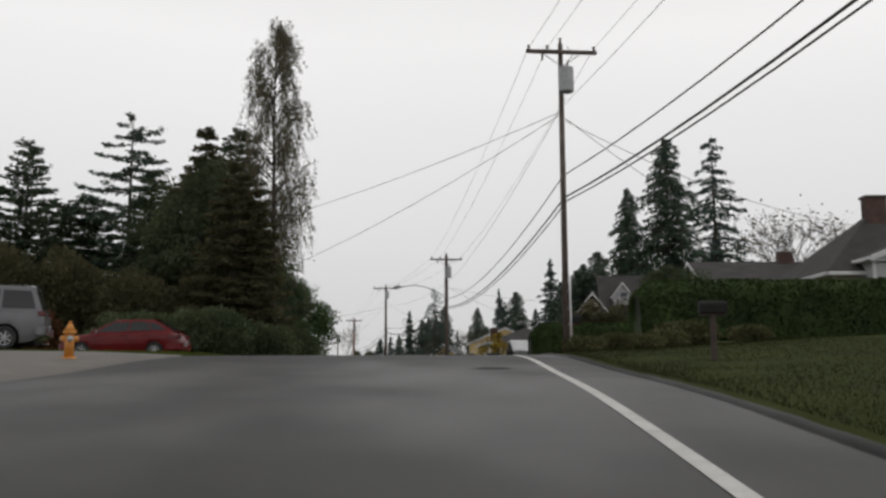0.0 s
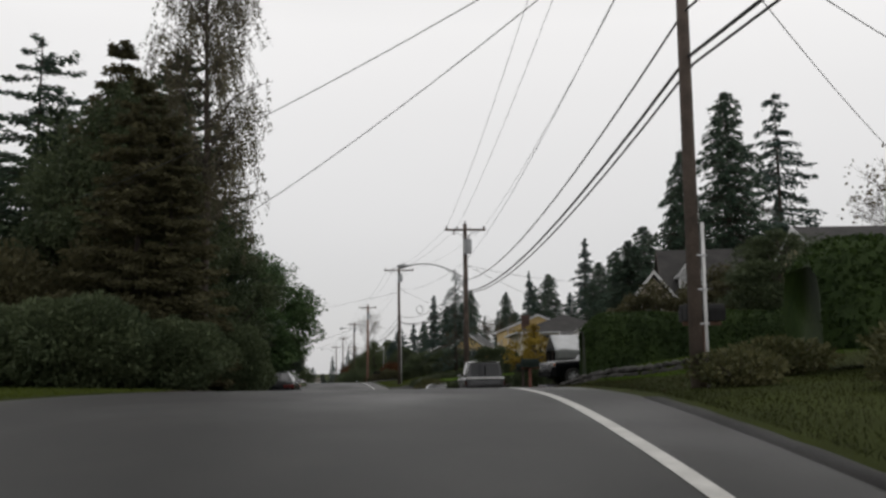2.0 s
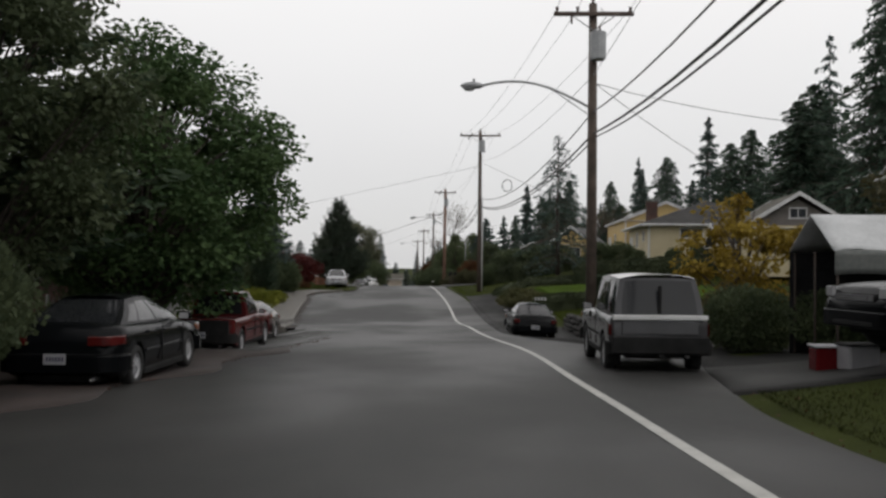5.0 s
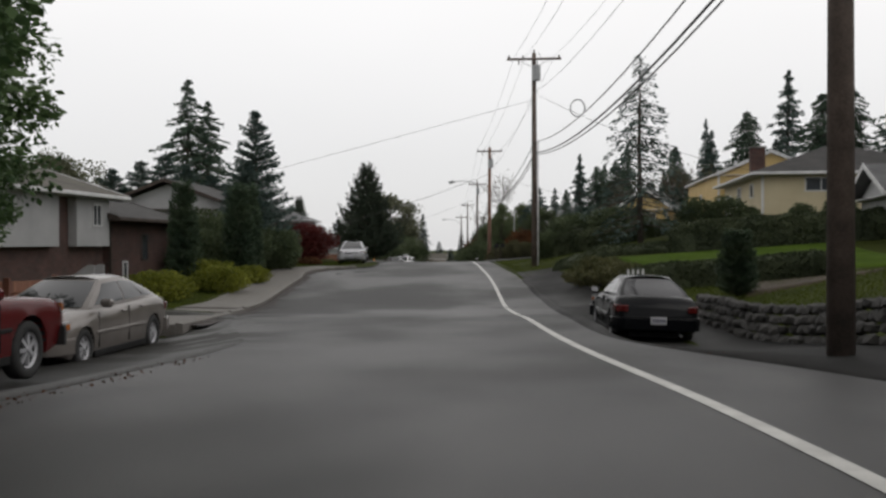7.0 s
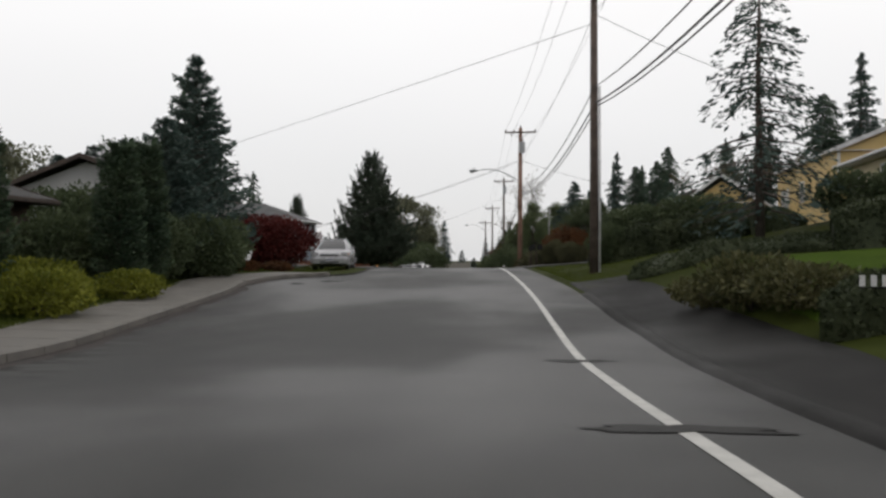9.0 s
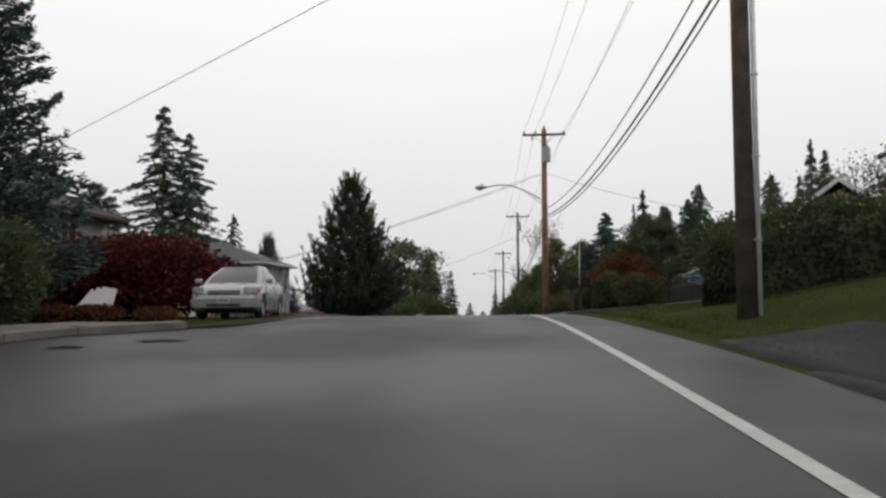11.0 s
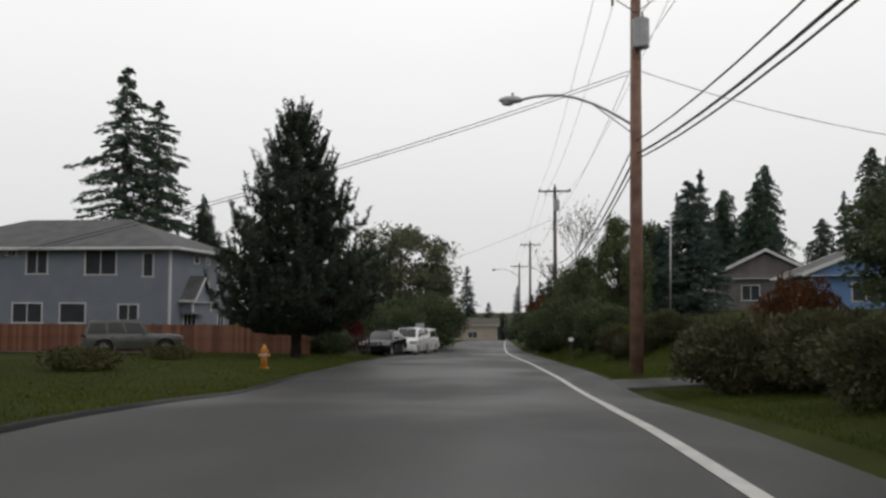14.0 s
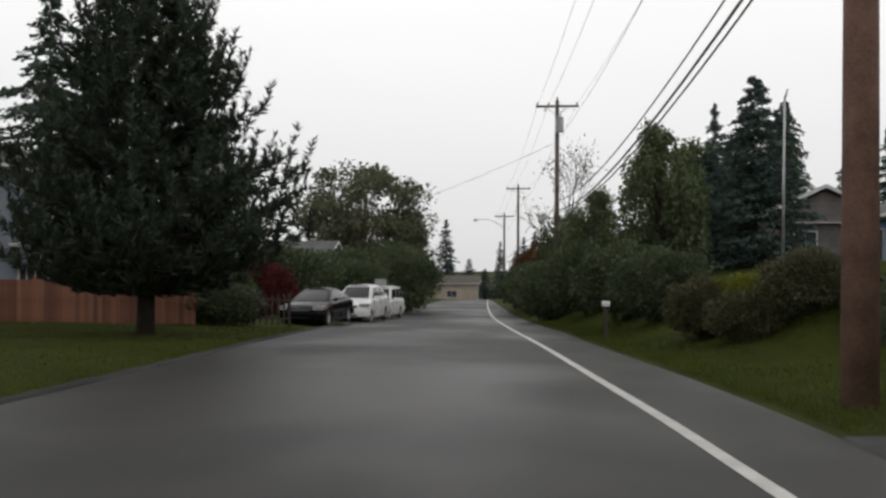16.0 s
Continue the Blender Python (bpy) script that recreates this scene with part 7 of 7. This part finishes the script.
for k, q in enumerate(((-5.4, 111.6, 0.4, 0.22), (-6.4, 110.4, 0.35, 0.25))):
    blot("puddle", *q, M["water"], "shallow dark puddle on the asphalt", "puddle", dz=0.012, seed=k * 2.3)
for k, q in enumerate(((2.7, 92.0, 0.5, 0.2), (3.2, 85.0, 0.7, 0.25), (3.2, 112.8, 0.25, 0.35))):
    blot("asphalt_patch", *q, M["patch"], "dark repaired patch in the asphalt", "road patch", dz=0.009, seed=k * 1.9 + 40)
blot("manhole_cover", 2.55, 17.4, 0.3, 0.3, M["trim"], "round iron manhole cover in the road", "manhole cover", dz=0.008, wob=0.0)
blot("asphalt_patch", 2.55, 17.4, 0.4, 0.36, M["shoulder"], "worn asphalt ring round the manhole", "road patch", dz=0.005, wob=0.15)


def strip(name, pts, w, mat, label, dz=0.005):
    vs, fs = [], []
    for i, (x, y) in enumerate(pts):
        a, b = pts[max(i - 1, 0)], pts[min(i + 1, len(pts) - 1)]
        d = Vector((b[0] - a[0], b[1] - a[1], 0)).normalized()
        s = Vector((-d.y, d.x, 0)) * w / 2
        for q in (1, -1):
            px, py = x + s.x * q, y + s.y * q
            vs.append((px, py, float(road_z(py)) + dz))
    for i in range(len(pts) - 1):
        fs.append((2 * i, 2 * i + 1, 2 * i + 3, 2 * i + 2))
    return tagged(mesh_object(name, vs, fs, mat), label, "road crack", kind="structure")


strip("road_joint", [(float(left_x(141)) + 0.3 + k * 0.5, 141.0 + 0.05 * math.sin(k * 1.7)) for k in range(15)], 0.3, M["shoulder"], "dark tar joint across the road", 0.004)
# ---- walls of stone ----
rock_meshes = []
for k in range(5):
    bm = bmesh.new()
    bmesh.ops.create_icosphere(bm, subdivisions=1, radius=0.5)
    for v in bm.verts:
        v.co *= 0.82 + 0.4 * noise.noise(v.co * 2.2 + Vector((k * 9.1, 0, 0)))
        v.co = Vector((v.co.x * 1.25, v.co.y * 0.9, v.co.z * 0.75))
    me = bpy.data.meshes.new("stone")
    bm.to_mesh(me)
    bm.free()
    rock_meshes.append(me)
# grey stone coloured extra dark in place of the shade over the wall
M["stone"] = material("shade_dark_fieldstone", (0.018, 0.0172, 0.016), (0.06, 0.057, 0.053), scale=2.5, rough=0.85, bump=0.8, fine=18, objvar=0.5)
for me in rock_meshes:
    me.materials.append(M["stone"])


def stone_wall(label, pts, courses, size, name="stone_wall"):
    w = thing(name, label, "retaining wall")
    for (xa, ya), (xb, yb) in zip(pts, pts[1:]):
        L = math.hypot(xb - xa, yb - ya)
        n = max(2, int(L / size))
        for c in range(courses):
            for k in range(n):
                t = (k + 0.5 * (c % 2) + random.uniform(-0.1, 0.1)) / n
                x, y = xa + (xb - xa) * t, ya + (yb - ya) * t
                o = new("stone", random.choice(rock_meshes))
                o.parent = w
                s = size * random.uniform(0.95, 1.25)
                o.matrix_basis = pose(x + random.uniform(-0.06, 0.06) + c * 0.05, y, ground_z(x - 0.3, y) + size * 0.3 + c * size * 0.55, random.uniform(-12, 12), random.uniform(-12, 12), math.degrees(math.atan2(yb - ya, xb - xa)) + random.uniform(-25, 25)) @ Matrix.Scale(s, 4)
    return w


stone_wall("low dark fieldstone edging of the raised lawn", [(9.2, 54.0), (9.3, 49.0), (9.7, 43.5), (12.0, 39.5)], 2, 0.32)
stone_wall("fieldstone retaining wall behind the parked saloon, darkened for shade", [(7.5, 84.5), (7.6, 79.0), (8.2, 73.5), (9.4, 70.5)], 4, 0.32)
M["wallgrey"] = material("weathered_concrete_wall", (0.04, 0.038, 0.033), (0.09, 0.085, 0.075), scale=1.5, rough=0.85, bump=0.5, fine=25)
wall_t = thing("garden_wall", "weathered grey concrete retaining wall on the bank", "retaining wall", kind="")
for k in range(7):
    xa, ya = 3.9 + k * 1.25, 134.3 - k * 0.55
    bm = bmesh.new()
    box(bm, 0, 1.33, -0.1, 0.1, -0.2, 0.8, 0.02)
    o = part("panel", bm, M["wallgrey"], wall_t)
    o.matrix_basis = pose(xa, ya, ground_z(xa + 0.5, ya), 0, 0, -23.7)


# ---- fences ----
def board_fence(label, x0, y0, x1, y1, h, bw, mat, post_every=2.4, gap=0.01, point=False, name="wooden_fence"):
    f = thing(name, label, "fence")
    L = math.hypot(x1 - x0, y1 - y0)
    a = math.degrees(math.atan2(y1 - y0, x1 - x0))
    bm = bmesh.new()
    vs = box(bm, 0, bw, -0.012, 0.012, 0.05, h)
    if point:
        for v in vs:
            if v.co.z > h / 2:
                v.co.x = bw / 2 + (v.co.x - bw / 2) * 0.2
    me = bpy.data.meshes.new("board")
    bm.to_mesh(me)
    bm.free()
    me.materials.append(mat)
    n = int(L / (bw + gap))
    for k in range(n):
        t = k / n
        x, y = x0 + (x1 - x0) * t, y0 + (y1 - y0) * t
        o = new("board", me)
        o.parent = f
        o.matrix_basis = pose(x, y, ground_z(x, y) + 0.02 * noise.noise(Vector((x, y, 3))), 0, 0.6 * noise.noise(Vector((x * 3, y, 9))), a)
    bm = bmesh.new()
    box(bm, -0.05, 0.05, 0.02, 0.12, -0.3, h + 0.06, 0.008)
    mp = bpy.data.meshes.new("post")
    bm.to_mesh(mp)
    bm.free()
    mp.materials.append(mat)
    m = int(L / post_every)
    for k in range(m + 1):
        t = k / m
        x, y = x0 + (x1 - x0) * t, y0 + (y1 - y0) * t
        o = new("post", mp)
        o.parent = f
        o.matrix_basis = pose(x, y, ground_z(x, y), 0, 0, a)
        if k < m:
            x2, y2 = x0 + (x1 - x0) * (k + 1) / m, y0 + (y1 - y0) * (k + 1) / m
            for z in (0.25 * h, 0.82 * h):
                r = tube("rail", [(x, y + 0.03, ground_z(x, y) + z), (x2, y2 + 0.03, ground_z(x2, y2) + z)], 0.03, mat, f, 4)
    return f


board_fence("red-brown cedar board fence with uneven boards", -36.0, 169.0, -14.6, 170.4, 1.45, 0.14, M["cedar_board"])
board_fence("open weathered gate fence at the fence's end", -14.4, 171.5, -11.9, 172.3, 1.1, 0.07, M["dark_wood"], gap=0.12)
board_fence("weathered white picket fence under the trees", -10.6, 74.5, -6.2, 77.0, 1.15, 0.08, M["white_trim"], gap=0.07, point=True, name="picket_fence")
board_fence("brown board fence behind the parked cars", -6.4, 79.0, -5.4, 73.5, 1.25, 0.13, M["cedar_board"])


# ---- small things ----
def post_box(x, y, h, label, post_mat, box_mat, rz, w=0.22, L=0.5, second=False, name="mailbox"):
    p = thing(name, label, "mailbox", gz(x, y, -0.05), rz)
    bm = bmesh.new()
    box(bm, -0.05, 0.05, -0.05, 0.05, 0, h, 0.008)
    part("post", bm, M[post_mat], p)
    bm = bmesh.new()
    box(bm, -0.03, 0.03, -L / 2, L / 2, h - 0.06, h, 0.005)
    part("arm", bm, M[post_mat], p)
    for s in ((-0.5, 0.5) if second else (0,)):
        bm = bmesh.new()
        prof = [(-w / 2, 0), (w / 2, 0)] + [(w / 2 * math.cos(a), w * 0.62 + w / 2 * math.sin(a)) for a in [math.pi * k / 8 for k in range(9)]]
        f0 = [bm.verts.new((a, -L / 2, b)) for a, b in prof]
        f1 = [bm.verts.new((a, L / 2, b)) for a, b in prof]
        bm.faces.new(f0[::-1])
        bm.faces.new(f1)
        for i in range(len(prof)):
            bm.faces.new((f0[i], f0[(i + 1) % len(prof)], f1[(i + 1) % len(prof)], f1[i]))
        b = part("box", bm, M[box_mat], p)
        b.matrix_basis = pose(s * w * 1.3, 0, h + 0.005)
        bm = bmesh.new()
        box(bm, -w / 2 * 0.92, w / 2 * 0.92, -L / 2 - 0.012, -L / 2, 0.02, w * 0.9, 0.004)
        part("door", bm, M[box_mat], b)
        bm = bmesh.new()
        box(bm, w / 2, w / 2 + 0.008, -0.1, -0.06, w * 0.4, w * 0.95)
        part("flag", bm, M["tail"], b)
    return p


M["box_green"] = material("dark_green_plastic", (0.008, 0.013, 0.011), (0.02, 0.027, 0.023), rough=0.8, bump=0.1, spec=0.1)
M["red_post"] = material("red_brown_post", (0.11, 0.04, 0.03), (0.2, 0.085, 0.06), scale=4, rough=0.8, bump=0.4)
post_box(6.7, 17.4, 0.95, "dark mailbox on a wooden post", "dark_wood", "trim", 80, 0.2, 0.5)
post_box(7.2, 31.2, 1.05, "dark double mailbox beside the utility pole", "wood_pole_red", "trim", 85, 0.24, 0.6, True)
post_box(7.3, 49.6, 1.0, "green mailboxes on a red-brown post", "red_post", "box_green", 85, 0.26, 0.6, True)
post_box(7.15, 50.2, 0.95, "dark newspaper box on a post", "dark_wood", "box_green", 85, 0.2, 0.5)
post_box(1.75, 131.4, 0.98, "row of dark mailboxes on heavy posts", "dark_wood", "trim", 0, 0.3, 0.5, True)
post_box(1.45, 131.3, 0.95, "dark wooden mailbox stand", "dark_wood", "trim", 0, 0.25, 0.5)
post_box(-1.5, 166.0, 0.95, "white mailbox on a dark post", "dark_wood", "white_trim", 90, 0.12, 0.2)
M["hydrant"] = material("orange_hydrant_paint", (0.42, 0.16, 0.02), (0.6, 0.26, 0.05), scale=6, rough=0.5, bump=0.2)


def hydrant(x, y, label):
    p = thing("fire_hydrant", label, "fire hydrant", gz(x, y, -0.03), 20)
    for nm, z0, z1, r0, r1 in (("base", 0, 0.06, 0.15, 0.15), ("barrel", 0.06, 0.55, 0.095, 0.09), ("collar", 0.52, 0.57, 0.13, 0.13), ("bonnet", 0.57, 0.72, 0.12, 0.04), ("nut", 0.72, 0.77, 0.03, 0.03)):
        tube(nm, [(0, 0, z0), (0, 0, z1)], [r0, r1], M["hydrant"], p, 14)
    for a in ((1, 0), (-1, 0), (0, -1)):
        tube("nozzle", [(0, 0, 0.42), (a[0] * 0.17, a[1] * 0.17, 0.42)], [0.06, 0.06], M["hydrant"] if a[1] == 0 else M["can"], p, 10)


hydrant(-5.6, 19.8, "orange fire hydrant on the grass corner")
hydrant(-10.75, 151.6, "orange fire hydrant on the lawn")

# numbers on the low hedge, kept as plain bars
nb = thing("house_number", "row of small white unreadable house-number bars", "sign", (6.75, 92.2, 0.94))
for k in range(4):
    bm = bmesh.new()
    box(bm, k * 0.16, k * 0.16 + 0.07, -0.02, 0.02, 0, 0.16)
    part("number_bar", bm, M["white_trim"], nb)
tube("stake", [(0.0, 0.01, -0.02), (0.56, 0.01, -0.02)], 0.012, M["trim"], nb, 4)

# tarpaulin canopy over the driveway
M["tarp"] = material("white_tarpaulin", (0.42, 0.43, 0.44), (0.58, 0.59, 0.6), scale=1.5, rough=0.45, bump=0.3, fine=12)
M["tarp_green"] = material("grey_green_tarpaulin", (0.09, 0.1, 0.095), (0.17, 0.18, 0.17), scale=1.5, rough=0.5, bump=0.3, fine=12)
M["dark_backing"] = material("dark_backing_cloth", (0.01, 0.01, 0.011), (0.024, 0.024, 0.026), scale=1.5, rough=0.8, bump=0.3, fine=12, spec=0.1)
cz = ground_z(12, 63)
can = thing("canopy", "white tarpaulin carport canopy on dark poles", "canopy", (10.4, 61.2, cz), 0)
# poles coloured dark to fade into the shade under the roof
for x in (0.0, 4.6):
    for y in (0.0, 1.2, 2.4):
        tube("pole", [(x, y, -0.6), (x, y, 2.0)], 0.025, M["dark_wood"], can, 6)


def cloth(name, f, nu, nv, mat, label=""):
    vs = [f(i / nu, j / nv) for j in range(nv + 1) for i in range(nu + 1)]
    fs = [(j * (nu + 1) + i, j * (nu + 1) + i + 1, (j + 1) * (nu + 1) + i + 1, (j + 1) * (nu + 1) + i) for j in range(nv) for i in range(nu)]
    o = mesh_object(name, vs, fs, mat, can, label, True)
    m = o.modifiers.new("thickness", "SOLIDIFY")
    m.thickness = 0.012
    return o


cloth("roof_sheet", lambda u, v: (-0.1 + 4.8 * u, -0.1 + 1.3 * v, 2.0 + 0.75 * v + 0.05 * math.sin(u * 19) * (1 - v)), 22, 8, M["tarp"])
cloth("roof_sheet", lambda u, v: (-0.1 + 4.8 * u, 1.2 + 1.3 * v, 2.75 - 0.75 * v), 12, 4, M["tarp"])
cloth("valance", lambda u, v: (-0.1 + 4.8 * u, -0.12 + 0.04 * math.sin(u * 30), 2.0 - 0.45 * v + 0.03 * math.sin(u * 13)), 24, 4, M["tarp_green"], "grey-green hanging valance")
# dark backing added so the canopy's inside reads dark, and shrubs beside it
cloth("back_sheet", lambda u, v: (-0.1 + 4.8 * u, 2.45 + 0.06 * math.sin(u * 21), 2.05 - 2.2 * v), 24, 6, M["dark_backing"], "dark backing added to darken the canopy's inside")
for q in ((9.7, 64.6, 30, (0.55, 0.55, 0.6)), (11.2, 63.2, 120, (0.5, 0.5, 0.55)), (13.2, 66.0, 60, (0.8, 0.8, 0.8))):
    again(yard, *q, label="dark evergreen shrub beside the canopy")
# red and white crates by the drive
for k, (x, y, mt, lab) in enumerate(((9.4, 58.9, "red_paint", "red plastic crate beside the driveway"), (9.75, 58.6, "plate", "white plastic bin beside the driveway"))):
    p = thing("crate", lab, "crate", gz(x, y, -0.02), 12 * k)
    bm = bmesh.new()
    box(bm, -0.27, 0.27, -0.2, 0.2, 0, 0.4, 0.03)
    part("tub", bm, M[mt], p)
    bm = bmesh.new()
    box(bm, -0.29, 0.29, -0.22, 0.22, 0.4, 0.44, 0.01)
    part("lid", bm, M["trim"] if k else M["plate"], p)
# clutter by the red shrub: a leaning white board, a blue tub and an orange bucket
p = thing("board_stack", "white boards leaning beside the red shrub", "boards", gz(-13.6, 124.6, 0), 0)
for k in range(3):
    bm = bmesh.new()
    box(bm, -0.22, 0.22, -0.02, 0.02, 0, 1.05, 0.004)
    o = part("board", bm, M["white_trim"], p)
    o.matrix_basis = pose(k * 0.35, k * 0.12, 0.05, -18, 34 - 12 * k, 10)
for x, y, mt, lab in ((-14.2, 123.9, "siding_blue", "blue plastic tub on the grass"), (-13.0, 123.7, "hydrant", "orange bucket on the grass"), (-12.6, 124.3, "plate", "white bucket on the grass")):
    p = thing("bucket", lab, "bucket", gz(x, y, 0))
    tube("tub", [(0, 0, 0), (0, 0, 0.45)], [0.2, 0.25], M[mt], p, 14)
    tube("rim", [(0, 0, 0.45), (0, 0, 0.48)], [0.27, 0.27], M[mt], p, 14)
# thin mast, stop-sign-like plate far down the road
p = thing("antenna_mast", "thin grey metal mast above the bank", "mast", gz(2.6, 164.0, -0.1))
tube("mast", [(0, 0, 0), (0.05, 0, 4.4)], [0.04, 0.025], M["galv"], p, 8)
tube("tip", [(0.05, 0, 4.4), (0.12, 0, 4.65)], [0.03, 0.02], M["galv"], p, 6)
p = thing("road_sign", "small white sign on a thin post", "sign", gz(-13.0, 196.0, 0))
tube("post", [(0, 0, 0), (0, 0, 2.2)], 0.03, M["galv"], p, 6)
bm = bmesh.new()
box(bm, -0.35, 0.35, -0.02, 0.0, 1.7, 2.2, 0.004)
part("plate", bm, M["plate"], p)

# distant wooded hill under the cloud, haze painted into its pale colour
M["hill"] = material("haze_painted_hill", (0.2, 0.215, 0.225), (0.26, 0.275, 0.285), scale=0.01, rough=1.0, bump=0, fine=0.08, spec=0.0)
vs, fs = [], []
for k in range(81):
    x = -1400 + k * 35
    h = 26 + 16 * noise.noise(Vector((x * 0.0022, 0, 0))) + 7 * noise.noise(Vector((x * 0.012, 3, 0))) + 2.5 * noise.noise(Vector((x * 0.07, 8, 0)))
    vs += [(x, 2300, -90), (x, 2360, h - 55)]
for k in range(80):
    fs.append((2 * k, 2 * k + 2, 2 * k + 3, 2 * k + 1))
tagged(mesh_object("backdrop", vs, fs, M["hill"], smooth=True), "wooded hill on the horizon, painted pale for haze", "hill", kind="structure")


# ---- grass and fallen leaves ----
def tufts(name, n, ya, yb, side, dmin, dmax, mat, label, h=0.13, up=1.0, avoid=()):
    y = rng.uniform(ya, yb, n)
    d = dmin + (dmax - dmin) * rng.random(n) ** 1.6
    x = right_x(y) + d if side > 0 else left_x(y) - d
    keep = np.ones(n, bool)
    for a, b in avoid:
        keep &= ~((y > a) & (y < b))
    x, y = x[keep], y[keep]
    c = np.stack([x, y, ground_za(x, y) + h * 0.3], 1)
    dirs = rng.normal(0, 0.45, (len(c), 3))
    dirs[:, 2] = up
    return tagged(leaf_mesh(name, tris(c, dirs, h * (0.6 + 0.9 * rng.random(len(c))), 0.13 if up else 0.7, 0.4), mat), label, "grass" if up else "fallen leaves", kind="stuff")


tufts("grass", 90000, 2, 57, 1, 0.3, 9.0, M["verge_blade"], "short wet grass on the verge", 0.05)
tufts("grass", 60000, 108, 147, 1, 0.4, 8.0, M["blade"], "short wet grass on the bank", 0.06, avoid=((124.3, 129.3), (145, 149.2)))
tufts("lawn_grass", 50000, 94, 103.5, 1, 2.8, 12.0, M["lawn"], "bright green lawn grass on the terrace", 0.06)
tufts("lawn_grass", 50000, 39, 55, 1, 2.6, 9.5, M["lawn"], "green lawn grass on the raised bank", 0.06)
tufts("grass", 30000, 157.5, 170, 1, 3.0, 13.0, M["blade"], "green grass of the terraced lawn", 0.07)
tufts("grass", 24000, 76, 93, 1, 3.4, 12.0, M["blade"], "rough grass on the garden slope", 0.1)
tufts("grass", 30000, 149.0, 185, 1, 0.2, 4.0, M["blade"], "short wet grass beside the pole", 0.09)
tufts("grass", 40000, 114, 131, -1, 1.9, 12.0, M["blade"], "short wet lawn grass", 0.06)
tufts("grass", 80000, 131, 172, -1, 0.25, 12.0, M["blade"], "short wet lawn grass", 0.06)
tufts("grass", 24000, 84, 112, -1, 2.0, 6.0, M["blade"], "short wet garden grass", 0.08)
tufts("grass", 16000, 40, 54, 1, 3.0, 8.0, M["blade"], "short wet lawn grass above the low wall", 0.07)
tufts("grass", 24000, 24, 42, -1, 0.3, 10.0, M["blade"], "short wet grass at the corner", 0.08)
M["dead_leaf"] = leaf_material("fallen_leaf", (0.04, 0.02, 0.014), (0.11, 0.05, 0.03), 0.1)
tufts("fallen_leaves", 4000, 40, 72, -1, -0.3, 4.0, M["dead_leaf"], "wet brown fallen leaves at the road edge", 0.035, 0.0)
tufts("fallen_leaves", 500, 112, 170, -1, 0.0, 6.0, M["dead_leaf"], "scattered brown fallen leaves on the lawn", 0.07, 0.0)
tufts("fallen_leaves", 700, 30, 80, 1, 0.0, 3.0, M["dead_leaf"], "scattered brown fallen leaves on the shoulder", 0.035, 0.0)
